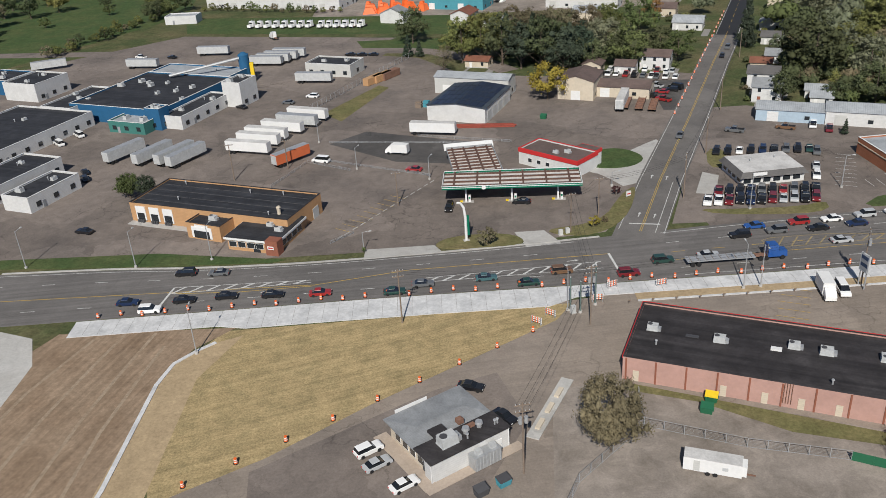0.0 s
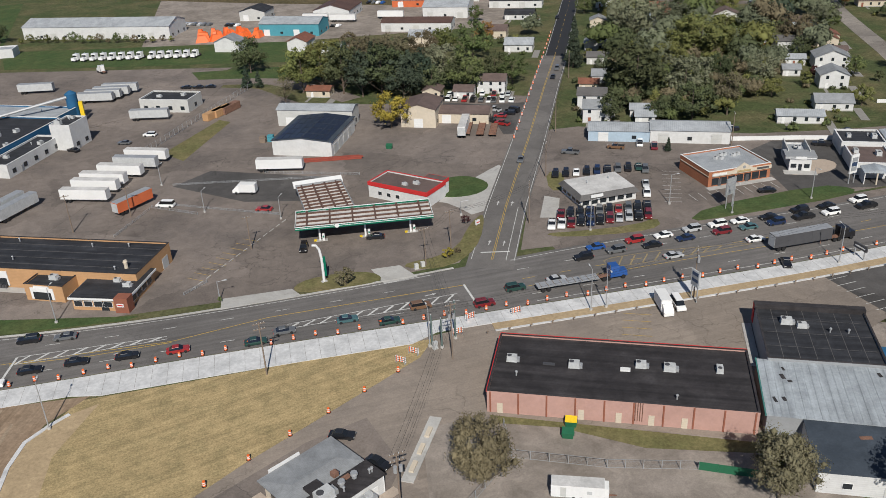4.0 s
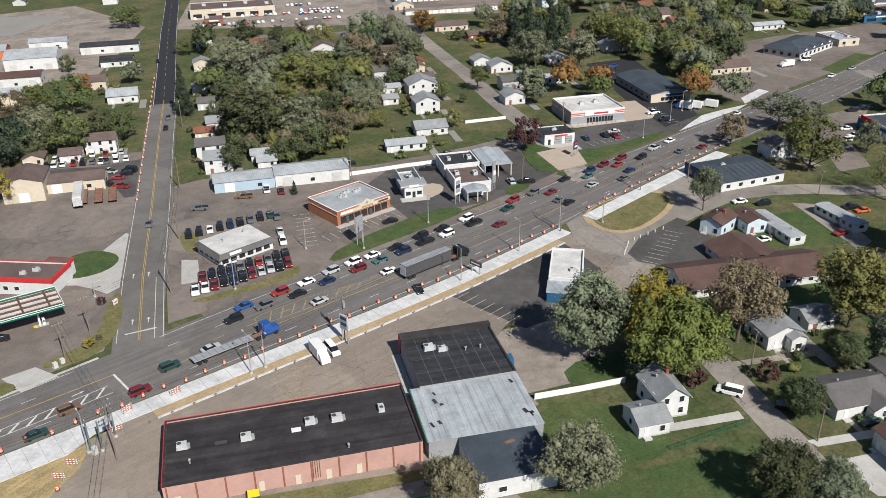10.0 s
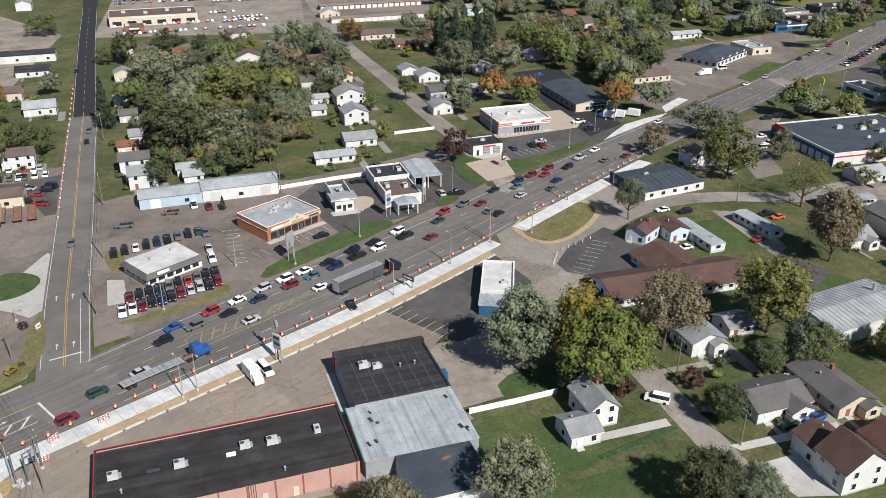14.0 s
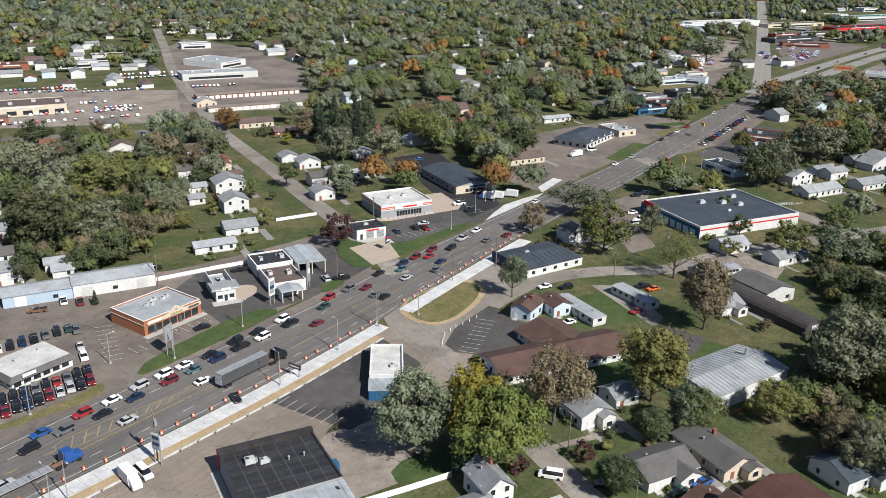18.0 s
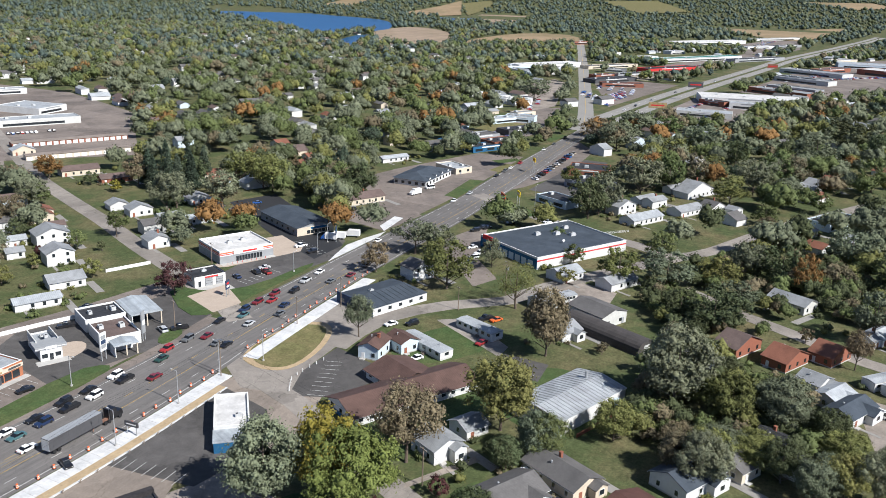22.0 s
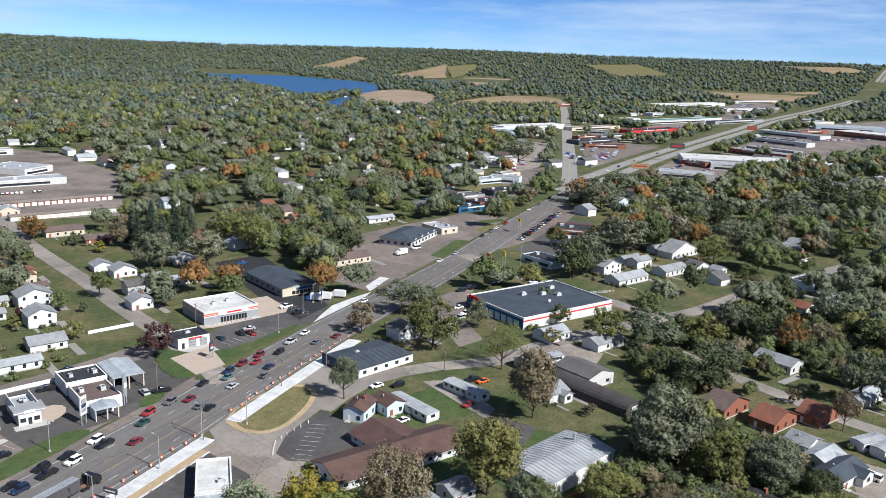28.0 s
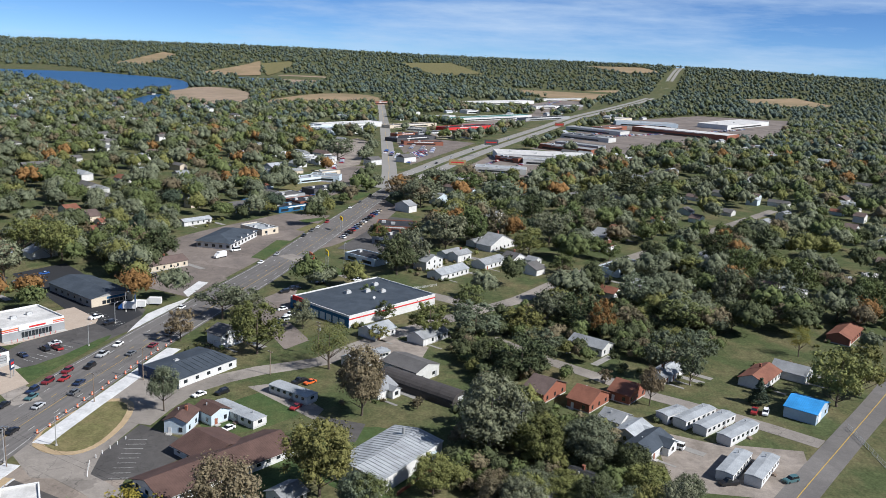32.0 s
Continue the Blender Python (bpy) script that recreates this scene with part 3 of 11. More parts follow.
patch("store_lot", [(213, 203), (226, 214), (266, 220), (278, 224), (300, 222), (290, 200), (268, 190), (252, 191), (228, 193)], 0.04, "asphalt_dark", "dark sealed car park of a convenience store", "car park")
patch("store_walk", [(231, 222), (236, 217.5), (267, 206.5), (272, 209), (281, 227), (268, 233)], 0.05, "concrete_tan", "tan concrete forecourt", "ground")
patch("club_lot", [(312, 284), (338, 276), (300, 216), (284, 197), (262, 196), (276, 226)], 0.045, "asphalt_new", "new black asphalt car park", "car park")
patch("store_drive", [(262, 189.4), (272, 192.5), (285, 196), (297, 195.2), (312, 193), (304, 191.2)], 0.068, "concrete_new", "new white concrete driveway", "ground")
patch("motel_lot", [(320, 229), (358, 217), (345, 193), (312, 194)], 0.04, "lot", "worn pale car park", "car park")
patch("motel_drive", [(312, 194), (318, 200), (336, 203), (336, 198)], 0.06, "concrete_new", "new white concrete driveway", "ground")
patch("hall_lot", [(394, 262), (430, 258), (505, 240), (512, 210), (439, 202), (392, 197), (345, 195), (350, 220)], 0.035, "lot", "wide worn car park of a hall", "car park")
patch("school_lot", [(163, 132), (177, 138), (196, 139), (192, 124), (182, 117), (168, 122)], 0.035, "asphalt_dark", "dark asphalt car park with white bays", "car park")
patch("loop_lot", [(160, 146), (164, 132), (178, 138), (200, 140), (226, 146), (246, 162), (225, 164), (205, 162), (178, 160), (168, 158)], 0.03, "street_pale", "worn asphalt loop round a grass island", "ground")
patch("island_grass", [(179, 160), (173, 150), (177, 142), (194, 144), (209, 151), (204, 160.5), (188, 161.5)], 0.14, "dry_lawn", "kerbed grass island", "lawn", 0.14, 2)
patch("auto_lot", [(310, 166), (352, 160), (300, 142), (281, 124), (268, 128)], 0.035, "lot", "worn car park beside a store", "car park")
patch("dealer_lot", [(440, 196), (560, 204), (600, 206), (560, 178), (480, 168), (430, 176), (400, 186)], 0.035, "lot", "asphalt car park along the highway", "car park")
patch("court_lot", [(246, -2), (243, -20), (247, -46), (229, -46), (214, -36), (210, -10)], 0.03, "gravel", "gravel court between mobile homes", "ground")
patch("plaza_lot", [(1020, 160), (1400, 130), (1700, 60), (1960, -60), (1990, -255), (1389, -160), (1240, -40), (1000, 60)], 0.05, "lot", "wide car park of a shopping plaza", "car park")
patch("strip_lot", [(720, 190), (1000, 186), (1000, 120), (760, 110)], 0.05, "lot", "car parks along the highway", "car park")
patch("branch_lot", [(790, 240), (1040, 232), (1060, 330), (980, 316)], 0.05, "lot", "car parks in the fork of two roads", "car park")
patch("branch_lot_west", [(560, 240), (650, 236), (760, 268), (740, 290), (560, 272)], 0.05, "lot", "worn lots along the branch road", "car park")
patch("storage_lot", [(306, 455), (368, 406), (486, 537), (533, 667), (528, 764), (470, 712), (395, 590)], 0.05, "lot", "wide yard of a storage depot", "car park")
patch("machine_yard", [(190, 500), (294, 428), (322, 470), (352, 520), (252, 612)], 0.045, "gravel", "gravel yard with parked machines", "ground")
patch("works_yard", [(-60, 440), (120, 425), (180, 520), (170, 620), (-60, 640)], 0.045, "gravel", "gravel yard between workshops", "ground")
patch("lawn_north", [(-130, 470), (22, 432), (12, 392), (-120, 430)], 0.05, "lawn", "mown green field behind the truck yards", "lawn")
patch("lawn_corner", [(-33, 390), (12, 384), (8, 358), (-28, 370)], 0.05, "lawn", "mown green verge", "lawn")
patch("verge_fence", [(-38, 283), (-20, 314), (-16, 310), (-31, 273)], 0.05, "dry_lawn", "grass verge along a fence", "lawn")
patch("hillside", [(-195, 372), (-132, 480), (-150, 620), (-420, 620), (-420, 380)], 0.03, "lawn", "green slope beyond the plant", "lawn")
patch("station_island", [(-3, 174), (1, 180), (16, 180), (20, 173.5), (10, 172.6)], 0.17, "dry_lawn", "kerbed grass island by the fuel station", "lawn", 0.17, 2)
patch("corner_island", [(22, 180), (38, 182), (46, 198), (52, 204), (44, 182), (33, 174.5)], 0.17, "dry_lawn", "kerbed grass corner by the crossing", "lawn", 0.17, 2)
patch("station_lawn", [(42, 229), (53, 232), (59, 222), (52, 215), (41, 217)], 0.17, "lawn", "round green lawn beside the fuel station", "lawn", 0.17, 2)
patch("roadside_grass", [(-106, 183), (-67, 181), (-36, 173.5), (-39, 172.5), (-66, 174.5), (-104, 178.2)], 0.15, "lawn", "narrow green roadside verge", "lawn", 0.15)
patch("dealer_back_grass", [(76.3, 226), (81.5, 224.6), (77, 211), (72.6, 212)], 0.06, "dry_lawn", "worn grass behind a dealer office", "lawn", round_by=1)
patch("dealer_slab", [(70.2, 209), (73.6, 206), (69, 194), (64.4, 195.5)], 0.05, "concrete", "pale concrete slab beside the side road", "ground")
for name, poly in (("cottage_lawn", [(100, 99), (108, 96), (112, 88), (118, 80), (106, 72), (84, 84), (86, 93)]), ("garden_lawn", [(84, 83), (106, 71), (126, 66), (120, 48), (96, 40), (78, 60)]), ("bungalow_lawn", [(140, 76), (158, 68), (154, 52), (134, 62)]), ("school_lawn", [(150, 108), (168, 104), (196, 96), (188, 80), (160, 84), (148, 94)]), ("court_lawn", [(200, 128), (236, 118), (228, 96), (198, 108)]), ("barn_lawn", [(196, 92), (222, 80), (212, 48), (176, 58), (182, 78)])):
    patch(name, poly, 0.032, "lawn", "mown green lawn round a home", "lawn", round_by=2)
patch("dealer_verge", [(62, 186), (66, 182.5), (84, 179.5), (92, 181), (93, 186), (86, 183.5), (70, 184.5)], 0.17, "dry_lawn", "kerbed grass verge before the dealer's cars", "lawn", 0.17, 1)
patch("shop_verge", [(99, 181), (108, 188), (144, 192), (152, 187), (148, 183), (112, 181)], 0.17, "lawn", "kerbed green verge before the shops", "lawn", 0.17, 1)
patch("corner_verge", [(190, 196), (196, 188), (252, 190.5), (260, 194), (226, 195), (212, 203), (208, 222)], 0.17, "lawn", "kerbed green corner lawn", "lawn", 0.17, 1)
patch("old_pad", [(-33, 251), (-22, 261), (14, 243), (9, 226), (-12, 232)], 0.03, "asphalt_dark", "old dark asphalt pad with weeds", "ground")
patch("diner_lot", [(-32, 102), (-3, 120), (8, 124), (12, 110), (-2, 84), (-30, 84)], 0.035, "lot", "worn asphalt lot round the diner", "car park")
patch("lake", [(2322, 2177), (2375, 2064), (2462, 1960), (2231, 1621), (2215, 1483), (2145, 1311), (1782, 1076), (1647, 1042), (1541, 1047), (1435, 1015), (1406, 1049), (1574, 1238), (1764, 1497), (1958, 1810)], 0.3, "water", "blue lake among woods", "lake", round_by=2)
patch("inlet", [(1246, 882), (1473, 987), (1549, 980), (1276, 832), (1180, 813)], 0.3, "water", "small inlet of the lake", "pond", round_by=2)
patch("gravel_pit", [(1622, 1044), (1880, 1106), (1887, 1029), (1740, 896), (1393, 724), (1299, 753), (1336, 846)], 0.25, "pit", "tan gravel pit beyond the woods", "ground", round_by=2)
patch("shore_field", [(2688, 1940), (3288, 2111), (3230, 2015), (2764, 1850)], 3.0, "stubble", "pale field on the far shore of the lake", "field", drape=True)
patch("field_middle", [(2645, 1557), (3271, 1649), (2689, 1355), (2508, 1390)], 3.0, "stubble", "bare brown field beyond the lake", "field", drape=True)
patch("pond", [(2714, 1469), (2852, 1437), (2863, 1304), (2401, 1132), (2287, 1209)], 0.4, "water", "small blue pond beside a gravel pit", "pond", round_by=2)
patch("pit_bank", [(2869, 1400), (2937, 1213), (2739, 1116), (2202, 986), (2376, 1116)], 0.5, "pit", "brown bank of a gravel pit", "ground", round_by=2, drape=True)
patch("pit_flat", [(1544, 777), (1962, 816), (1969, 673), (1601, 559), (1511, 652), (1426, 706)], 0.25, "stubble", "flat tan ground of an old pit", "ground", round_by=2)
patch("highway_field", [(2923, 607), (2963, 449), (3013, 314), (3204, 172), (2895, 186), (2279, 209), (2322, 294), (2560, 434)], 1.0, "stubble", "dry brown field beside the highway", "field", drape=True)
patch("hay_field", [(3362, 1561), (3249, 1482), (2700, 1336), (3176, 1600)], 3.0, "dry_lawn", "pale hay field among woods", "field", drape=True)
patch("field_south", [(2600, -330), (3000, -180), (3250, -420), (2900, -520)], 3.0, "stubble", "dry brown field among woods", "field", drape=True)
patch("hill_field", [(3300, 900), (3700, 1200), (3900, 1000), (3500, 760)], 3.0, "dry_lawn", "pale field on a far hillside", "field", drape=True)
patch("hill_field_east", [(3900, 200), (4200, 420), (4300, 150), (4050, 60)], 3.0, "stubble", "pale field on a far hillside", "field", drape=True)
patch("far_dealer_lot", [(1990, 323), (2294, 290), (2296, 230), (1945, 190), (1701, 223), (1707, 265)], 0.06, "lot", "car park of a distant dealer", "car park")
patch("strip_mall_lot", [(1313, 319), (1717, 256), (1628, 223), (1121, 257)], 0.06, "lot", "car park of a distant strip mall", "car park")
patch("branch_yard_west", [(700, 290), (760, 282), (960, 345), (990, 370), (900, 372), (780, 330)], 0.06, "gravel", "worn yards along the branch road", "ground")
patch("shop_verge_far", [(387, 203), (386, 195), (432, 201), (430, 209)], 0.09, "lawn", "grass verge along the main road", "lawn")
patch("sign_verge", [(460, 211), (484, 210), (483, 204), (458, 203)], 0.09, "dry_lawn", "grass verge round a roadside sign", "lawn")
patch("side_verge", [(488, 222), (504, 212), (499, 207), (481, 214)], 0.09, "lawn", "grass strip beside a drive", "lawn")
patch("station_green", [(586, 229), (610, 231), (611, 217), (576, 215)], 0.09, "lawn", "small mown lawn by the road", "lawn")
patch("play_field", [(568, 284), (643, 289), (641, 263), (597, 252), (572, 270)], 0.09, "dry_lawn", "open grass field behind a fence", "lawn")
patch("sign_lawn", [(384, 175), (397, 172), (379, 143), (365, 158)], 0.09, "lawn", "mown lawn under a tall sign", "lawn")
patch("dealer_dark_lot", [(426, 171), (527, 173), (528, 158), (472, 150), (424, 145)], 0.06, "asphalt_dark", "dark car park beside low buildings", "car park")

patch("shop_asphalt", [(134, 190), (150, 188), (165, 184.5), (196, 189.5), (206, 214), (184, 217.5), (152, 228), (140, 222)], 0.03, "asphalt_dark", "dark patched asphalt round a kiosk and a garage", "car park")
patch("kiosk_pad", [(150.5, 209.6), (157, 209.4), (159, 205), (155, 200.4), (147.6, 199), (141, 201), (140, 204), (147, 203)], 0.06, "concrete_tan", "curved tan concrete pad of a drive-through", "ground", round_by=1)
patch("garage_green", [(170.2, 188), (169.6, 183.8), (177.9, 184.8), (182, 188.5), (179.3, 192.5)], 0.17, "lawn", "small kerbed lawn at a street corner", "lawn", 0.17, 1)
patch("barn_lot", [(219.3, 94), (219, 79), (206.5, 77.5), (207.8, 91.5)], 0.04, "asphalt_dark", "dark asphalt car park with white bays beside a barn", "car park")
patch("barn_drive", [(232, 124), (239, 116), (224.4, 94.5), (216.1, 94)], 0.045, "street_pale", "worn drive between mobile homes", "driveway")
patch("shed_yard", [(283.4, 104), (295, 94), (291, 80), (279, 79), (272, 90), (264, 95)], 0.04, "gravel", "pale gravel yard between sheds", "ground")
patch("scrub_field", [(-80, 600), (7, 544), (77, 505), (88, 546), (12, 600), (-80, 660)], 0.07, "scrub", "brown scrub and weeds between works yards", "field")
patch("stone_yard", [(-90, 668), (10, 606), (112, 549), (156, 586), (20, 690), (-90, 740)], 0.08, "concrete_old", "wide pale gravel yard of a stone works", "ground")
VERGE = [(x, along(FAR, x)) for x in range(62, 200, 6)]
tagged(bar([(x, y + 1.6) for x, y in VERGE], 3.8, 0.062, "lot", "road_shoulder", thick=0.1), "worn asphalt strip between the road and the lots", "road", kind="structure")
tagged(bar([(x, along(FAR, x) + 0.3) for x in range(-102, 42, 6)], 0.6, 0.15, "concrete", "kerb_north", thick=0.15), "pale concrete kerb along the main road", "kerb", kind="structure")
patch("island_sand", [(176, 161.5), (171, 150), (175.5, 140.6), (195, 142.2), (211.5, 150.5), (206, 162)], 0.11, "sand", "rim of tan sand round a grass island", "ground", 0.1, 2)
patch("dealer_dark", [(58.5, 308), (77.4, 297), (92, 294.7), (81.7, 260), (74, 263), (76, 290), (58, 300)], 0.045, "asphalt_dark", "dark asphalt of a small car lot", "car park")
# ---- new pavement along the works ----
EDGE = [(x, along(NEAR, x)) for x in range(-76, 166, 6)]
EDGE2 = [(x, along(NEAR, x)) for x in range(176, 258, 6)]
slab_widths = [6.0 if x < -42 else 7.6 if x < 24 else 4.6 for x, _ in EDGE]
pavement = tagged(bar([(x, y - w / 2 - 0.3) for (x, y), w in zip(EDGE, slab_widths)], slab_widths, 0.16, "concrete_new", "pavement", thick=0.16), "newly poured white concrete pavement strip", "pavement", kind="structure")
tagged(bar([(x, y - 3.2) for x, y in EDGE2], 5.0, 0.16, "concrete_new", "pavement_east", thick=0.16), "newly poured white concrete pavement strip", "pavement", kind="structure")
strip = [(x, y - 6.2) for x, y in EDGE if x > 33 and x < 160]
tagged(bar(strip, 2.6, 0.12, "sand", "sand_strip", thick=0.12), "strip of tan sand beside new concrete", "ground", kind="structure")
tagged(bar([(x, y - 1.6) for x, y in strip], 0.5, 0.2, "concrete_new", "kerb", thick=0.2), "new white concrete kerb", "kerb", kind="structure")
tagged(bar([(-45, 140), (-48, 137.5), (-51.5, 133.5), (-53, 127), (-54, 100), (-56, 84)], 0.8, 0.17, "concrete_new", "kerb_west", thick=0.17), "curved new white concrete kerb", "kerb", kind="structure")
tagged(bar(smooth([(-58, 145), (-63.5, 117.5), (-66, 90)]), 0.7, 0.058, "track_dirt", "wheel_track"), "pale wheel track across graded earth", "track", kind="structure")
tagged(bar(smooth([(-64, 146), (-70.5, 119.0), (-74, 92)]), 0.7, 0.058, "track_dirt", "wheel_track"), "pale wheel track across graded earth", "track", kind="structure")
tagged(bar(smooth([(-55, 140), (-59.0, 114.0), (-60, 88)]), 0.7, 0.058, "track_dirt", "wheel_track"), "pale wheel track across graded earth", "track", kind="structure")
tagged(bar(smooth([(-70, 144), (-76.5, 127.0), (-80, 110)]), 0.7, 0.058, "track_dirt", "wheel_track"), "pale wheel track across graded earth", "track", kind="structure")

# ---- buildings ----
def block(name, x, y, w, d, h, rot, label, category="building"):
    """A thing for a building; no tree grows within it."""
    KEEP_OUT.append((x, y, max(w, d) / 2 + 3))
    return thing(name, x, y, rot, label, category)


def window(parent, x, y, z, w, h, face, name="window"):
    """A framed pane on a wall; face: the way it looks, 0 = -y, 90 = +x, 180 = +y, 270 = -x."""
    c, s = math.cos(radians(face)), math.sin(radians(face))
    at = parent.matrix_basis.translation
    if math.hypot(at.x, at.y) > 235:
        fr = part(name, M().box(0, -0.05, z + 0.08, w, 0.1, h), "glass", parent)
        fr.matrix_basis = pose(x, y, 0, 0, 0, face)
        return fr
    fr = part(name, M().box(0, -0.03, z, w + 0.16, 0.1, h + 0.16), "trim_white", parent)
    fr.matrix_basis = pose(x, y, 0, 0, 0, face)
    part("pane", M().box(0, -0.06, z + 0.08, w, 0.08, h), "glass", fr)
    return fr


def ring(x, y, w, d, z0, z1, t):
    """A closed rectangular wall of thickness t."""
    m, p = M(), []
    for z in (z0, z1):
        for k in (0, t):
            p += [(x - w / 2 + k, y - d / 2 + k, z), (x + w / 2 - k, y - d / 2 + k, z), (x + w / 2 - k, y + d / 2 - k, z), (x - w / 2 + k, y + d / 2 - k, z)]
    f = []
    for i in range(4):
        j = (i + 1) % 4
        f += [(i, j, 8 + j, 8 + i), (4 + j, 4 + i, 12 + i, 12 + j), (8 + i, 8 + j, 12 + j, 12 + i), (j, i, 4 + i, 4 + j)]
    return m.add(p, f)


def flat_box(th, w, d, h, wall, roof, x=0.0, y=0.0, cap="trim_white", parapet=0.45):
    """Four walls with a parapet round a sunk flat roof."""
    t = 0.3
    part("wall", ring(x, y, w, d, 0, h, t), wall, th)
    part("roof", M().box(x, y, h - parapet - 0.2, w - 2 * t, d - 2 * t, 0.2), roof, th)
    part("coping", ring(x, y, w + 0.08, d + 0.08, h, h + 0.08, t + 0.08), cap, th)



def hvac(th, x, y, z, s=1.0, rot=0):
    """A rooftop unit under a building: cabinet, fan, curb."""
    u = part("rooftop_unit", M().box(0, 0, 0, 2.0 * s, 1.4 * s, 0.15).box(0, 0, 0.15, 1.9 * s, 1.3 * s, 0.95 * s, taper=0.97), "unit_metal", th, "grey metal air-handling unit")
    u.matrix_basis = pose(x, y, z, 0, 0, rot)
    part("fan", M().tube((-0.45 * s, 0, 0.15 + 0.95 * s), (-0.45 * s, 0, 0.22 + 0.95 * s), 0.42 * s, n=12), "fan_dark", u)
    part("duct", M().box(1.2 * s, 0, 0.0, 0.5 * s, 1.0 * s, 0.6 * s), "galvanised", u)


def vent(th, x, y, z):
    part("vent_pipe", M().tube((x, y, z), (x, y, z + 0.8), 0.15).tube((x, y, z + 0.8), (x, y, z + 1.0), 0.28, 0.2), "galvanised", th)


def door(th, x, y, w, h, face, material="trim_white", name="door"):
    o = part(name, M().box(0, -0.03, 0, w, 0.1, h), material, th)
    o.matrix_basis = pose(x, y, 0.02, 0, 0, face)
    part("door_handle", M().box(w * 0.38, -0.1, 1.0, 0.05, 0.05, 0.15), "galvanised", o)


rnd = random.Random(5)


def flat_building(x, y, w, d, h, rot, wall, roof, windows=True, units=2):
    th = block("commercial_building", x, y, w, d, h, rot, f"low flat-roofed {wall.split('_')[0]} walled commercial building on a lot")
    flat_box(th, w, d, h, wall, roof)
    for i in range(units):
        hvac(th, w * (i + 0.5) / units - w / 2 + rnd.uniform(-1, 1), d * rnd.uniform(-0.25, 0.25), h - 0.45, rnd.uniform(0.8, 1.2), rnd.choice((0, 90)))
    vent(th, w * 0.2, d * 0.1, h - 0.45)
    if windows:
        for i in range(max(1, int(w / 5))):
            window(th, -w / 2 + (i + 0.5) * w / max(1, int(w / 5)), -d / 2, 1.0, 1.6, 1.4, 0)
        for i in range(max(1, int(d / 6))):
            window(th, w / 2, -d / 2 + (i + 0.5) * d / max(1, int(d / 6)), 1.0, 1.6, 1.4, 90)
    door(th, -w * 0.3 + 1.2, -d / 2, 1.0, 2.1, 0, "grey_wall")
    return th


def gable_shell(th, w, d, h, wall, roof, cross=False, pitch=0.42, over=0.45, x=0.0, y=0.0, rise=None):
    """Walls with gables and a roof of two slopes; the ridge runs along x, or along y if cross."""
    span = w if cross else d
    up = rise if rise is not None else span / 2 * pitch
    L = d if cross else w
    prof = [(-span / 2, 0), (span / 2, 0), (span / 2, h), (0, h + up), (-span / 2, h)]
    a = M().side(prof, -L / 2, L / 2)
    slope = up / (span / 2)
    e, t = span / 2 + over, 0.16
    b = M()
    for sgn in (-1, 1):
        q = [(0, h + up + 0.02), (sgn * e, h - over * slope + 0.02), (sgn * e, h - over * slope + 0.02 + t), (0, h + up + 0.02 + t)]
        b.side(q if sgn > 0 else q[::-1], -L / 2 - over, L / 2 + over)
    r = pose(x, y, 0, 0, 0, 90 if cross else 0)
    o1, o2 = part("wall", a, wall, th), part("roof", b, roof, th)
    o1.matrix_basis, o2.matrix_basis = r, r
    at = th.matrix_basis.translation
    for sgn in (-1, 1):
        if math.hypot(at.x, at.y) < 235:
            g = part("gutter", M().box(0, sgn * (e - 0.02), h - over * slope - 0.08, L + 2 * over, 0.1, 0.12), "trim_white", th)
            g.matrix_basis = r
    return up


HOUSE_WORDS = {"roof_grey": "grey shingle", "roof_darkgrey": "dark grey shingle", "roof_brown": "brown shingle", "roof_red": "red-brown shingle", "roof_maroon": "maroon metal", "roof_russet": "russet metal", "roof_pale": "pale metal", "roof_dark": "black", "roof_steel": "steel", "roof_bright_blue": "bright blue metal", "roof_blue": "blue-grey", "roof_white": "white"}


DRIVES = []


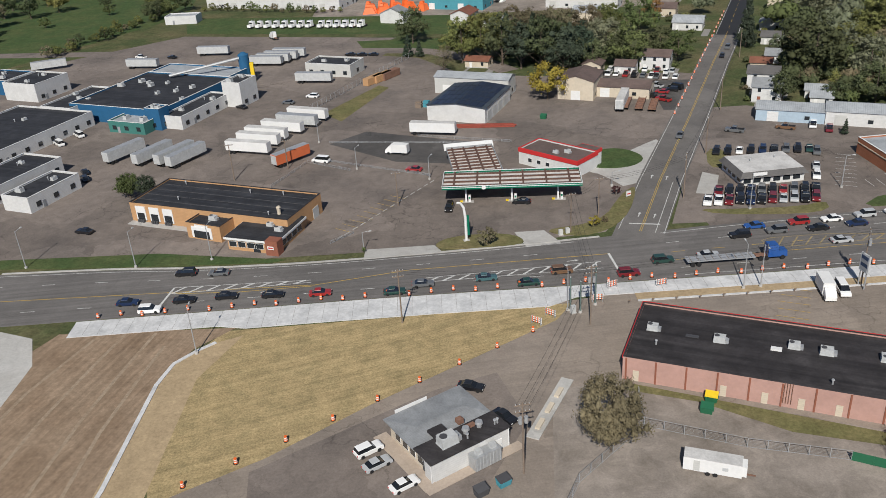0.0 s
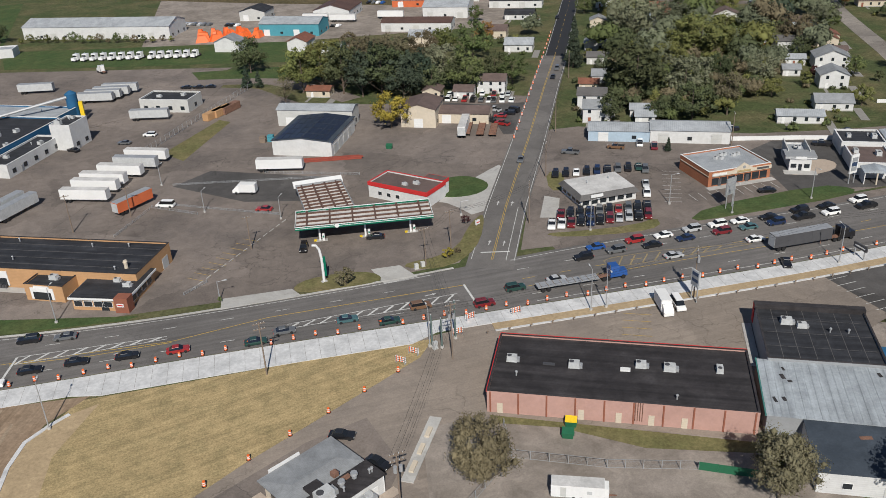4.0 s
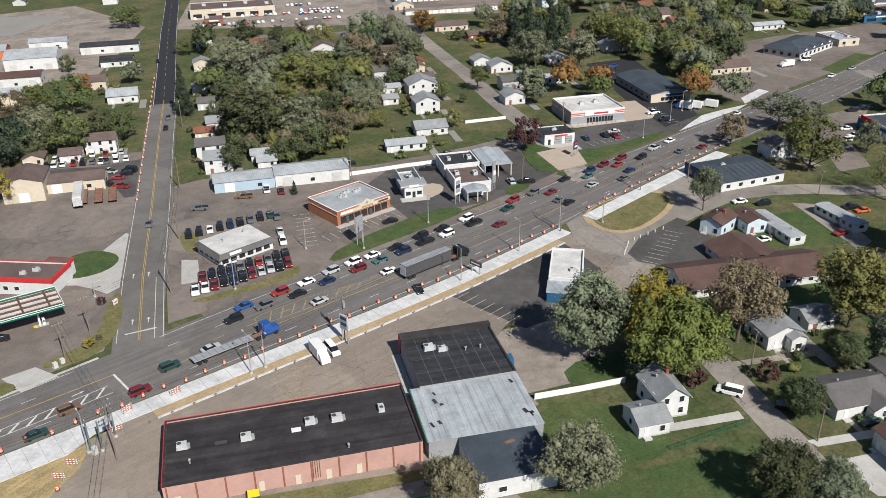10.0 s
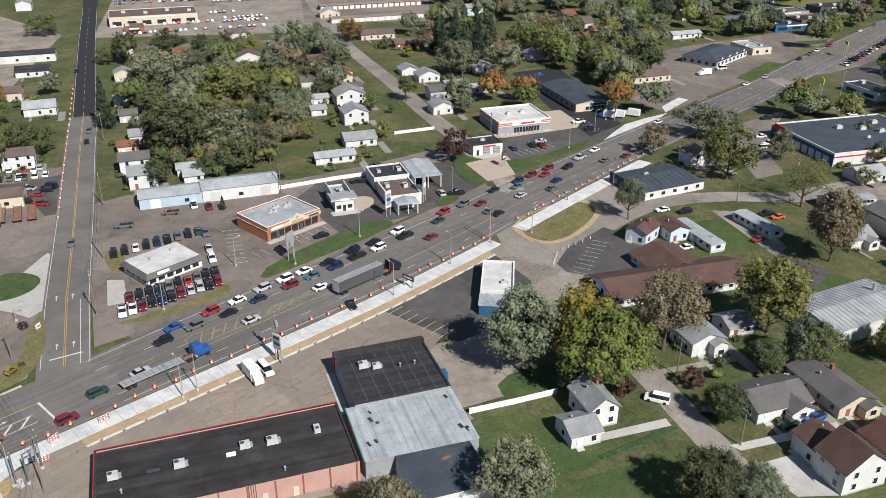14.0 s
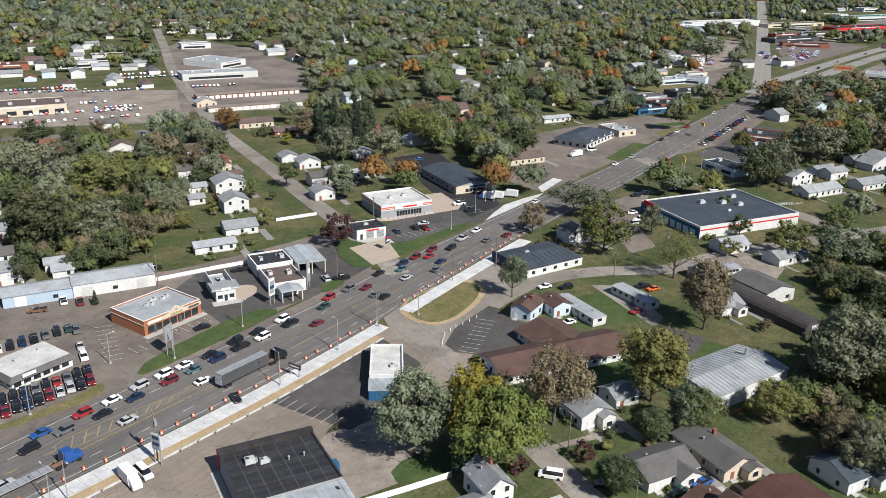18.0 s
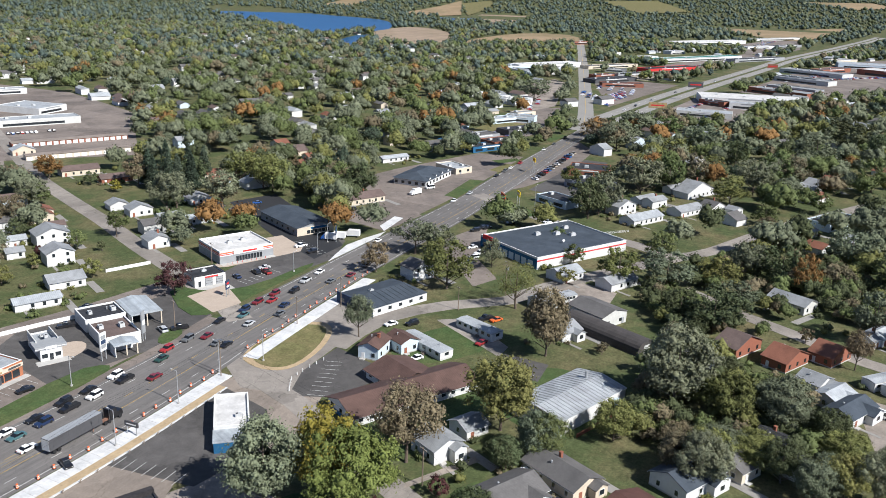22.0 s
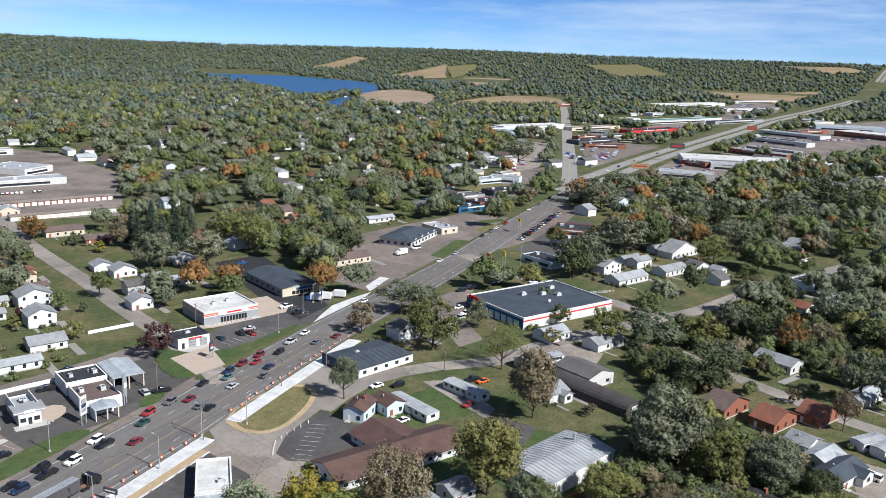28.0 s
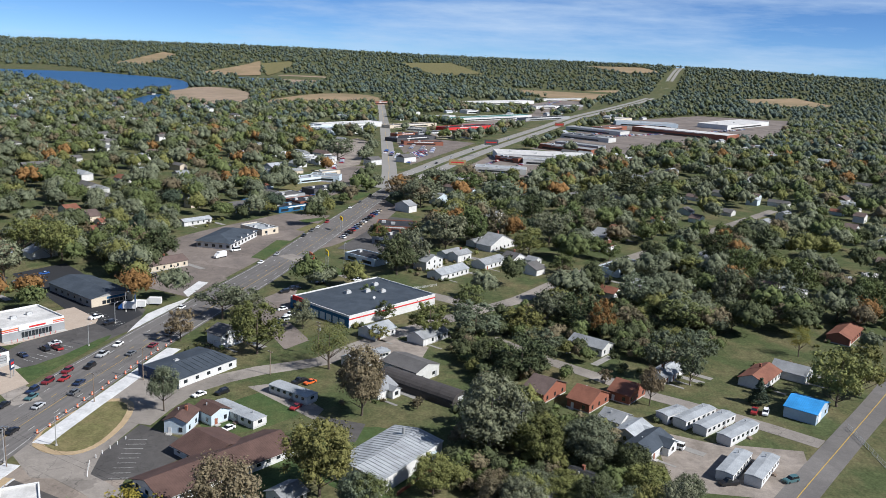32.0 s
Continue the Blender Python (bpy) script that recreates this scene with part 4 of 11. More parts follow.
def house(x, y, w, d, h, rot, wall, roof, cross=False, chimney=None):
    w, d = max(w, 6.5), max(d, 6)
    storey = "two-storey" if h > 4.5 else "single-storey"
    th = block("house", x, y, w, d, h, rot, f"{storey} {wall.replace('_', ' ').replace(' wall', '')} house with a {HOUSE_WORDS[roof]} gable roof", "house")
    near = math.hypot(x, y) < 260
    if w > 8:
        DRIVES.append((x, y, w, d, rot))
    up = gable_shell(th, w, d, h, wall, roof, cross, 0.75 if near and h > 4.5 else 0.42)
    if near and w > 8 and d > 6:
        # a front wing under a gable of its own
        ww = w * 0.42
        wing = M().side([(-ww / 2, 0), (ww / 2, 0), (ww / 2, h - 0.3), (0, h - 0.3 + ww * 0.24), (-ww / 2, h - 0.3)], 0, 2.2 + d / 2)
        part("front_wing", wing, wall, th).matrix_basis = pose(w * 0.22, -d / 2 - 2.2, 0, 0, 0, 90)
        rise, e = ww * 0.24, ww / 2 + 0.35
        for sgn in (-1, 1):
            q = [(0, h - 0.3 + rise + 0.03), (sgn * e, h - 0.3 - 0.16), (sgn * e, h - 0.3), (0, h - 0.3 + rise + 0.2)]
            part("wing_roof", M().side(q if sgn > 0 else q[::-1], -0.35, 2.2 + d / 2 - 0.2), roof, th).matrix_basis = pose(w * 0.22, -d / 2 - 2.2, 0, 0, 0, 90)
        window(th, w * 0.22, -d / 2 - 2.2, 0.9, 1.5, 1.25, 0)
    part("foundation", M().box(0, 0, 0, w + 0.1, d + 0.1, 0.35), "concrete", th)
    for storey_z in ([0.9, 3.5] if h > 4.5 else [0.9]):
        for i in range(max(2, int(w / 3.4))):
            px = -w / 2 + (i + 0.5) * w / max(2, int(w / 3.4))
            if storey_z < 1 and i == 0:
                door(th, px, -d / 2, 1.0, 2.05, 0, "brick" if rnd.random() < 0.3 else "trim_white")
            else:
                window(th, px, -d / 2, storey_z, 1.0, 1.25, 0)
            if near:
                window(th, px, d / 2, storey_z, 1.0, 1.25, 180)
        for i in range(max(1, int(d / 4))):
            py = -d / 2 + (i + 0.5) * d / max(1, int(d / 4))
            window(th, w / 2, py, storey_z, 0.9, 1.25, 90)
            if near:
                window(th, -w / 2, py, storey_z, 0.9, 1.25, 270)
    if chimney if chimney is not None else rnd.random() < 0.25:
        part("chimney", M().box(w * 0.15, d * 0.12, h, 0.7, 0.7, up + 0.9).box(w * 0.15, d * 0.12, h + up + 0.9, 0.85, 0.85, 0.1), "brick", th)
    if near:
        vent(th, -w * 0.2, d * 0.1, h + up * 0.55)
        part("step", M().box(-w / 2 + 0.5 * w / max(2, int(w / 3.4)), -d / 2 - 0.6, 0, 1.6, 1.2, 0.3), "concrete", th)
    return th


def far_building(x, y, w, d, h, rot, wall, roof):
    """A commercial building seen from afar: walls, sunk roof, units, doors and a window band."""
    th = block("commercial_building", x, y, w, d, h, rot, f"distant low {wall.replace('_', ' ').replace(' wall', '')} commercial building beside car parks")
    part("wall", ring(0, 0, w, d, 0, h, 0.4), wall, th)
    part("roof", M().box(0, 0, h - 0.7, w - 0.8, d - 0.8, 0.3), roof, th)
    n = max(1, min(6, int(w / 8)))
    if math.hypot(x, y) > 620:
        part("window_band", M().box(-w * 0.06, -d / 2 - 0.04, 0.9, w * 0.72, 0.12, h * 0.32), "glass", th)
    for i in range(n if math.hypot(x, y) < 620 else 0):
        part("window", M().box(-w / 2 + (i + 0.5) * w / n, -d / 2 - 0.04, 0.8, w / n * 0.6, 0.12, h * 0.4), "glass", th)
    for i in range(max(1, min(4 if math.hypot(x, y) < 620 else 2, int(w / 12)))):
        part("rooftop_unit", M().box(-w / 3 + i * w / 4, d * 0.1 * (-1) ** i, h - 0.4, 2.4, 2.0, 1.3), "unit_metal", th)
    part("sign_band", M().box(0, -d / 2 - 0.1, h - 1.2, w * 0.5, 0.15, 0.7), "trim_white" if wall != "white" else "grey_wall", th)
    return th


def storage_shed(x, y, w, d, h, rot, wall, roof, n=14):
    """A long row of lock-ups with roller doors."""
    th = block("storage_shed", x, y, w, d, h, rot, "long low storage shed with a row of pale roller doors", "shed")
    part("wall", M().box(0, 0, 0, w, d, h - 0.3), wall, th)
    part("roof", M().side([(-d / 2 - 0.4, h - 0.3), (d / 2 + 0.4, h - 0.3), (d / 2 + 0.4, h - 0.15), (0, h + 0.25), (-d / 2 - 0.4, h - 0.15)], -w / 2 - 0.3, w / 2 + 0.3), roof, th)
    for i in range(n):
        part("roller_door", M().box(-w / 2 + (i + 0.5) * w / n, -d / 2 - 0.04, 0, w / n * 0.72, 0.1, h - 0.8), "trim_white", th)
    return th


def gable_building(x, y, w, d, h, rot, wall, roof, cross=False, doors=True):
    th = block("workshop_building", x, y, w, d, h, rot, f"{wall.split('_')[0]} walled workshop building with a {HOUSE_WORDS[roof]} roof")
    gable_shell(th, w, d, h, wall, roof, cross, 0.28, 0.3)
    n = max(1, int(w / 7))
    for i in range(n):
        px = -w / 2 + (i + 0.5) * w / n
        if i % 2 == 0 and doors:
            o = part("overhead_door", M().box(px, -d / 2 - 0.02, 0, 3.2, 0.12, min(3.2, h - 0.5)), "trim_white" if wall != "white" else "pale", th)
            for k in range(4):
                part("door_panel", M().box(px, -d / 2 - 0.1, 0.08 + k * min(3.2, h - 0.5) / 4, 3.1, 0.06, min(3.2, h - 0.5) / 4 - 0.06), "trim_white" if wall != "white" else "pale", o)
        else:
            window(th, px, -d / 2, 1.0, 1.4, 1.1, 0)
    for i in range(max(1, int(d / 6))):
        window(th, w / 2, -d / 2 + (i + 0.5) * d / max(1, int(d / 6)), 1.0, 1.3, 1.1, 90)
    door(th, w / 2, d * 0.35, 1.0, 2.1, 90, "grey_wall")
    return th


def panel(th, name, x, y, z, sx, sy, sz, material, label="", rz=0):
    """A plain slab of a building, as a part of it."""
    o = part(name, M().box(0, 0, 0, sx, sy, sz), material, th, label)
    o.matrix_basis = pose(x, y, z, 0, 0, rz)
    return o


def big_store(x, y, w, d, h, rot):
    th = block("store_building", x, y, w, d, h, rot, "long pink-brown masonry store with a black flat roof and red trim", "store")
    flat_box(th, w, d, h, "pink_wall", "roof_black", cap="roof_black", parapet=0.3)
    panel(th, "red_trim", 0, d / 2 + 0.08, h - 0.3, w, 0.12, 0.45, "red_trim", "red painted roof edge")
    panel(th, "red_trim", -w / 2 - 0.08, 0, h - 0.3, 0.12, d, 0.45, "red_trim", "red painted roof edge")
    for i in range(10):
        panel(th, "pilaster", -w / 2 + 0.6 + i * (w - 1.2) / 9, -d / 2 - 0.05, 0, 0.28, 0.14, h - 0.15, "brick", "dark seam pier")
    for fx in (-0.45, -0.14, 0.0, 0.12, 0.24):
        door(th, fx * w, -d / 2, 1.0, 2.1, 0, "cream")
    for fx, fy, s in ((-0.43, 0.05, 1.0), (-0.18, 0.02, 1.05), (0.08, 0.1, 1.0), (0.19, 0.08, 1.1), (0.38, 0.12, 0.9)):
        hvac(th, fx * w, fy * d, h - 0.3, s, 0 if s > 0.95 else 90)
    panel(th, "skylight", 0.02 * w, 0.02 * d, h - 0.3, 1.8, 0.9, 0.35, "trim_white")
    panel(th, "roof_hatch", -0.28 * w, 0.03 * d, h - 0.3, 2.2, 0.8, 0.12, "fan_dark")
    for i in range(4):
        part("conduit", M().tube((0.06 * w + i * 0.4, -d / 2 - 0.12, 0.8), (0.06 * w + i * 0.4, -d / 2 - 0.12, h + 0.1), 0.06), "rust", th)
    vent(th, 0.21 * w, -0.38 * d, h - 0.3)
    vent(th, -0.4 * w, -0.2 * d, h - 0.3)
    return th


def side_store(x, y, w, d, h, rot):
    th = block("store_annex", x, y, w, d, h, rot, "black-roofed annex of the store with pale roof seams", "store")
    flat_box(th, w, d, h, "grey_wall", "roof_dark", cap="roof_black", parapet=0.35)
    for i in range(6):
        panel(th, "roof_seam", -w / 2 + (i + 1) * w / 7, 0, h - 0.348, 0.1, d - 0.8, 0.015, "roof_darkgrey")
    for i in range(3):
        panel(th, "roof_seam", 0, -d / 2 + (i + 1) * d / 4, h - 0.346, w - 0.8, 0.06, 0.015, "roof_darkgrey")
    panel(th, "fascia", 0, d / 2 - 0.6, h - 0.35, w + 0.3, 1.6, 1.0, "roof_black", "raised black front fascia")
    panel(th, "red_trim", -w / 2 - 0.1, d / 2 - 0.4, 1.0, 0.15, 1.6, h - 0.6, "red_trim")
    panel(th, "red_trim", w / 2 + 0.1, d / 2 - 0.4, 1.0, 0.15, 1.2, h - 0.6, "red_trim")
    hvac(th, -0.25 * w, 0.18 * d, h - 0.35, 1.1)
    hvac(th, -0.12 * w, 0.12 * d, h - 0.35, 0.9)
    vent(th, 0.12 * w, 0.05 * d, h - 0.35)
    vent(th, 0.28 * w, 0.05 * d, h - 0.35)
    panel(th, "dust_collector", w / 2 + 0.9, -0.12 * d, 0, 1.6, 2.2, 3.4, "blue_wall", "bright blue metal box on the wall")
    panel(th, "front_walk", -w / 2 - 1.1, 0.1 * d, 0, 1.8, d * 0.8, 0.15, "concrete")
    return th


def metal_store(x, y, w, d, h, rot):
    th = block("store_middle", x, y, w, d, h, rot, "middle part of the store under a patched silver metal roof", "store")
    part("wall", M().box(0, 0, 0, w - 0.3, d - 0.2, h - 0.3), "grey_wall", th)
    n = 18
    for i in range(n):
        panel(th, "roof_sheet", -w / 2 + (i + 0.5) * w / n, 0, h - 0.3, w / n - 0.03, d, 0.12 + 0.02 * (i % 2), "roof_steel")
    for i in range(9):
        panel(th, "tar_patch", -w * 0.42 + rnd.random() * w * 0.15 if i < 5 else w * 0.38 + rnd.random() * 2, (rnd.random() - 0.5) * d * 0.8, h - 0.15, rnd.uniform(0.4, 0.8), rnd.uniform(0.6, 1.6), 0.02, "roof_black", "black tar patch", 15)
    panel(th, "roof_edge", -w / 2 - 0.1, 0, h - 0.35, 0.25, d, 0.35, "green_wall")
    return th


def low_store(x, y, w, d, h, rot):
    th = block("rear_store", x, y, w, d, h, rot, "white-walled rear part of the store with a dark blue-black roof", "store")
    part("wall", M().box(0, 0, 0, w, d, h - 0.15), "white", th)
    for i in range(4):
        panel(th, "roof_sheet", 0, -d / 2 + (i + 0.5) * d / 4, h - 0.15 + 0.012 * i, w + 0.3, d / 4 + 0.02, 0.12, "roof_blue")
    panel(th, "roof_patch", w * 0.1, d * 0.15, h + 0.03, 2.0, 0.8, 0.02, "rust", "rusty patch", 10)
    door(th, w * 0.2, -d / 2, 1.0, 2.1, 0, "pale")
    window(th, -w * 0.2, -d / 2, 1.2, 1.4, 1.0, 0)
    return th


def diner(x, y, w, d, h, rot):
    th = block("diner", x, y, w, d, h, rot, "small diner with pale shingle roof and black kitchen roof", "restaurant")
    part("wall", M().box(0, 0.3, 0, w - 1.6, d - 2.0, h - 0.5), "cream", th)
    part("kitchen_wall", M().box(0, -d / 2 + 1.1, 0, w - 0.6, 2.0, h - 0.4), "white", th)
    part("roof", M().add([(-w / 2, -d / 2 + 4.6, h - 0.45), (w / 2, -d / 2 + 4.6, h - 0.45), (w / 2, d / 2, h - 0.35), (-w / 2, d / 2, h - 0.35), (-w / 2 + 3, 1.5, h + 0.05), (w / 2 - 3, 1.5, h + 0.05), (-w / 2, -d / 2 + 4.6, h - 0.65), (w / 2, -d / 2 + 4.6, h - 0.65), (w / 2, d / 2, h - 0.55), (-w / 2, d / 2, h - 0.55)],
         [(0, 1, 5, 4), (1, 2, 5), (2, 3, 4, 5), (3, 0, 4), (0, 6, 7, 1), (1, 7, 8, 2), (2, 8, 9, 3), (3, 9, 6, 0), (9, 8, 7, 6)]), "roof_grey", th, "pale grey shingle hip roof")
    part("kitchen_roof", M().box(0, -d / 2 + 2.2, h - 0.4, w, 4.8, 0.3), "roof_black", th, "flat black kitchen roof")
    part("kitchen_roof", M().box(-2.4, -d / 2 + 5.3, h - 0.1, 2.6, 2.2, 0.45), "roof_black", th)
    hvac(th, -2.6, -d / 2 + 2.4, h - 0.1, 1.5)
    for px in (0.9, 3.4):
        part("exhaust_fan", M().tube((px, -d / 2 + 2.6, h - 0.1), (px, -d / 2 + 2.6, h + 0.6), 0.4).tube((px, -d / 2 + 2.6, h + 0.6), (px, -d / 2 + 2.6, h + 1.0), 0.65, 0.55, 12), "galvanised", th)
    part("duct", M().box(2.2, -d / 2 + 3.4, h - 0.1, 1.6, 0.5, 0.6).box(1.4, -d / 2 + 5, h + 0.2, 1.0, 1.0, 0.8), "rust", th)
    vent(th, 0.4, -d / 2 + 1.4, h - 0.1)
    for i in range(2):
        vent(th, w / 2 - 1.2 - i * 0.5, -d / 2 + 1.6, h - 0.1)
    part("walkway", M().box(-w / 2 - 0.4, 0, 0, 2.4, d + 2, 0.14).box(0, -d / 2 - 0.9, 0, w + 3, 1.8, 0.139), "concrete_tan", th)
    for i in range(4):
        window(th, -w / 2 + 0.8, -d / 2 + 4 + i * 2.2, 0.9, 1.4, 1.3, 270)
    door(th, -w / 2 + 0.8, -d / 2 + 2.9, 1.0, 2.1, 270, "dark_wall")
    window(th, w * 0.05, -d / 2 + 0.1, 1.0, 0.8, 1.2, 0)
    door(th, w * 0.36, -d / 2 + 0.1, 1.0, 2.1, 0, "trim_white")
    panel(th, "cooler", 1.8, -d / 2 - 1.0, 0.14, 4.8, 1.9, 2.4, "galvanised", "walk-in cooler clad in ribbed metal")
    for i in range(8):
        panel(th, "cooler_rib", -0.4 + i * 0.62, -d / 2 - 1.97, 0.2, 0.08, 0.05, 2.2, "unit_metal")
    for px in (0.6, 3.2):
        panel(th, "compressor", px, -d / 2 - 1.0, 2.54, 1.0, 0.9, 0.7, "unit_metal")
    panel(th, "back_sign", -2.0, d / 2 + 0.2, h - 1.2, 6.0, 0.2, 1.3, "trim_white", "white sign board at the roof edge")
    for sx in (-1, 1):
        part("post", M().tube((sx * (w / 2 - 0.2), -d / 2 + 0.1, 0), (sx * (w / 2 - 0.2), -d / 2 + 0.1, h - 0.4), 0.09), "trim_white", th)
    return th


def white_shop(x, y, w, d, h, rot):
    th = block("small_shop", x, y, w, d, h, rot, "small white flat-roofed shop with a blue metal lean-to", "shop")
    flat_box(th, w, d, h, "white", "roof_white")
    part("lean_to", M().box(-w * 0.1, -d / 2 - 3.2, 0, w * 0.8, 6.2, h - 0.9), "blue_wall", th)
    panel(th, "lean_to_roof", -w * 0.1, -d / 2 - 3.2, h - 0.9, w * 0.85, 6.4, 0.14, "roof_steel", "blue-grey metal roof")
    for i in range(3):
        window(th, -w / 2, -d * 0.3 + i * 3, 1, 1.6, 1.4, 270)
        window(th, w / 2, -d * 0.3 + i * 3, 1, 1.6, 1.4, 90)
    hvac(th, w * 0.2, -d * 0.2, h - 0.45, 0.8)
    return th


def restaurant(x, y, w, d, h, rot):
    th = block("restaurant", x, y, w, d, h, rot, "tan stucco restaurant with a black flat roof and white window bays", "restaurant")
    flat_box(th, w, d, h, "tan_wall", "roof_dark", cap="roof_black", parapet=0.35)
    for i in range(4):
        panel(th, "roof_seam", 0, -d / 2 + (i + 1) * d / 5, h - 0.345, w - 0.8, 0.12, 0.02, "roof_darkgrey")
    for i in range(3):
        px = -w / 2 + 3.2 + i * 4.2
        b = panel(th, "window_bay", px, -d / 2 - 0.05, 0.6, 3.0, 0.25, h - 1.4, "trim_white", "white arched window surround")
        part("pane", M().box(0, -0.15, 0.0, 2.2, 0.1, 2.0), "glass", b)
        for k in range(3):
            part("stacked_chair", M().box(-0.7 + k * 0.7, -0.5, -0.6, 0.5, 0.5, 0.9), "dark_wall", b)
    part("chimney", M().tube((w / 2 - 4.2, -d / 2 + 3.4, h - 0.4), (w / 2 - 4.2, -d / 2 + 3.4, h + 1.3), 0.45).tube((w / 2 - 4.2, -d / 2 + 3.4, h + 1.3), (w / 2 - 4.2, -d / 2 + 3.4, h + 1.7), 0.6, 0.4), "cream", th)
    for px, py in ((-0.25, -0.2), (0.1, 0.3), (0.3, 0.35), (-0.35, 0.38), (0.36, -0.36)):
        vent(th, px * w, py * d, h - 0.35)
    o = part("overhead_door", M().box(w / 2 + 0.02, d * 0.3, 0, 0.14, 2.8, 2.9), "pale", th)
    part("walk", M().box(0, -d / 2 - 1.2, 0, w, 2.2, 0.14), "concrete", th)
    return th


def restaurant_bay(x, y, w, d, h, rot):
    th = block("restaurant_entrance", x, y, w, d, h, rot, "tan restaurant entrance block with a white arched window", "restaurant")
    flat_box(th, w, d, h, "tan_wall", "roof_dark", cap="roof_black", parapet=0.3)
    b = panel(th, "window_bay", -0.5, -d / 2 - 0.05, 0.5, 6.0, 0.25, h - 1.3, "trim_white", "white arched window surround")
    part("pane", M().box(0, -0.15, 0, 4.6, 0.1, 1.9), "glass", b)
    part("arch", M().side([(0, 0), (0.2, 0), (0.2, 0.5), (0, 0.5)], -2.0, 2.0), "trim_white", b).location = (0, -0.05, h - 1.3)
    hvac(th, 0.5, 0.2, h - 0.3, 1.0)
    return th


def restaurant_wing(x, y, w, d, h, rot):
    th = block("restaurant_wing", x, y, w, d, h, rot, "low restaurant wing with a black roof, white fascia and brick corner", "restaurant")
    part("wall", M().box(0, 0, 0, w - 1.2, d - 1.2, h - 0.5), "tan_wall", th)
    panel(th, "fascia", 0, 0, h - 0.55, w, d, 0.5, "trim_white", "white roof fascia")
    panel(th, "roof", 0, 0, h - 0.05, w - 0.3, d - 0.3, 0.1, "roof_dark", "black flat roof")
    panel(th, "corner_block", w / 2 - 1.4, -d / 2 + 1.0, 0, 3.2, 2.6, h + 0.3, "brick", "red brick corner block")
    panel(th, "sign", w / 2 - 1.6, -d / 2 - 0.36, 1.6, 1.6, 0.1, 0.8, "trim_white", "white sign with red lettering bars")
    panel(th, "sign_bar", w / 2 - 1.6, -d / 2 - 0.43, 1.9, 1.2, 0.06, 0.3, "red_trim")
    for i in range(4):
        window(th, -w / 2 + 2 + i * 2.4, -d / 2 + 0.6, 0.9, 1.9, 1.3, 0)
    door(th, 1.2, -d / 2 + 0.6, 1.8, 2.2, 0, "glass")
    for i in range(4):
        window(th, w / 2 - 0.6, -d / 2 + 4 + i * 2.6, 0.9, 2.0, 1.3, 90)
    hvac(th, 1, 0.5, h, 0.8)
    hvac(th, 4.4, -1.5, h, 0.9)
    return th


mat("solar", (0.012, 0.016, 0.03), 0.3, 0.1, 1, 0.2)


def solar_shop(x, y, w, d, h, rot):
    th = block("workshop_building", x, y, w, d, h, rot, "white workshop with dark panels covering its low roof", "workshop")
    gable_shell(th, w, d, h - 0.5, "white", "roof_blue", True, 0.1, 0.3)
    for i in range(5):
        for j in range(4):
            for s in (-1, 1):
                o = part("roof_panel", M().box(0, 0, 0, w * 0.098, d / 5 - 0.5, 0.08), "solar", th)
                px = s * (w * 0.06 + j * w * 0.11)
                o.matrix_basis = pose(px, -d / 2 + (i + 0.5) * d / 5, h - 0.5 + (w / 2 - abs(px)) * 0.1 + 0.2, 0, s * 5.7, 0)
    for i in range(4):
        o = part("overhead_door", M().box(0, 0, 0, 0.12, 3.4, 3.4), "pale", th)
        o.location = (w / 2 + 0.02, -d / 2 + 4 + i * 5.2, 0)
    return th


def station_store(x, y, w, d, h, rot):
    th = block("station_shop", x, y, w, d, h, rot, "white fuel station shop with a bold red roof band", "shop")
    flat_box(th, w, d, h, "white", "roof_brown", cap="red_trim", parapet=0.4)
    part("red_band", ring(0, 0, w + 0.3, d + 0.3, h - 1.0, h + 0.05, 0.12), "red_trim", th, "bright red fascia band")
    panel(th, "entrance", w * 0.3, d / 2 + 1.5, 0, 6.5, 3.0, h - 0.3, "white")
    panel(th, "entrance_band", w * 0.3, d / 2 + 1.6, h - 1.0, 6.7, 3.2, 0.95, "red_trim")
    panel(th, "entrance_roof", w * 0.3, d / 2 + 1.4, h - 0.04, 6.3, 2.9, 0.06, "roof_brown")
    for i in range(5):
        window(th, -w * 0.02 + i * 1.3 - 2.6, d / 2, 1.1, 1.0, 1.3, 180)
    for i in range(3):
        window(th, -w * 0.3 + i * 3, -d / 2, 1.2, 1.2, 1.0, 0)
    o = part("overhead_door", M().box(-w / 2 - 0.02, 0, 0, 0.12, 3, 2.7), "pale", th)
    hvac(th, w * 0.15, 0.5, h - 0.4, 0.8)
    hvac(th, w * 0.02, -1.5, h - 0.4, 0.7)
    return th


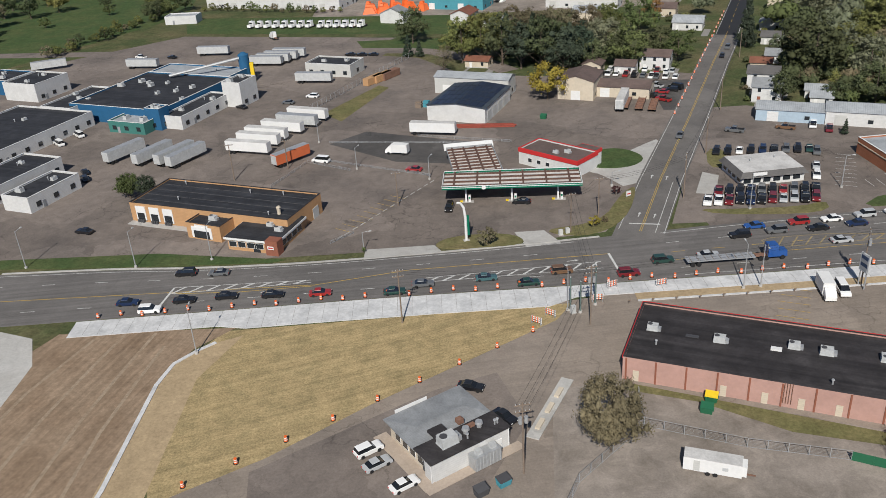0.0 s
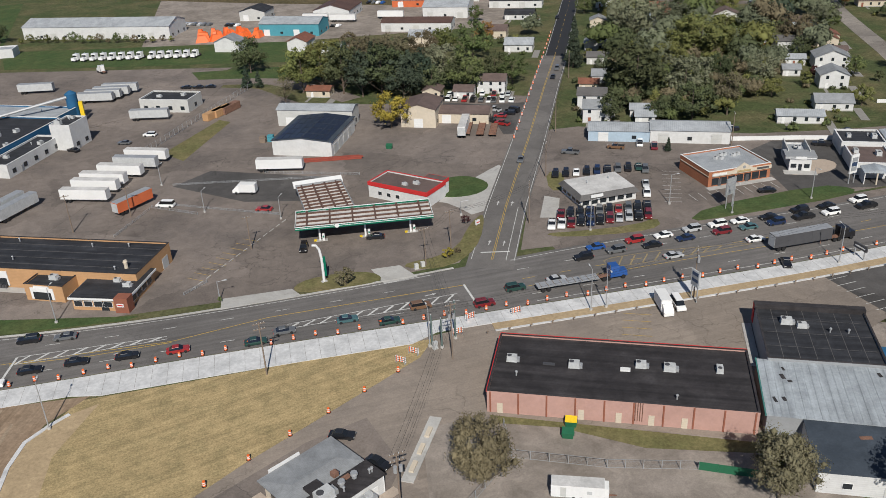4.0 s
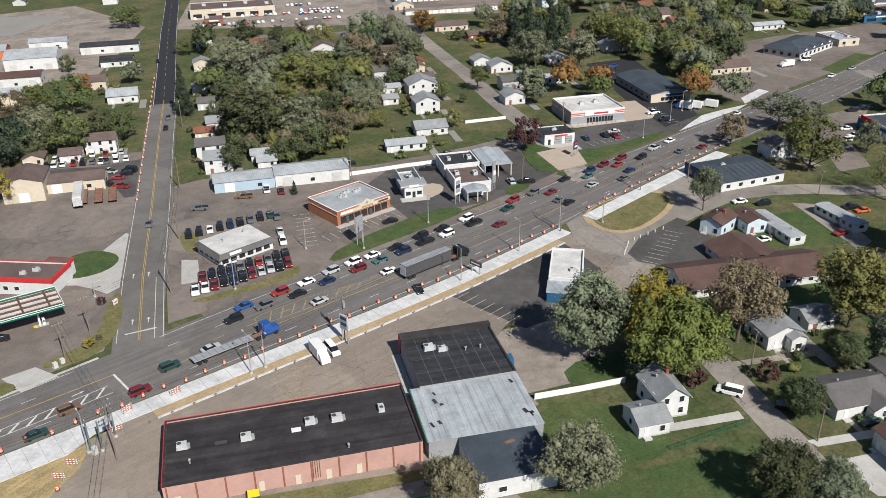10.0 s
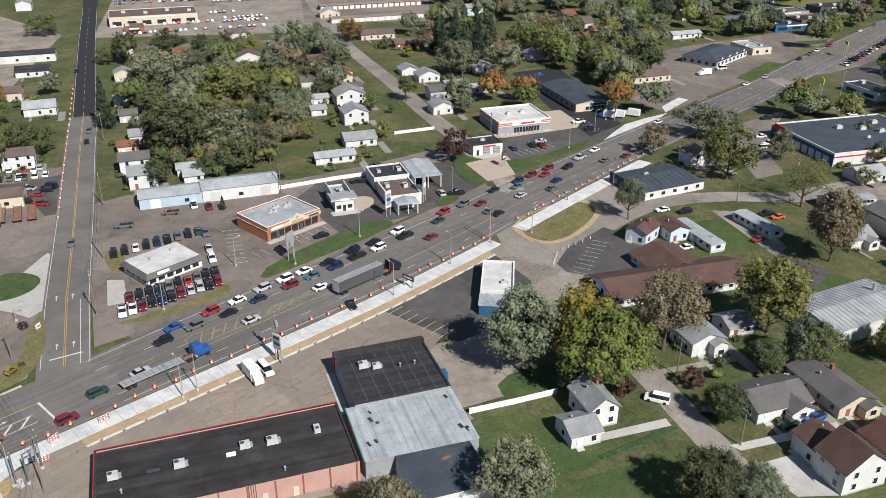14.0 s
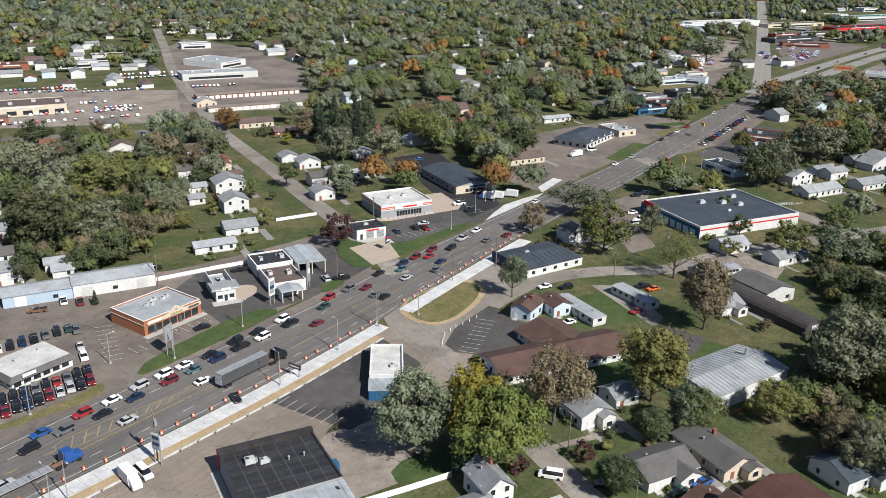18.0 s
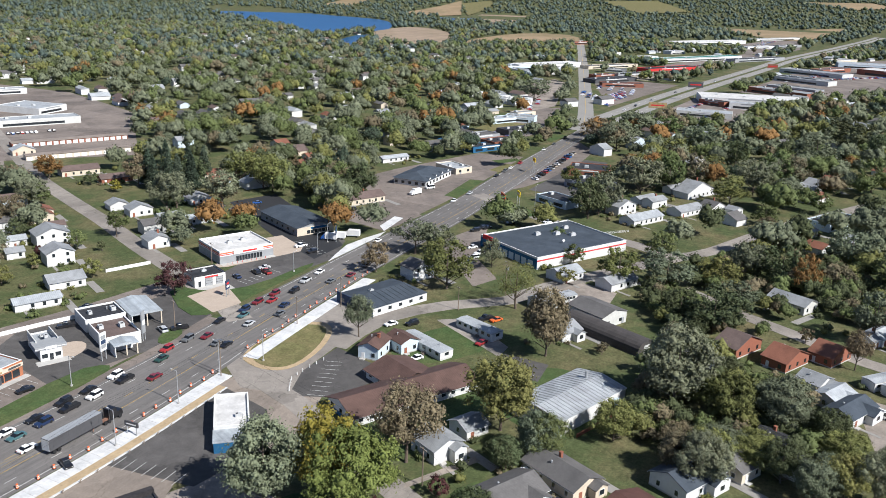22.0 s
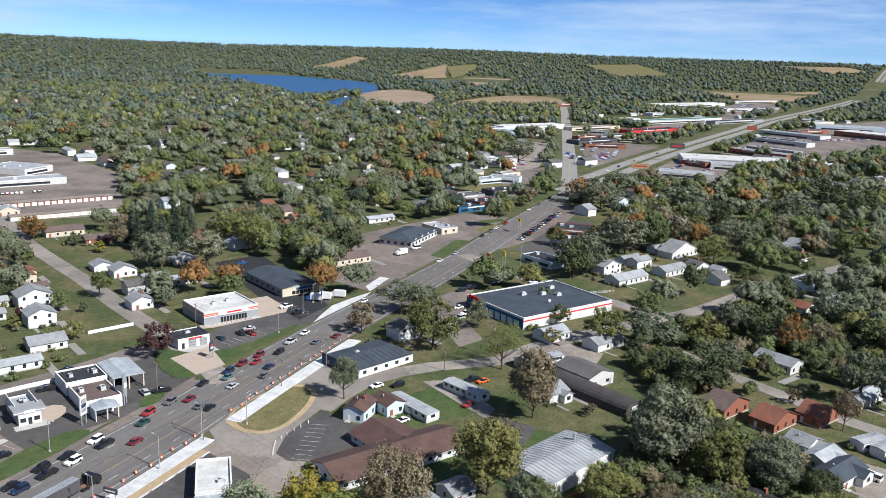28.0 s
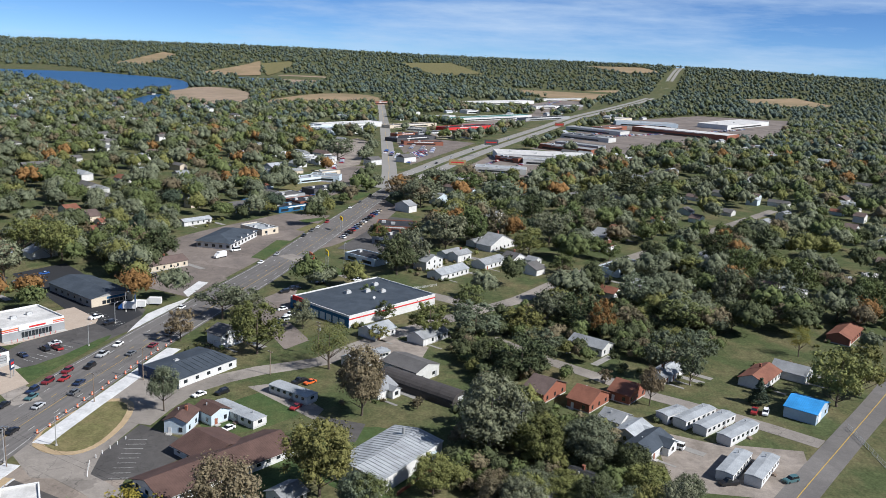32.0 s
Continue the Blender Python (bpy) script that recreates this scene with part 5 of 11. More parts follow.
def car_office(x, y, w, d, h, rot):
    th = block("dealer_office", x, y, w, d, h, rot, "low white dealer office with a brown mansard and white flat roof", "office")
    part("wall", M().box(0, 0, 0, w - 1.6, d - 1.6, h - 0.6), "white", th)
    part("mansard", M().add([(-w / 2, -d / 2, h - 1.3), (w / 2, -d / 2, h - 1.3), (w / 2, d / 2, h - 1.3), (-w / 2, d / 2, h - 1.3), (-w / 2 + 1.1, -d / 2 + 1.1, h), (w / 2 - 1.1, -d / 2 + 1.1, h), (w / 2 - 1.1, d / 2 - 1.1, h), (-w / 2 + 1.1, d / 2 - 1.1, h)], [(0, 1, 5, 4), (1, 2, 6, 5), (2, 3, 7, 6), (3, 0, 4, 7), (3, 2, 1, 0)]), "roof_darkgrey", th, "brown-grey shingle mansard")
    panel(th, "roof", 0, 0, h - 0.25, w - 2.2, d - 2.2, 0.3, "roof_white", "white flat roof")
    panel(th, "sign", -w * 0.22, -d / 2 - 0.05, h - 0.7, 3.6, 0.3, 0.8, "trim_white", "white sign board")
    for i in range(6):
        window(th, -w / 2 + 2.2 + i * 2.6, -d / 2 + 0.8, 0.6, 1.9, 1.4, 0)
    for i in range(4):
        window(th, w / 2 - 0.8, -d / 2 + 2.6 + i * 2.8, 0.7, 1.8, 1.3, 90)
        window(th, -w / 2 + 0.8, -d / 2 + 2.6 + i * 2.8, 0.7, 1.8, 1.3, 270)
    vent(th, -3, 1, h)
    vent(th, 4, 2, h)
    return th


def brick_shop(x, y, w, d, h, rot):
    th = block("brick_shop", x, y, w, d, h, rot, "red brick shop row with a cream gabled sign front", "shop")
    flat_box(th, w, d, h, "orange_brick", "roof_pale", cap="trim_white", parapet=0.4)
    part("front_fascia", M().side([(0, 0), (0.3, 0), (0.3, 1), (0, 1)], -w / 2 + 1.2, w / 2), "cream", th, "cream sign fascia").matrix_basis = pose(0, -d / 2 - 0.35, h - 1.5)
    part("pediment", M().add([(-3.2, 0, 0), (3.2, 0, 0), (0, 0, 1.9), (-3.2, 0.35, 0), (3.2, 0.35, 0), (0, 0.35, 1.9)], [(0, 1, 2), (5, 4, 3), (0, 3, 4, 1), (1, 4, 5, 2), (2, 5, 3, 0)]), "cream", th, "cream gable with a round emblem").matrix_basis = pose(w * 0.05, -d / 2 - 0.36, h - 0.5)
    part("emblem", M().tube((w * 0.05, -d / 2 - 0.42, h + 0.15), (w * 0.05, -d / 2 - 0.36, h + 0.15), 0.45, n=16), "grey_wall", th)
    for px, pw, c in ((-0.34, 4.6, "trim_white"), (0.05, 4.2, "straw"), (0.36, 3.8, "dark_wall")):
        panel(th, "sign_bar", px * w, -d / 2 - 0.42, h - 1.2, pw, 0.12, 0.55, c)
    for i in range(7):
        window(th, -w / 2 + 2.2 + i * 2.55, -d / 2, 0.4, 2.2, 2.1, 0)
    door(th, -w * 0.32, -d / 2 - 0.1, 1.0, 2.2, 0, "dark_wall")
    door(th, w * 0.12, -d / 2 - 0.1, 1.0, 2.2, 0, "dark_wall")
    panel(th, "walk", 0, -d / 2 - 1.0, 0, w + 1.5, 2.0, 0.15, "concrete")
    panel(th, "stone_band", -w / 2 - 0.05, 0, h - 1.5, 0.12, d, 0.25, "cream")
    for px, py in ((-0.1, 0.1), (0.02, 0.2), (0.1, 0.22), (-0.04, 0.05), (0.2, 0.12), (0.28, 0.15)):
        hvac(th, px * w, py * d, h - 0.4, 0.7, 20)
    return th


def coffee_stand(x, y, w, d, h, rot):
    th = block("coffee_stand", x, y, w, d, h, rot, "small white drive-through stand with dark striped canopy band", "kiosk")
    flat_box(th, w, d, h - 1.0, "white", "roof_pale", parapet=0.3)
    panel(th, "band", 0, -d / 2 + 2.6, h - 1.0, w + 2.6, 5.6, 1.0, "grey_wall", "dark grey sign band")
    panel(th, "band_stripe", 0, -d / 2 - 0.24, h - 0.7, w + 2.4, 0.1, 0.16, "trim_white")
    panel(th, "sign", 0, -d / 2 - 0.3, h - 0.95, 3.0, 0.14, 0.8, "trim_white")
    for s in (-1, 1):
        panel(th, "parapet_wall", s * w / 2, d * 0.12, h - 1.0, 0.3, d * 0.7, 1.5, "pale")
    hvac(th, 0, d * 0.2, h - 1.2, 0.8, 90)
    hvac(th, 0.4, -d * 0.02, h - 0.0, 0.7, 90)
    for px in (-1.8, 1.8):
        window(th, px, -d / 2, 0.9, 1.5, 1.2, 0)
    door(th, 0, -d / 2, 1.0, 2.1, 0, "glass")
    panel(th, "pad", 0, -d / 2 - 1.4, 0, w + 3, 3.2, 0.14, "concrete")
    return th


def carport(x, y, w, d, h, rot):
    th = block("carport", x, y, w, d, h, rot, "open service bay under a blue-grey metal roof", "carport")
    part("roof", M().add([(-w / 2 - 0.3, -d / 2, h - 0.2), (w / 2 + 0.3, -d / 2, h - 0.2), (w / 2 + 0.3, d / 2, h - 0.2), (-w / 2 - 0.3, d / 2, h - 0.2), (-w / 2 - 0.3, -d / 2, h), (0, -d / 2, h + 0.8), (w / 2 + 0.3, -d / 2, h), (-w / 2 - 0.3, d / 2, h), (0, d / 2, h + 0.8), (w / 2 + 0.3, d / 2, h)],
         [(3, 2, 1, 0), (0, 1, 6, 5, 4), (2, 3, 7, 8, 9), (4, 5, 8, 7), (5, 6, 9, 8), (1, 2, 9, 6), (3, 0, 4, 7)]), "roof_steel", th)
    part("back_wall", M().box(0, d / 2 - 0.15, 0, w, 0.25, h - 0.2), "white", th)
    part("side_wall", M().box(-w / 2 + 0.12, 0, 0, 0.24, d - 0.4, h - 0.2), "white", th)
    for px in (0.0, w / 2 - 0.2):
        part("column", M().box(px, -d / 2 + 0.3, 0, 0.35, 0.35, h - 0.2), "cream", th)
    return th


def garage_shop(x, y, w, d, h, rot):
    th = block("garage_shop", x, y, w, d, h, rot, "small white garage with two dark roller doors and black roof", "garage")
    flat_box(th, w, d, h, "white", "roof_dark", cap="roof_black")
    for px in (-0.05, 0.3):
        o = part("overhead_door", M().box(px * w, -d / 2 - 0.02, 0, 2.8, 0.12, 2.9), "dark_wall", th)
        for k in range(3):
            part("door_panel", M().box(px * w, -d / 2 - 0.1, 0.1 + k * 0.95, 2.6, 0.05, 0.8), "grey_wall", o)
    door(th, -w * 0.34, -d / 2, 1.0, 2.1, 0, "glass")
    panel(th, "sign", 0.5, -d / 2 - 0.1, h - 0.9, 5.0, 0.12, 0.5, "red_trim", "red sign strip")
    panel(th, "drive", 0, -d / 2 - 4, 0, w, 8, 0.1, "concrete")
    hvac(th, 0, 1, h - 0.45, 0.8)
    return th


def conv_store(x, y, w, d, h, rot):
    th = block("convenience_store", x, y, w, d, h, rot, "white-roofed convenience store with orange and red stripe bands", "store")
    flat_box(th, w, d, h, "white", "roof_white", parapet=0.5)
    part("stripe", ring(0, 0, w + 0.12, d + 0.12, h - 1.2, h - 0.75, 0.1), "orange_wall", th, "orange stripe band")
    part("stripe", ring(0, 0, w + 0.1, d + 0.1, h - 1.75, h - 1.5, 0.1), "red_trim", th, "red stripe band")
    part("base", ring(0, 0, w + 0.14, d + 0.14, 0, h - 2.2, 0.12), "grey_wall", th, "grey wall base")
    for i in range(9):
        o = window(th, -w * 0.18 + i * 1.25, -d / 2 - 0.1, 0.3, 1.0, 2.0, 0)
    panel(th, "front_fascia", w * 0.03, -d / 2 - 0.2, h - 2.0, 12.6, 0.3, 1.6, "trim_white")
    panel(th, "sign_bar", w * 0.05, -d / 2 - 0.4, h - 1.5, 6.0, 0.12, 0.6, "red_trim", "red sign bar")
    hvac(th, -0.12 * w, 0.0, h - 0.5, 1.0)
    hvac(th, 0.16 * w, 0.05 * d, h - 0.5, 1.0)
    panel(th, "walk", 0, -d / 2 - 1.2, 0, w, 2.2, 0.15, "concrete")
    for i in range(9):
        part("bollard", M().tube((-w * 0.4 + i * 2.0, -d / 2 - 2.2, 0), (-w * 0.4 + i * 2.0, -d / 2 - 2.2, 1.0), 0.1), "red_trim", th)
    return th


def club_building(x, y, w, d, h, rot):
    th = block("club_building", x, y, w, d, h, rot, "long hall with a blue-grey metal roof and pale front gable", "hall")
    gable_shell(th, w, d, h - 1.2, "grey_wall", "roof_blue", True, 0.2, 0.5)
    panel(th, "front_wall", 0, -d / 2 - 0.1, 0, w, 0.25, h - 1.2, "cream")
    panel(th, "sign", w * 0.08, -d / 2 - 0.3, h - 2.3, 8, 0.15, 0.9, "blue_wall", "blue sign bar")
    for i in range(6):
        window(th, -w * 0.2 + i * 1.9, -d / 2 - 0.2, 0.5, 1.6, 1.5, 0)
    for i in range(6):
        window(th, -w / 2, -d / 2 + 3 + i * 5, 1.2, 1.2, 1.0, 270)
    return th


def hip_building(x, y, w, d, h, rot, wall="white", roof="roof_blue"):
    th = block("hall_building", x, y, w, d, h, rot, "hall with a broad dark blue-grey hipped roof and white porch", "hall")
    part("wall", M().box(0, 0, 0, w - 2, d - 2, h - 0.8), wall, th)
    r = min(w, d) / 2 - 1
    part("roof", M().add([(-w / 2, -d / 2, h - 0.9), (w / 2, -d / 2, h - 0.9), (w / 2, d / 2, h - 0.9), (-w / 2, d / 2, h - 0.9), (0, -d / 2 + r, h + 1.8), (0, d / 2 - r, h + 1.8)], [(0, 1, 4), (1, 2, 5, 4), (2, 3, 5), (3, 0, 4, 5), (3, 2, 1, 0)]), roof, th)
    for i in range(4):
        o = part("dormer", M().side([(-1.3, 0), (1.3, 0), (0, 1.1)], 0, 2.4), roof, th)
        front = part("dormer_front", M().side([(-1.2, 0), (1.2, 0), (0, 1.0)], 2.4, 2.46), "trim_white", th)
        o.matrix_basis = front.matrix_basis = pose(w / 2 - 3.0, -d / 2 + 6 + i * (d - 12) / 3, h - 0.7, 0, 0, 0)
    for i in range(8):
        window(th, w / 2 - 1, -d / 2 + 3 + i * (d - 6) / 7, 0.8, 1.8, 1.5, 90)
    for i in range(5):
        window(th, -w / 2 + 2.5 + i * (w - 5) / 4, -d / 2 + 1, 0.8, 1.8, 1.5, 0)
    return th


def blue_shop(x, y, w, d, h, rot):
    th = block("shop_building", x, y, w, d, h, rot, "low white shop with a wide dark blue-grey sloping roof", "shop")
    part("wall", M().box(0, 0, 0, w - 0.6, d - 0.6, h - 1.0), "white", th)
    part("roof", M().add([(-w / 2, -d / 2, h - 1.0), (w / 2, -d / 2, h - 1.0), (w / 2, d / 2, h - 1.0), (-w / 2, d / 2, h - 1.0), (-w / 2 + 6, 0.5, h + 0.4), (w / 2 - 2, 0.5, h + 0.4)], [(0, 1, 5, 4), (1, 2, 5), (2, 3, 4, 5), (3, 0, 4), (3, 2, 1, 0)]), "roof_blue", th)
    for i in range(8):
        o = part("roof_rib", M().box(0, 0, 0, 0.08, d / 2 * 0.95, 0.06), "roof_dark", th)
        o.matrix_basis = pose(-w / 2 + 7 + i * 2.2, -d / 4 + 0.3, h - 0.28, 8.3, 0, 0)
    hvac(th, -w * 0.15, 2, h - 0.3, 0.9)
    for i in range(5):
        window(th, -w / 2 + 3 + i * 4.8, -d / 2 + 0.3, 1, 1.4, 1.1, 0)
    panel(th, "front_wall", -w / 2 - 0.1, 0, 0, 0.3, d, h, "navy")
    for i in range(3):
        window(th, -w / 2 - 0.2, -d / 3 + i * d / 3, 0.8, 2.2, 1.5, 270)
    return th


def auto_store(x, y, w, d, h, rot):
    th = block("parts_store", x, y, w, d, h, rot, "large flat black-roofed store with white walls, red stripe and blue front", "store")
    flat_box(th, w, d, h, "white", "roof_blue", parapet=0.4)
    panel(th, "red_stripe", 0, -d / 2 - 0.06, h - 1.7, w, 0.1, 0.5, "red_trim", "red stripe along the wall")
    panel(th, "blue_wall", -w / 2 - 0.08, 0, 0, 0.14, d, h - 0.8, "blue_wall", "blue painted front wall")
    panel(th, "front_sign", -w / 2 - 0.3, d * 0.36, h - 1.0, 0.5, 6.5, 1.8, "red_trim", "tall red sign panel")
    for i in range(6):
        o = part("overhead_door", M().box(-w / 2 - 0.16, -d / 2 + 4 + i * 4, 0, 0.1, 3.0, 3.0), "pale_blue", th)
    for i in range(4):
        window(th, -w / 2 - 0.15, d * 0.2 + i * 2.6, 0.4, 2.2, 2.0, 270)
    for px, py in ((-0.06, 0.2), (0.1, 0.1), (0.2, -0.02), (0.3, 0.25)):
        hvac(th, px * w, py * d, h - 0.4, 1.25)
    part("satellite_dish", M().tube((-0.02 * w, -0.2 * d, h - 0.4), (-0.02 * w, -0.2 * d, h + 0.6), 0.06).tube((-0.02 * w, -0.2 * d, h + 0.6), (-0.02 * w - 0.2, -0.2 * d - 0.15, h + 0.8), 0.2, 0.6, 12), "trim_white", th)
    return th


def brown_hall(x, y, w, d, h, rot):
    th = block("church_hall", x, y, w, d, h, rot, "long white hall under a brown-maroon metal gable roof", "hall")
    gable_shell(th, w, d, h - 0.8, "white", "roof_maroon", True, 0.34, 0.8)
    for i in range(12):
        window(th, -w / 2, -d / 2 + 2 + i * (d - 4) / 11, 1.0, 1.3, 1.2, 270)
        window(th, w / 2, -d / 2 + 2 + i * (d - 4) / 11, 1.0, 1.3, 1.2, 90)
    for i in range(3):
        window(th, -w / 3 + i * w / 3, -d / 2, 1.0, 1.4, 1.2, 0)
    panel(th, "lower_band", 0, -d / 2 - 0.06, 0, w, 0.1, 1.0, "blue_wall")
    return th


def brown_wing(x, y, w, d, h, rot):
    th = block("hall_wing", x, y, w, d, h, rot, "hall wing under a brown-maroon metal roof", "hall")
    gable_shell(th, w, d, h - 0.8, "white", "roof_maroon", False, 0.3, 0.8)
    for i in range(3):
        window(th, -w / 3 + i * w / 3, -d / 2, 1.0, 1.4, 1.2, 0)
    return th


def metal_barn(x, y, w, d, h, rot):
    th = block("metal_barn", x, y, w, d, h, rot, "white steel barn with a ribbed pale grey low gable roof", "barn")
    gable_shell(th, w, d, h - 1.4, "white", "roof_pale", False, 0.16, 0.2)
    for i in range(20):
        for s in (-1, 1):
            o = part("roof_rib", M().box(0, 0, 0, 0.1, d / 2 + 0.2, 0.06), "roof_grey", th)
            o.matrix_basis = pose(-w / 2 + 0.7 + i * (w - 1.4) / 19, s * d / 4, h - 1.4 + d / 4 * 0.16 + 0.22, -s * 9.1, 0, 0)
    door(th, w * 0.08, -d / 2, 1.2, 2.2, 0, "pale")
    door(th, w * 0.22, -d / 2, 2.8, 3.2, 0, "pale", "barn_door")
    part("exhaust_stack", M().tube((w * 0.32, d * 0.1, h - 0.6), (w * 0.32, d * 0.1, h + 1.8), 0.4), "galvanised", th)
    part("tank", M().tube((w * 0.3, -d / 2 - 1.2, 0), (w * 0.3, -d / 2 - 1.2, 3.2), 0.9, n=12), "pale_blue", th)
    panel(th, "low_wall", w * 0.0, -d / 2 - 3.0, 0, w * 0.8, 0.25, 1.0, "brick")
    return th


def trailer_home(x, y, w, d, h, rot, wall="white"):
    th = block("mobile_home", x, y, w, d, h, rot, "white mobile home with a pale metal roof and dark skirting", "mobile home")
    d = min(d, 5.0)
    part("skirting", M().box(0, 0, 0, w - 0.3, d - 0.3, 0.7), "pale", th)
    part("wall", M().box(0, 0, 0.6, w, d, h - 0.9), wall, th)
    gm = M().side([(-d / 2 - 0.15, h - 0.3), (d / 2 + 0.15, h - 0.3), (d / 2 + 0.15, h - 0.2), (0, h + 0.15), (-d / 2 - 0.15, h - 0.2)], -w / 2 - 0.15, w / 2 + 0.15)
    part("roof", gm, "roof_pale", th)
    for i in range(6):
        window(th, -w / 2 + 1.6 + i * (w - 3.2) / 5, -d / 2, 1.4, 1.1, 0.9, 0)
        window(th, -w / 2 + 1.6 + i * (w - 3.2) / 5, d / 2, 1.4, 1.1, 0.9, 180)
    window(th, w / 2, 0, 1.4, 1.5, 0.9, 90)
    o = part("door", M().box(w * 0.12, -d / 2 - 0.03, 0.65, 0.9, 0.1, 2.0), "grey_wall", th)
    part("steps", M().box(w * 0.12, -d / 2 - 0.6, 0, 1.3, 1.1, 0.35).box(w * 0.12, -d / 2 - 0.4, 0.35, 1.3, 0.7, 0.25), "wood_pole", th)
    vent(th, w * 0.3, 0.6, h - 0.1)
    return th


def arch_barn(x, y, w, d, h, rot):
    th = block("arched_barn", x, y, w, d, h, rot, "long rounded barn with a dark grey-brown metal roof", "barn")
    prof = [(-d / 2, 0), (d / 2, 0)] + [(d / 2 * math.cos(a * math.pi / 10), 1.6 + (h - 1.6) * math.sin(a * math.pi / 10)) for a in range(11)]
    part("roof", M().side(prof, -w / 2, w / 2), "roof_arch", th, "curved dark metal roof")
    for i in range(8):
        q = [(y_ * 1.012, z_ * 1.01) for y_, z_ in prof[2:]]
        part("roof_rib", M().side(q + [(a, b - 0.1) for a, b in q[::-1]], -w / 2 + (i + 0.5) * w / 8 - 0.06, -w / 2 + (i + 0.5) * w / 8 + 0.06), "roof_arch", th)
    door(th, w / 2, 0, 3, 3, 90, "pale", "barn_door")
    return th


def canopy(x, y, w, d, h, rot, label, band=True):
    """A fuel canopy: open deck with steel purlins, fascia all round, columns beneath."""
    th = block("fuel_canopy", x, y, w, d, h, rot, label, "canopy")
    panel(th, "deck", 0, 0, h - 0.75, w - 0.3, d - 0.3, 0.12, "canopy_deck", "weathered pale metal deck")
    part("fascia", ring(0, 0, w, d, h - 0.95, h, 0.12), "green_trim" if band else "galvanised", th, "green and white fascia" if band else "grey metal fascia")
    if band:
        part("fascia_stripe", ring(0, 0, w + 0.06, d + 0.06, h - 0.55, h - 0.4, 0.1), "trim_white", th)
        part("fascia_top", ring(0, 0, w + 0.06, d + 0.06, h - 0.12, h + 0.03, 0.16), "trim_white", th)
        part("emblem", M().tube((-w * 0.2, -d / 2 - 0.1, h - 0.5), (-w * 0.2, -d / 2 - 0.02, h - 0.5), 0.55, n=14), "trim_white", th, "round white emblem")
    # beams across, lighter purlins between them along the deck
    nx, ny = (6, 4) if band else (4, 9)
    for i in range(nx):
        panel(th, "beam", -w / 2 + (i + 0.5) * w / nx, 0, h - 0.63, 0.42, d - 0.5, 0.5, "rust_dark", "rusty brown steel beam")
    for j in range(ny):
        panel(th, "purlin", 0, -d / 2 + (j + 0.5) * d / ny, h - 0.62, w - 0.5, 0.34, 0.4, "rust_dark")
    for j in range(ny):
        panel(th, "conduit", 0, -d / 2 + (j + 0.9) * d / ny, h - 0.6, w - 0.8, 0.08, 0.1, "galvanised")
    if not band:
        part("back_fascia", M().add([(-w / 2 - 0.5, d / 2, h - 0.4), (w / 2 + 0.5, d / 2, h - 0.4), (w / 2 + 0.5, d / 2 + 2.2, h + 0.3), (-w / 2 - 0.5, d / 2 + 2.2, h + 0.3), (-w / 2 - 0.5, d / 2, h - 1.0), (w / 2 + 0.5, d / 2, h - 1.0), (w / 2 + 0.5, d / 2 + 2.2, h - 1.0), (-w / 2 - 0.5, d / 2 + 2.2, h - 1.0)], [(0, 1, 2, 3), (4, 7, 6, 5), (0, 4, 5, 1), (1, 5, 6, 2), (2, 6, 7, 3), (3, 7, 4, 0)]), "trim_white", th, "sloping white metal back edge")
    for i in range(3 if w > 20 else 2):
        px = -w / 2 + (i + 0.5) * w / (3 if w > 20 else 2)
        for py in ((-d * 0.22,) if d < 14 else (-d * 0.25, d * 0.25)):
            part("column", M().box(px, py, 0, 0.45, 0.45, h - 0.75), "trim_white", th)
            pump = part("fuel_pump", M().box(px + 0.9, py, 0.15, 0.6, 0.9, 1.7), "trim_white", th, "white and green fuel pump")
            part("screen", M().box(px + 0.9, py - 0.47, 1.0, 0.4, 0.06, 0.5), "green_trim", pump)
            part("pump_island", M().box(px + 0.4, py, 0, 3.0, 1.2, 0.15), "concrete", th)
            part("guard", M().box(px - 1.2, py - 0.2, 0.15, 0.7, 0.7, 0.25), "yellow", th)
    return th


mat("rust_dark", (0.11, 0.06, 0.045), 0.85, 0.25, 3, 0.5, 0.7, tint=(0.06, 0.035, 0.028))
mat("canopy_deck", (0.6, 0.57, 0.54), 0.7, 0.15, 2, 0.5, 0.3, bands=("X", 0.5, 0.15))
mat("orange_brick", (0.36, 0.14, 0.07), 0.8, 0.12, 3, 0.25, 0.4, 0.1, bands=("Z", 0.15, 0.15))
canopy(18.6, 201.0, 35.0, 10.5, 5.6, -5.0, "wide fuel station canopy with green fascia and rusty beams")
canopy(9.9, 217.0, 13.0, 20.0, 5.3, 4.0, "rear fuel canopy of bare rusty beams, stripped of its panels", False)

# ---- the buildings, each with its middle, width, depth, height and turn ----
big_store(54.1, 119.1, 46.0, 18.9, 4.6, -23.8)
side_store(94.3, 119.7, 20.5, 19.5, 4.8, -23.8)
metal_store(86.0, 103.6, 22.6, 16.9, 4.4, -25.2)
low_store(81.9, 90.2, 14.5, 14.2, 4.0, -23.8)
diner(-1.4, 106.3, 14.7, 13.7, 4.0, 31.9)
white_shop(144.4, 135.3, 8.5, 17.1, 3.6, -48.3)
restaurant(-54.7, 200.7, 46.5, 16.6, 5.2, -22.6)
restaurant_bay(-56.0, 190.3, 10.1, 6.9, 4.2, -25.4)
restaurant_wing(-42.0, 185.3, 14.2, 14.9, 3.4, -20.6)
flat_building(-109.9, 221.4, 18.7, 9.6, 4.5, 66.2, 'white', 'roof_dark')
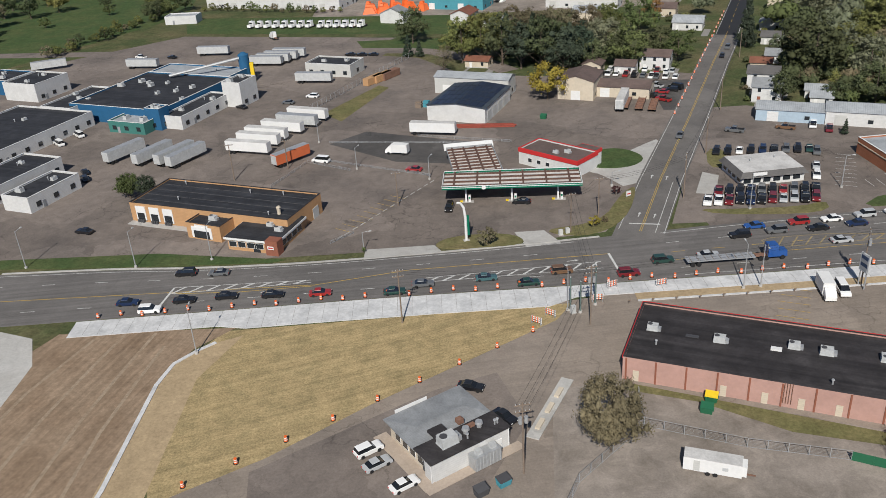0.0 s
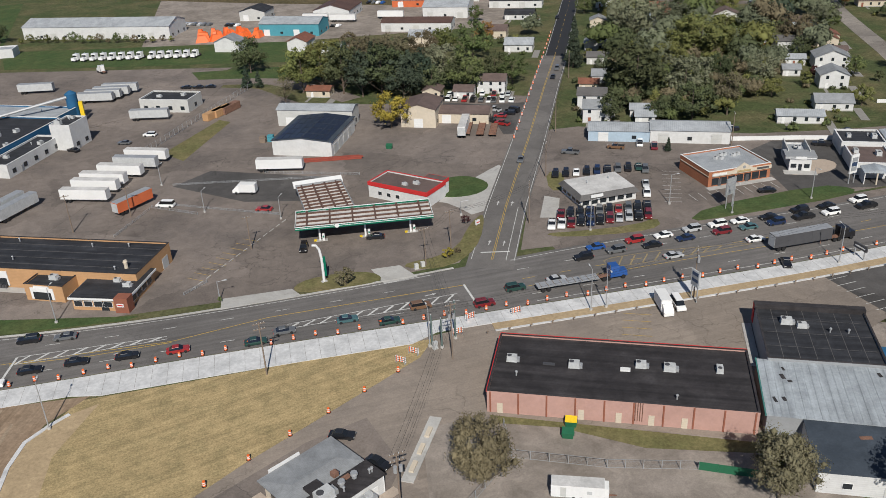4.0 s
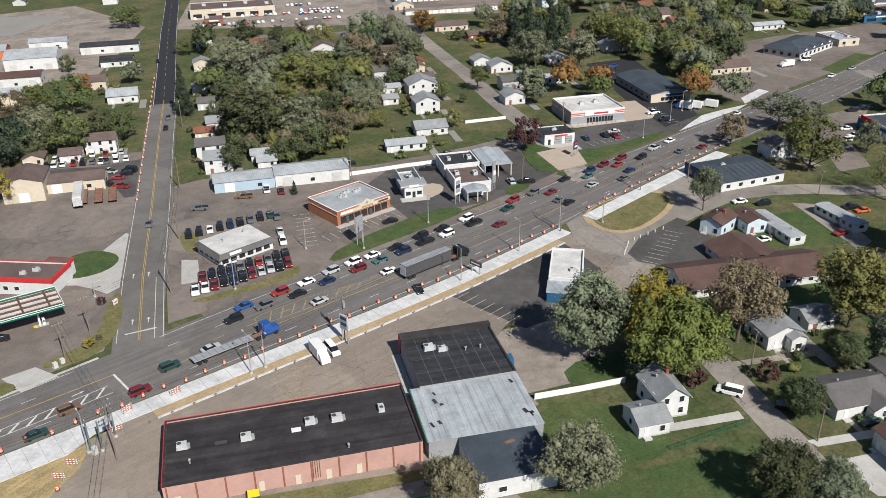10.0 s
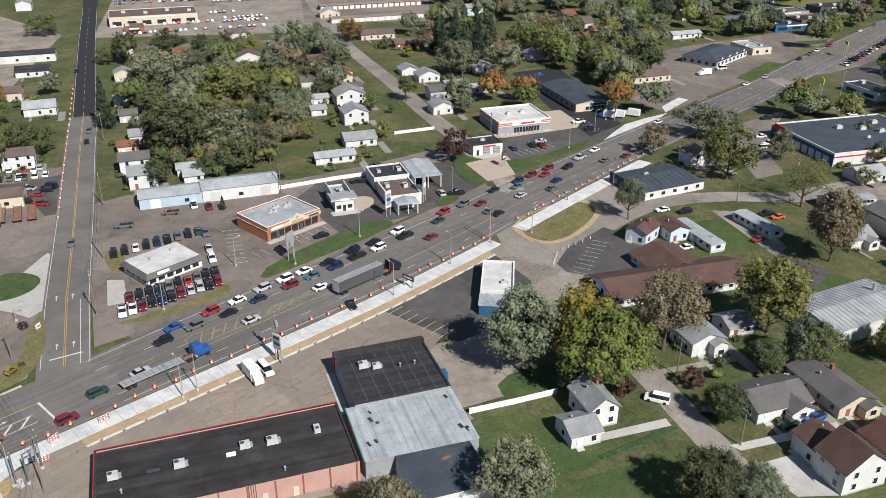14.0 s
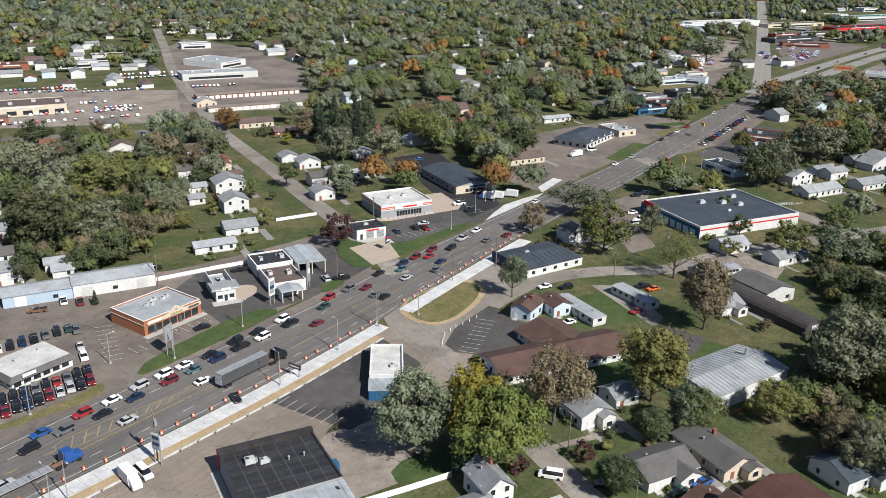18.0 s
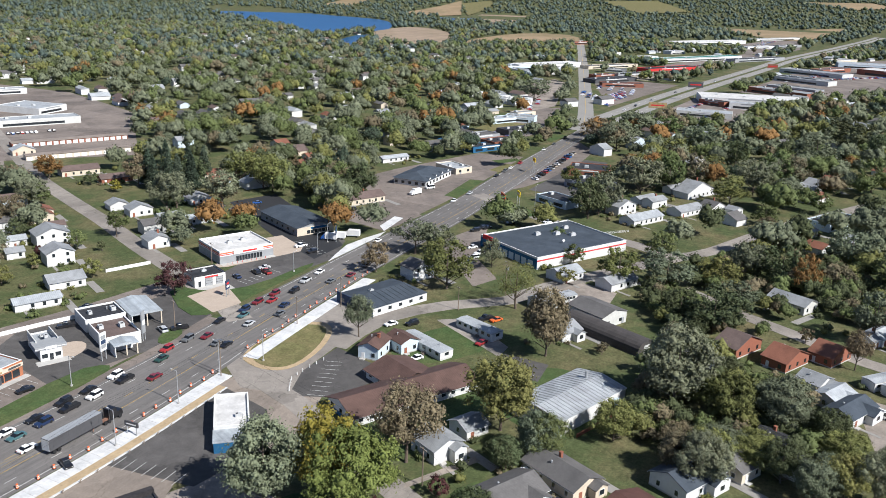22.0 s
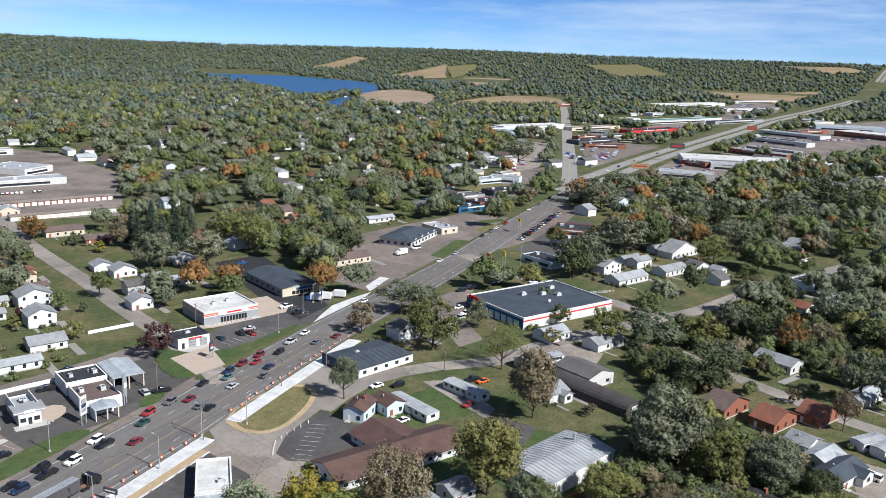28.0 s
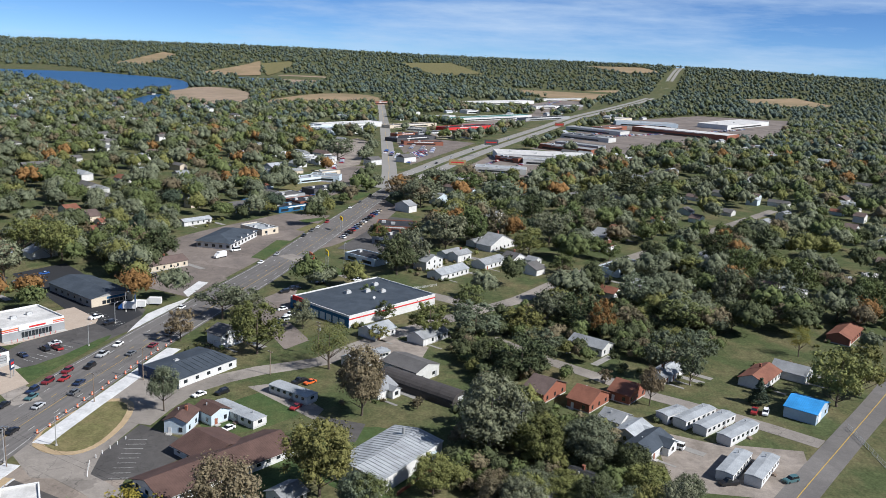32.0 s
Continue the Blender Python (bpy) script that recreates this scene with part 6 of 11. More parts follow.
flat_building(-123.8, 232.2, 27.1, 14.7, 5.0, 66.2, 'white', 'roof_dark')
flat_building(-93.2, 279.6, 6.0, 5.0, 7.5, -23.8, 'blue_wall', 'roof_dark')
flat_building(-143.5, 272.2, 49.0, 34.0, 5.0, 66.2, 'white', 'roof_dark')
flat_building(-102.0, 307.0, 40.0, 42.0, 6.0, -24.6, 'blue_wall', 'roof_dark', False, 9)
flat_building(-91.5, 334.0, 38.0, 13.0, 5.6, -24.6, 'blue_wall', 'roof_pale', False, 0)
flat_building(-128.0, 306.0, 14.0, 26.0, 5.4, -23.8, 'white', 'roof_dark', False, 3)
flat_building(-82.4, 290.1, 28.3, 8.3, 4.5, 66.2, 'white', 'roof_dark')
flat_building(-69.4, 302.9, 10.5, 7.6, 9.0, 66.2, 'white', 'roof_dark')
flat_building(-155.4, 333.1, 17.3, 16.5, 7.0, 66.2, 'white', 'roof_dark')
flat_building(-173.2, 345.0, 14.7, 17.4, 6.0, 66.2, 'blue_wall', 'roof_dark')
flat_building(-101.0, 280.3, 15.1, 10.2, 4.0, -23.8, 'green_wall', 'roof_pale')
flat_building(-38.2, 337.0, 20.2, 11.6, 5.0, -23.8, 'pale', 'roof_dark')
gable_building(-82.0, 492.0, 84.0, 20.0, 6.5, -21.8, 'white', 'roof_pale')
flat_building(-129.0, 461.0, 17.0, 9.0, 4.2, -6.0, 'white', 'roof_pale', False, 0)
solar_shop(12.2, 276.4, 20.1, 25.7, 5.5, -23.8)
gable_building(15.3, 297.2, 27.8, 7.9, 6.0, -23.8, 'pale', 'roof_pale')
gable_building(51.1, 286.1, 12.3, 14.0, 6.5, -23.8, 'cream', 'roof_brown', True)
gable_building(65.1, 283.5, 19.8, 10.0, 3.6, -23.8, 'cream', 'roof_brown')
house(84.3, 313.4, 10.8, 8.0, 5.2, -23.8, 'white', 'roof_brown')
house(61.1, 315.2, 7.0, 7.0, 3.0, -23.8, 'cream', 'roof_brown', True)
house(72.5, 310.7, 7.4, 7.0, 3.0, -23.8, 'white', 'roof_brown')
house(19.1, 332.6, 9.6, 5.0, 2.8, -23.8, 'cream', 'roof_red')
gable_building(16.9, 454.6, 32.2, 16.0, 6.0, -23.8, 'teal', 'roof_pale')
gable_building(-1.1, 500.9, 15.0, 14.0, 5.0, -23.8, 'pale', 'roof_dark', True)
gable_building(43.7, 489.8, 20.7, 25.0, 5.0, -23.8, 'white', 'roof_maroon', True)
gable_building(78.9, 435.1, 36.3, 12.0, 4.5, -23.8, 'white', 'roof_maroon')
gable_building(101.6, 464.6, 24.6, 20.0, 6.0, -23.8, 'white', 'roof_pale')
gable_building(87.9, 500.9, 20.1, 14.0, 4.0, -23.8, 'orange_wall', 'roof_pale')
gable_building(119.5, 501.8, 19.3, 10.0, 4.0, -23.8, 'white', 'roof_pale')
gable_building(142.1, 470.3, 29.4, 10.0, 4.0, -23.8, 'white', 'roof_dark')
house(134.3, 438.3, 15.2, 9.0, 3.0, -23.8, 'white', 'roof_dark')
house(111.9, 402.2, 9.2, 9.0, 4.0, -23.8, 'cream', 'roof_brown')
house(113.8, 373.0, 12.6, 10.0, 3.5, -23.8, 'white', 'roof_pale')
station_store(33.4, 220.9, 19.7, 9.6, 4.6, -44.1)
car_office(84.4, 204.7, 18.1, 14.0, 3.6, 4.6)
brick_shop(124.3, 208.2, 19.7, 15.4, 4.6, 3.4)
gable_building(108.6, 247.4, 19.4, 9.0, 3.6, -23.8, 'blue_pale', 'roof_pale')
gable_building(128.9, 238.8, 24.4, 10.0, 4.2, -23.8, 'white', 'roof_pale')
coffee_stand(148.1, 209.3, 6.0, 14.0, 4.6, -23.8)
flat_building(171.6, 213.2, 12.4, 11.6, 4.2, -24.0, 'white', 'roof_dark')
flat_building(165.4, 200.0, 11.0, 15.0, 3.8, -24.0, 'white', 'roof_brown')
carport(181.2, 206.4, 9.4, 16.2, 4.4, -25.0)
carport(159.6, 189.6, 6.6, 5.2, 3.6, -24.0)
garage_shop(218.8, 213.4, 11.8, 10.0, 4.0, -23.8)
conv_store(250.7, 226.4, 22.8, 20.1, 5.2, -23.8)
club_building(298.4, 232.2, 18.5, 33.7, 4.8, -23.8)
house(348.4, 232.0, 26.2, 10.0, 3.2, -23.8, 'cream', 'roof_brown')
hip_building(414.0, 231.1, 21.4, 37.7, 4.5, -85.2, 'white', 'roof_blue')
flat_building(446.0, 227.9, 12.3, 19.4, 3.6, -23.8, 'cream', 'roof_pale')
blue_shop(237.2, 148.2, 25.3, 19.2, 4.0, -17.6)
auto_store(330.5, 120.3, 50.2, 36.7, 5.0, -27.1)
brown_hall(178.5, 104.8, 13.3, 39.3, 3.6, -116.3)
brown_wing(187.4, 111.5, 13.0, 14.5, 3.4, -112.7)
house(198.1, 127.0, 4.8, 9.0, 4.0, -82.0, 'pale_blue', 'roof_maroon', True)
metal_barn(196.8, 64.6, 28.6, 16.0, 5.5, -17.2)
trailer_home(209.6, 115.3, 18.7, 6.5, 3.0, -111.9)
trailer_home(229.9, 107.2, 16.1, 5.1, 3.0, -108.9)
house(119.1, 84.3, 6.4, 9.0, 4.7, -23.8, 'white', 'roof_grey', True)
house(111.4, 82.0, 5.6, 7.0, 3.0, -23.8, 'white', 'roof_grey')
house(158.5, 84.2, 8.7, 9.0, 3.8, -23.8, 'white', 'roof_grey', True)
house(149.0, 61.1, 13.2, 10.0, 3.0, -23.8, 'white', 'roof_darkgrey')
house(162.5, 54.1, 9.4, 16.0, 3.0, -23.8, 'cream', 'roof_darkgrey', True)
house(139.0, 39.7, 7.6, 10.0, 5.2, -113.8, 'white', 'roof_maroon')
house(141.5, 46.5, 4.7, 8.0, 4.0, -113.8, 'white', 'roof_maroon')
gable_building(151.5, 31.2, 18.2, 14.9, 4.0, -113.8, 'cream', 'roof_russet')
arch_barn(248.8, 70.4, 31.0, 8.7, 4.5, -112.1)
gable_building(262.8, 78.7, 15.6, 12.3, 4.0, -113.8, 'pale', 'roof_darkgrey')
trailer_home(271.8, 94.5, 9.8, 8.0, 3.0, -33.8)
house(299.1, 82.8, 14.8, 8.0, 3.0, -23.8, 'white', 'roof_grey')
house(312.2, 21.7, 14.3, 9.0, 3.2, -113.8, 'pale', 'roof_grey')
house(261.2, 32.1, 8.0, 14.0, 3.4, -113.8, 'brick', 'roof_brown')
house(258.5, 17.6, 8.0, 13.0, 3.2, -113.8, 'brick', 'roof_red')
house(269.6, 5.9, 7.6, 12.0, 3.2, -113.8, 'brick', 'roof_red')
house(108.8, 267.1, 9.1, 9.0, 5.2, -23.8, 'white', 'roof_grey')
house(112.7, 281.4, 10.0, 8.0, 5.4, -23.8, 'white', 'roof_darkgrey')
house(130.1, 311.0, 10.5, 8.0, 3.0, -23.8, 'white', 'roof_grey')
house(145.8, 361.6, 9.4, 8.0, 3.4, -23.8, 'pale', 'roof_grey', True)
house(162.6, 400.1, 7.7, 7.0, 4.5, -23.8, 'cream', 'roof_grey', True)
house(185.0, 447.3, 8.6, 7.0, 5.0, -23.8, 'white', 'roof_darkgrey', True)
house(124.6, 266.8, 5.5, 6.0, 2.8, -23.8, 'white', 'roof_pale')
house(123.4, 259.7, 2.8, 5.0, 2.6, -23.8, 'white', 'roof_pale')
house(119.8, 302.6, 7.3, 6.0, 3.0, -23.8, 'cream', 'roof_red')
house(136.9, 338.8, 7.1, 7.0, 3.2, -23.8, 'pale', 'roof_darkgrey')
house(170.4, 242.1, 14.5, 6.0, 2.8, -23.8, 'white', 'roof_pale')
house(189.0, 251.4, 12.2, 9.0, 3.0, -23.8, 'white', 'roof_grey')
house(204.8, 274.4, 10.1, 9.0, 5.0, -23.8, 'white', 'roof_grey', True)
house(209.8, 306.4, 8.0, 6.0, 2.8, -23.8, 'white', 'roof_pale')
house(199.7, 293.0, 4.8, 5.0, 2.8, -23.8, 'white', 'roof_grey')
house(237.4, 325.5, 8.1, 8.0, 4.4, -23.8, 'cream', 'roof_red', True)
house(232.7, 310.6, 5.2, 5.0, 3.0, -23.8, 'white', 'roof_brown')
house(271.0, 302.3, 10.6, 8.0, 3.4, -23.8, 'white', 'roof_grey', True)
house(253.8, 275.8, 9.8, 8.0, 4.5, -23.8, 'pale', 'roof_darkgrey')
house(240.3, 259.8, 9.1, 8.0, 3.6, -23.8, 'white', 'roof_grey', True)
house(275.1, 271.3, 14.4, 6.0, 2.8, -23.8, 'white', 'roof_pale')
house(269.8, 283.1, 9.0, 7.0, 2.8, -23.8, 'white', 'roof_grey')
house(312.0, 391.3, 19.9, 9.0, 3.2, -23.8, 'cream', 'roof_brown')
house(346.5, 328.3, 11.6, 8.0, 3.2, -23.8, 'cream', 'roof_red')
house(302.9, 296.1, 10.6, 8.0, 3.0, -23.8, 'white', 'roof_grey', True)
house(420.0, 313.6, 8.7, 8.0, 3.0, -23.8, 'cream', 'roof_red')
house(447.8, 271.3, 19.4, 6.0, 2.8, -23.8, 'white', 'roof_pale')
far_building(238.3, 521.6, 52.2, 25.0, 6.0, -23.8, 'cream', 'roof_brown')
far_building(215.0, 499.1, 11.2, 12.0, 4.0, -23.8, 'brick', 'roof_darkgrey')
storage_shed(346.5, 432.6, 60.8, 7.0, 3.0, -23.8, 'cream', 'roof_tan')
storage_shed(371.3, 470.2, 71.2, 8.0, 3.0, -23.8, 'brick', 'roof_tan', 18)
far_building(404.6, 546.4, 57.1, 18.0, 5.0, -23.8, 'pale', 'roof_pale')
far_building(442.0, 600.0, 30.8, 40.0, 5.0, 11.4, 'white', 'roof_pale')
far_building(493.9, 698.9, 27.2, 14.0, 5.0, -23.8, 'white', 'roof_pale')
house(328.9, 460.3, 12.8, 8.0, 3.2, -23.8, 'cream', 'roof_pale', True)
house(311.0, 362.2, 16.4, 8.0, 2.8, -23.8, 'brick', 'roof_brown')
house(272.5, 317.9, 8.8, 8.0, 2.8, -23.8, 'white', 'roof_grey', True)
house(401.0, 304.8, 8.2, 8.0, 3.0, -23.8, 'cream', 'roof_red')
house(243.7, 333.6, 8.3, 8.0, 3.6, -23.8, 'cream', 'roof_red', True)
house(219.6, 297.2, 12.9, 10.0, 5.0, -23.8, 'white', 'roof_grey', True)
house(406.9, 113.6, 13.2, 9.0, 4.8, -23.8, 'white', 'roof_grey', True)
house(396.1, 99.9, 21.9, 9.0, 3.0, -23.8, 'white', 'roof_pale')
house(430.6, 102.6, 11.9, 7.0, 4.0, -23.8, 'white', 'roof_grey')
house(425.1, 85.4, 18.5, 9.0, 3.0, -23.8, 'white', 'roof_grey')
house(436.8, 74.5, 14.5, 8.0, 3.0, -23.8, 'white', 'roof_darkgrey', True)
house(468.5, 90.6, 23.4, 10.0, 3.6, -23.8, 'white', 'roof_grey', True)
house(549.2, 107.9, 15.6, 9.0, 4.0, -23.8, 'white', 'roof_grey', True)
house(541.1, 95.8, 15.5, 8.0, 3.0, -23.8, 'white', 'roof_grey')
house(439.3, 64.0, 6.8, 5.0, 2.8, -23.8, 'white', 'roof_grey', True)
house(508.9, 43.3, 18.7, 9.0, 3.6, -23.8, 'white', 'roof_grey')
house(520.4, 32.9, 19.8, 9.0, 3.6, -23.8, 'white', 'roof_grey', True)
house(538.3, 25.5, 14.2, 9.0, 4.0, -23.8, 'cream', 'roof_red', True)
house(470.4, 102.4, 11.3, 6.0, 3.0, -23.8, 'white', 'roof_grey')
house(812.7, 56.6, 23.3, 9.0, 4.0, -23.8, 'white', 'roof_pale')
house(657.5, 100.1, 16.8, 9.0, 3.5, -23.8, 'white', 'roof_grey', True)
house(588.9, 60.4, 16.0, 9.0, 3.5, -23.8, 'white', 'roof_grey', True)
far_building(406.0, 146.0, 21.1, 12.0, 4.0, -113.8, 'pale_blue', 'roof_dark')
far_building(451.2, 144.2, 22.8, 18.0, 4.5, -113.8, 'grey_wall', 'roof_dark')
far_building(488.3, 156.9, 24.0, 20.0, 4.5, -75.5, 'brick', 'roof_dark')
far_building(544.0, 258.5, 27.5, 14.0, 6.0, -23.8, 'grey_wall', 'roof_darkgrey')
far_building(519.4, 241.7, 31.4, 12.0, 4.0, -23.8, 'blue_wall', 'roof_dark')
far_building(539.0, 238.9, 25.9, 16.0, 5.0, -23.8, 'brick', 'roof_dark')
far_building(523.3, 267.3, 18.9, 14.0, 4.0, -23.8, 'blue_wall', 'roof_blue')
far_building(598.3, 248.9, 37.5, 14.0, 4.5, -23.8, 'dark_wall', 'roof_dark')
far_building(646.9, 280.1, 47.2, 14.0, 4.0, -23.8, 'pale_blue', 'roof_pale')
far_building(761.4, 344.7, 26.4, 14.0, 5.0, -23.8, 'white', 'roof_pale')
far_building(761.3, 320.7, 27.5, 12.0, 5.0, -23.8, 'white', 'roof_white')
far_building(795.2, 400.2, 37.0, 16.0, 5.0, -23.8, 'white', 'roof_white')
far_building(1060.7, 455.4, 89.9, 20.0, 6.0, -23.8, 'pale_blue', 'roof_grey')
far_building(1123.4, 434.8, 119.7, 22.0, 7.0, -23.8, 'white', 'roof_white')
far_building(1442.0, 302.6, 245.8, 22.0, 6.0, -23.8, 'white', 'green_wall')
far_building(1213.6, 287.6, 107.5, 22.0, 6.0, -23.8, 'red_trim', 'roof_dark')
far_building(1932.1, 384.1, 267.3, 30.0, 7.0, -23.8, 'white', 'roof_white')
far_building(921.7, 129.7, 105.5, 45.0, 7.0, -72.1, 'white', 'roof_white')
far_building(875.9, 121.8, 44.0, 14.0, 6.0, -78.7, 'white', 'roof_pale')
far_building(794.1, 151.4, 48.8, 22.0, 5.0, -81.4, 'pale', 'roof_pale')
far_building(723.0, 144.4, 34.0, 16.0, 4.0, -85.1, 'white', 'roof_pale')
far_building(880.3, 158.9, 29.2, 12.0, 5.0, -113.8, 'brick', 'roof_dark')
far_building(1030.7, 113.7, 73.2, 25.0, 6.0, -113.8, 'brick', 'roof_grey')
far_building(1198.3, 107.7, 76.1, 22.0, 6.0, -113.8, 'pale', 'roof_grey')
far_building(1018.8, 309.6, 74.9, 20.0, 4.5, -23.8, 'dark_wall', 'roof_dark')
far_building(1201.1, 367.4, 104.8, 16.0, 4.5, -23.8, 'cream', 'roof_darkgrey')
far_building(1102.4, 307.3, 70.3, 16.0, 4.5, -23.8, 'grey_wall', 'roof_dark')
far_building(1536.1, 217.8, 147.9, 18.0, 5.0, -23.8, 'grey_wall', 'roof_dark')
far_building(2298.6, 283.1, 214.6, 20.0, 5.0, -23.8, 'pale', 'roof_grey')
far_building(1396.8, -24.7, 155.7, 50.0, 8.0, -113.8, 'brick', 'roof_white')
far_building(1695.6, -119.0, 220.6, 55.0, 8.0, -23.8, 'white', 'roof_white')
far_building(1543.5, 40.3, 106.6, 40.0, 7.0, -79.3, 'pale_blue', 'roof_pale')
far_building(1074.0, 105.3, 60.9, 20.0, 6.0, -113.8, 'grey_wall', 'roof_grey')
far_building(1333.1, 106.2, 94.2, 30.0, 6.0, -113.8, 'pale', 'roof_grey')
far_building(1035.2, 132.8, 34.8, 15.0, 5.0, -113.8, 'brick', 'roof_dark')
trailer_home(256.6, -8.6, 10.0, 4.6, 3.2, -38.3)
trailer_home(257.5, -15.4, 17.0, 4.6, 3.2, -32.9)
trailer_home(254.8, -21.2, 17.0, 4.6, 3.2, -32.2)
trailer_home(250.2, -27.8, 17.0, 4.6, 3.2, -31.9)
trailer_home(226.8, -25.2, 17.0, 4.6, 3.2, -20.9)
trailer_home(227.1, -32.5, 17.0, 4.6, 3.2, -21.0)
gable_building(276.5, -50.5, 14.0, 10.0, 3.6, -23.8, 'blue_pale', 'roof_bright_blue', True)
house(301.7, -38.6, 17.3, 9.0, 3.0, -23.8, 'white', 'roof_red')
house(312.1, -50.4, 9.8, 12.0, 3.0, -23.8, 'pale', 'roof_grey', True)
house(413.5, -14.0, 10.0, 7.0, 2.8, -23.8, 'pale', 'roof_grey', True)
house(369.0, -78.2, 21.0, 9.0, 3.0, -23.8, 'brick', 'roof_red')
house(295.8, -7.4, 11.2, 7.0, 2.6, -23.8, 'white', 'roof_pale')
house(291.1, -5.2, 9.8, 6.0, 2.6, -23.8, 'white', 'roof_grey')
house(245.6, 8.2, 8.4, 7.0, 3.0, -23.8, 'white', 'roof_grey', True)
house(238.4, 2.6, 10.3, 7.0, 3.0, -23.8, 'white', 'roof_pale')
house(231.5, -2.0, 13.5, 8.0, 3.0, -23.8, 'white', 'roof_blue')
house(202.2, 13.4, 7.6, 8.0, 3.4, -23.8, 'white', 'roof_dark', True)
house(240.8, 41.7, 10.2, 9.0, 3.2, -23.8, 'white', 'roof_darkgrey')
house(412.8, 29.9, 18.6, 8.0, 3.0, -23.8, 'grey_wall', 'roof_grey')
house(434.8, 109.1, 13.8, 7.0, 3.0, -23.8, 'white', 'roof_grey')
far_building(444.8, 18.2, 27.7, 12.0, 4.2, -23.8, 'pale_blue', 'roof_dark')
far_building(493.2, -28.9, 28.5, 12.0, 4.0, -23.8, 'white', 'roof_pale')
far_building(504.4, -87.7, 18.0, 10.0, 3.0, -84.6, 'white', 'roof_white')
far_building(486.0, -117.7, 18.6, 10.0, 3.0, -82.5, 'white', 'roof_white')
house(187.1, 20.2, 7.9, 9.0, 3.2, -23.8, 'cream', 'roof_darkgrey')
house(194.8, 9.4, 7.3, 8.0, 3.2, -23.8, 'white', 'roof_dark', True)
house(176.0, 28.8, 14.4, 10.0, 3.4, -23.8, 'white', 'roof_blue')
house(238.5, 35.4, 8.2, 8.0, 3.0, -23.8, 'pale', 'roof_grey')
house(266.2, 150.9, 10.0, 8.0, 4.8, -23.8, 'white', 'roof_darkgrey', True)
house(206.2, 122.0, 5.9, 8.0, 3.6, -23.8, 'pale_blue', 'roof_maroon', True)
house(171.4, 82.1, 7.0, 7.0, 2.6, -23.8, 'white', 'roof_grey')
house(242.0, 83.5, 8.8, 9.0, 3.0, -23.8, 'white', 'roof_grey')
house(296.6, 102.5, 11.6, 9.0, 3.0, -23.8, 'white', 'roof_pale')
house(263.7, 98.4, 7.9, 8.0, 3.0, -23.8, 'white', 'roof_pale')
far_building(1020.4, 427.8, 44.2, 22.0, 6.0, -113.8, 'pale_blue', 'roof_grey')
far_building(1083.1, 409.5, 42.3, 26.0, 6.0, -62.3, 'white', 'roof_white')
far_building(776.0, 378.5, 20.3, 14.0, 5.0, -113.8, 'white', 'roof_pale')
far_building(747.4, 331.9, 12.7, 12.0, 5.0, -85.7, 'white', 'roof_pale')
far_building(747.6, 313.8, 21.5, 12.0, 5.0, -23.8, 'white', 'roof_pale')
far_building(653.1, 272.0, 24.8, 14.0, 5.0, -78.1, 'pale_blue', 'roof_grey')
far_building(682.7, 282.8, 21.6, 10.0, 4.0, -23.8, 'cream', 'roof_grey')
far_building(974.4, 282.3, 48.4, 14.0, 4.5, -58.4, 'brick', 'roof_dark')
far_building(1071.7, 283.4, 31.1, 14.0, 4.5, -68.0, 'cream', 'roof_brown')
far_building(1058.0, 331.1, 40.1, 12.0, 4.5, -23.8, 'brick', 'roof_dark')
far_building(1147.5, 341.9, 29.1, 14.0, 4.5, -72.9, 'grey_wall', 'roof_darkgrey')
far_building(1212.8, 113.7, 53.0, 22.0, 6.0, -113.8, 'grey_wall', 'roof_grey')
far_building(1401.1, 91.8, 81.1, 20.0, 6.0, -23.8, 'brick', 'roof_brown')
far_building(1608.3, 96.2, 99.3, 18.0, 6.0, -23.8, 'cream', 'roof_grey')
far_building(1168.6, 269.9, 71.3, 16.0, 5.0, -23.8, 'brick', 'roof_red')
far_building(1893.1, 267.4, 98.4, 16.0, 5.0, -23.8, 'white', 'roof_pale')
far_building(2002.9, 223.1, 90.9, 14.0, 5.0, -23.8, 'grey_wall', 'roof_dark')
far_building(1402.6, 371.3, 52.2, 14.0, 5.0, -23.8, 'pale', 'roof_grey')
far_building(1448.6, 440.2, 28.3, 14.0, 5.0, -113.8, 'white', 'roof_pale')
far_building(1572.3, 363.9, 38.6, 18.0, 6.0, -23.8, 'white', 'roof_grey')
far_building(1318.7, 626.5, 34.5, 14.0, 4.0, -78.1, 'white', 'roof_brown')
far_building(1461.2, 537.5, 42.1, 16.0, 5.0, -23.8, 'white', 'roof_white')
far_building(1666.8, 570.3, 70.9, 16.0, 5.0, -23.8, 'brick', 'roof_red')
far_building(268.1, 654.3, 14.8, 16.0, 5.0, -23.8, 'white', 'roof_pale')
far_building(313.0, 684.7, 24.3, 16.0, 5.0, -23.8, 'brick', 'roof_maroon')
far_building(356.4, 663.9, 29.9, 14.0, 5.0, -23.8, 'white', 'roof_pale')
far_building(313.5, 730.4, 20.9, 14.0, 5.0, -23.8, 'white', 'roof_maroon')
far_building(395.5, 683.5, 27.4, 14.0, 5.0, -23.8, 'pale', 'roof_maroon')


# ---- vehicles: built once facing +y, then copied ----
def wheel(th, x, y, r=0.33, w=0.22):
    o = part("wheel", M().tube((x - w / 2, y, r), (x + w / 2, y, r), r, n=12), "rubber", th)
    return o


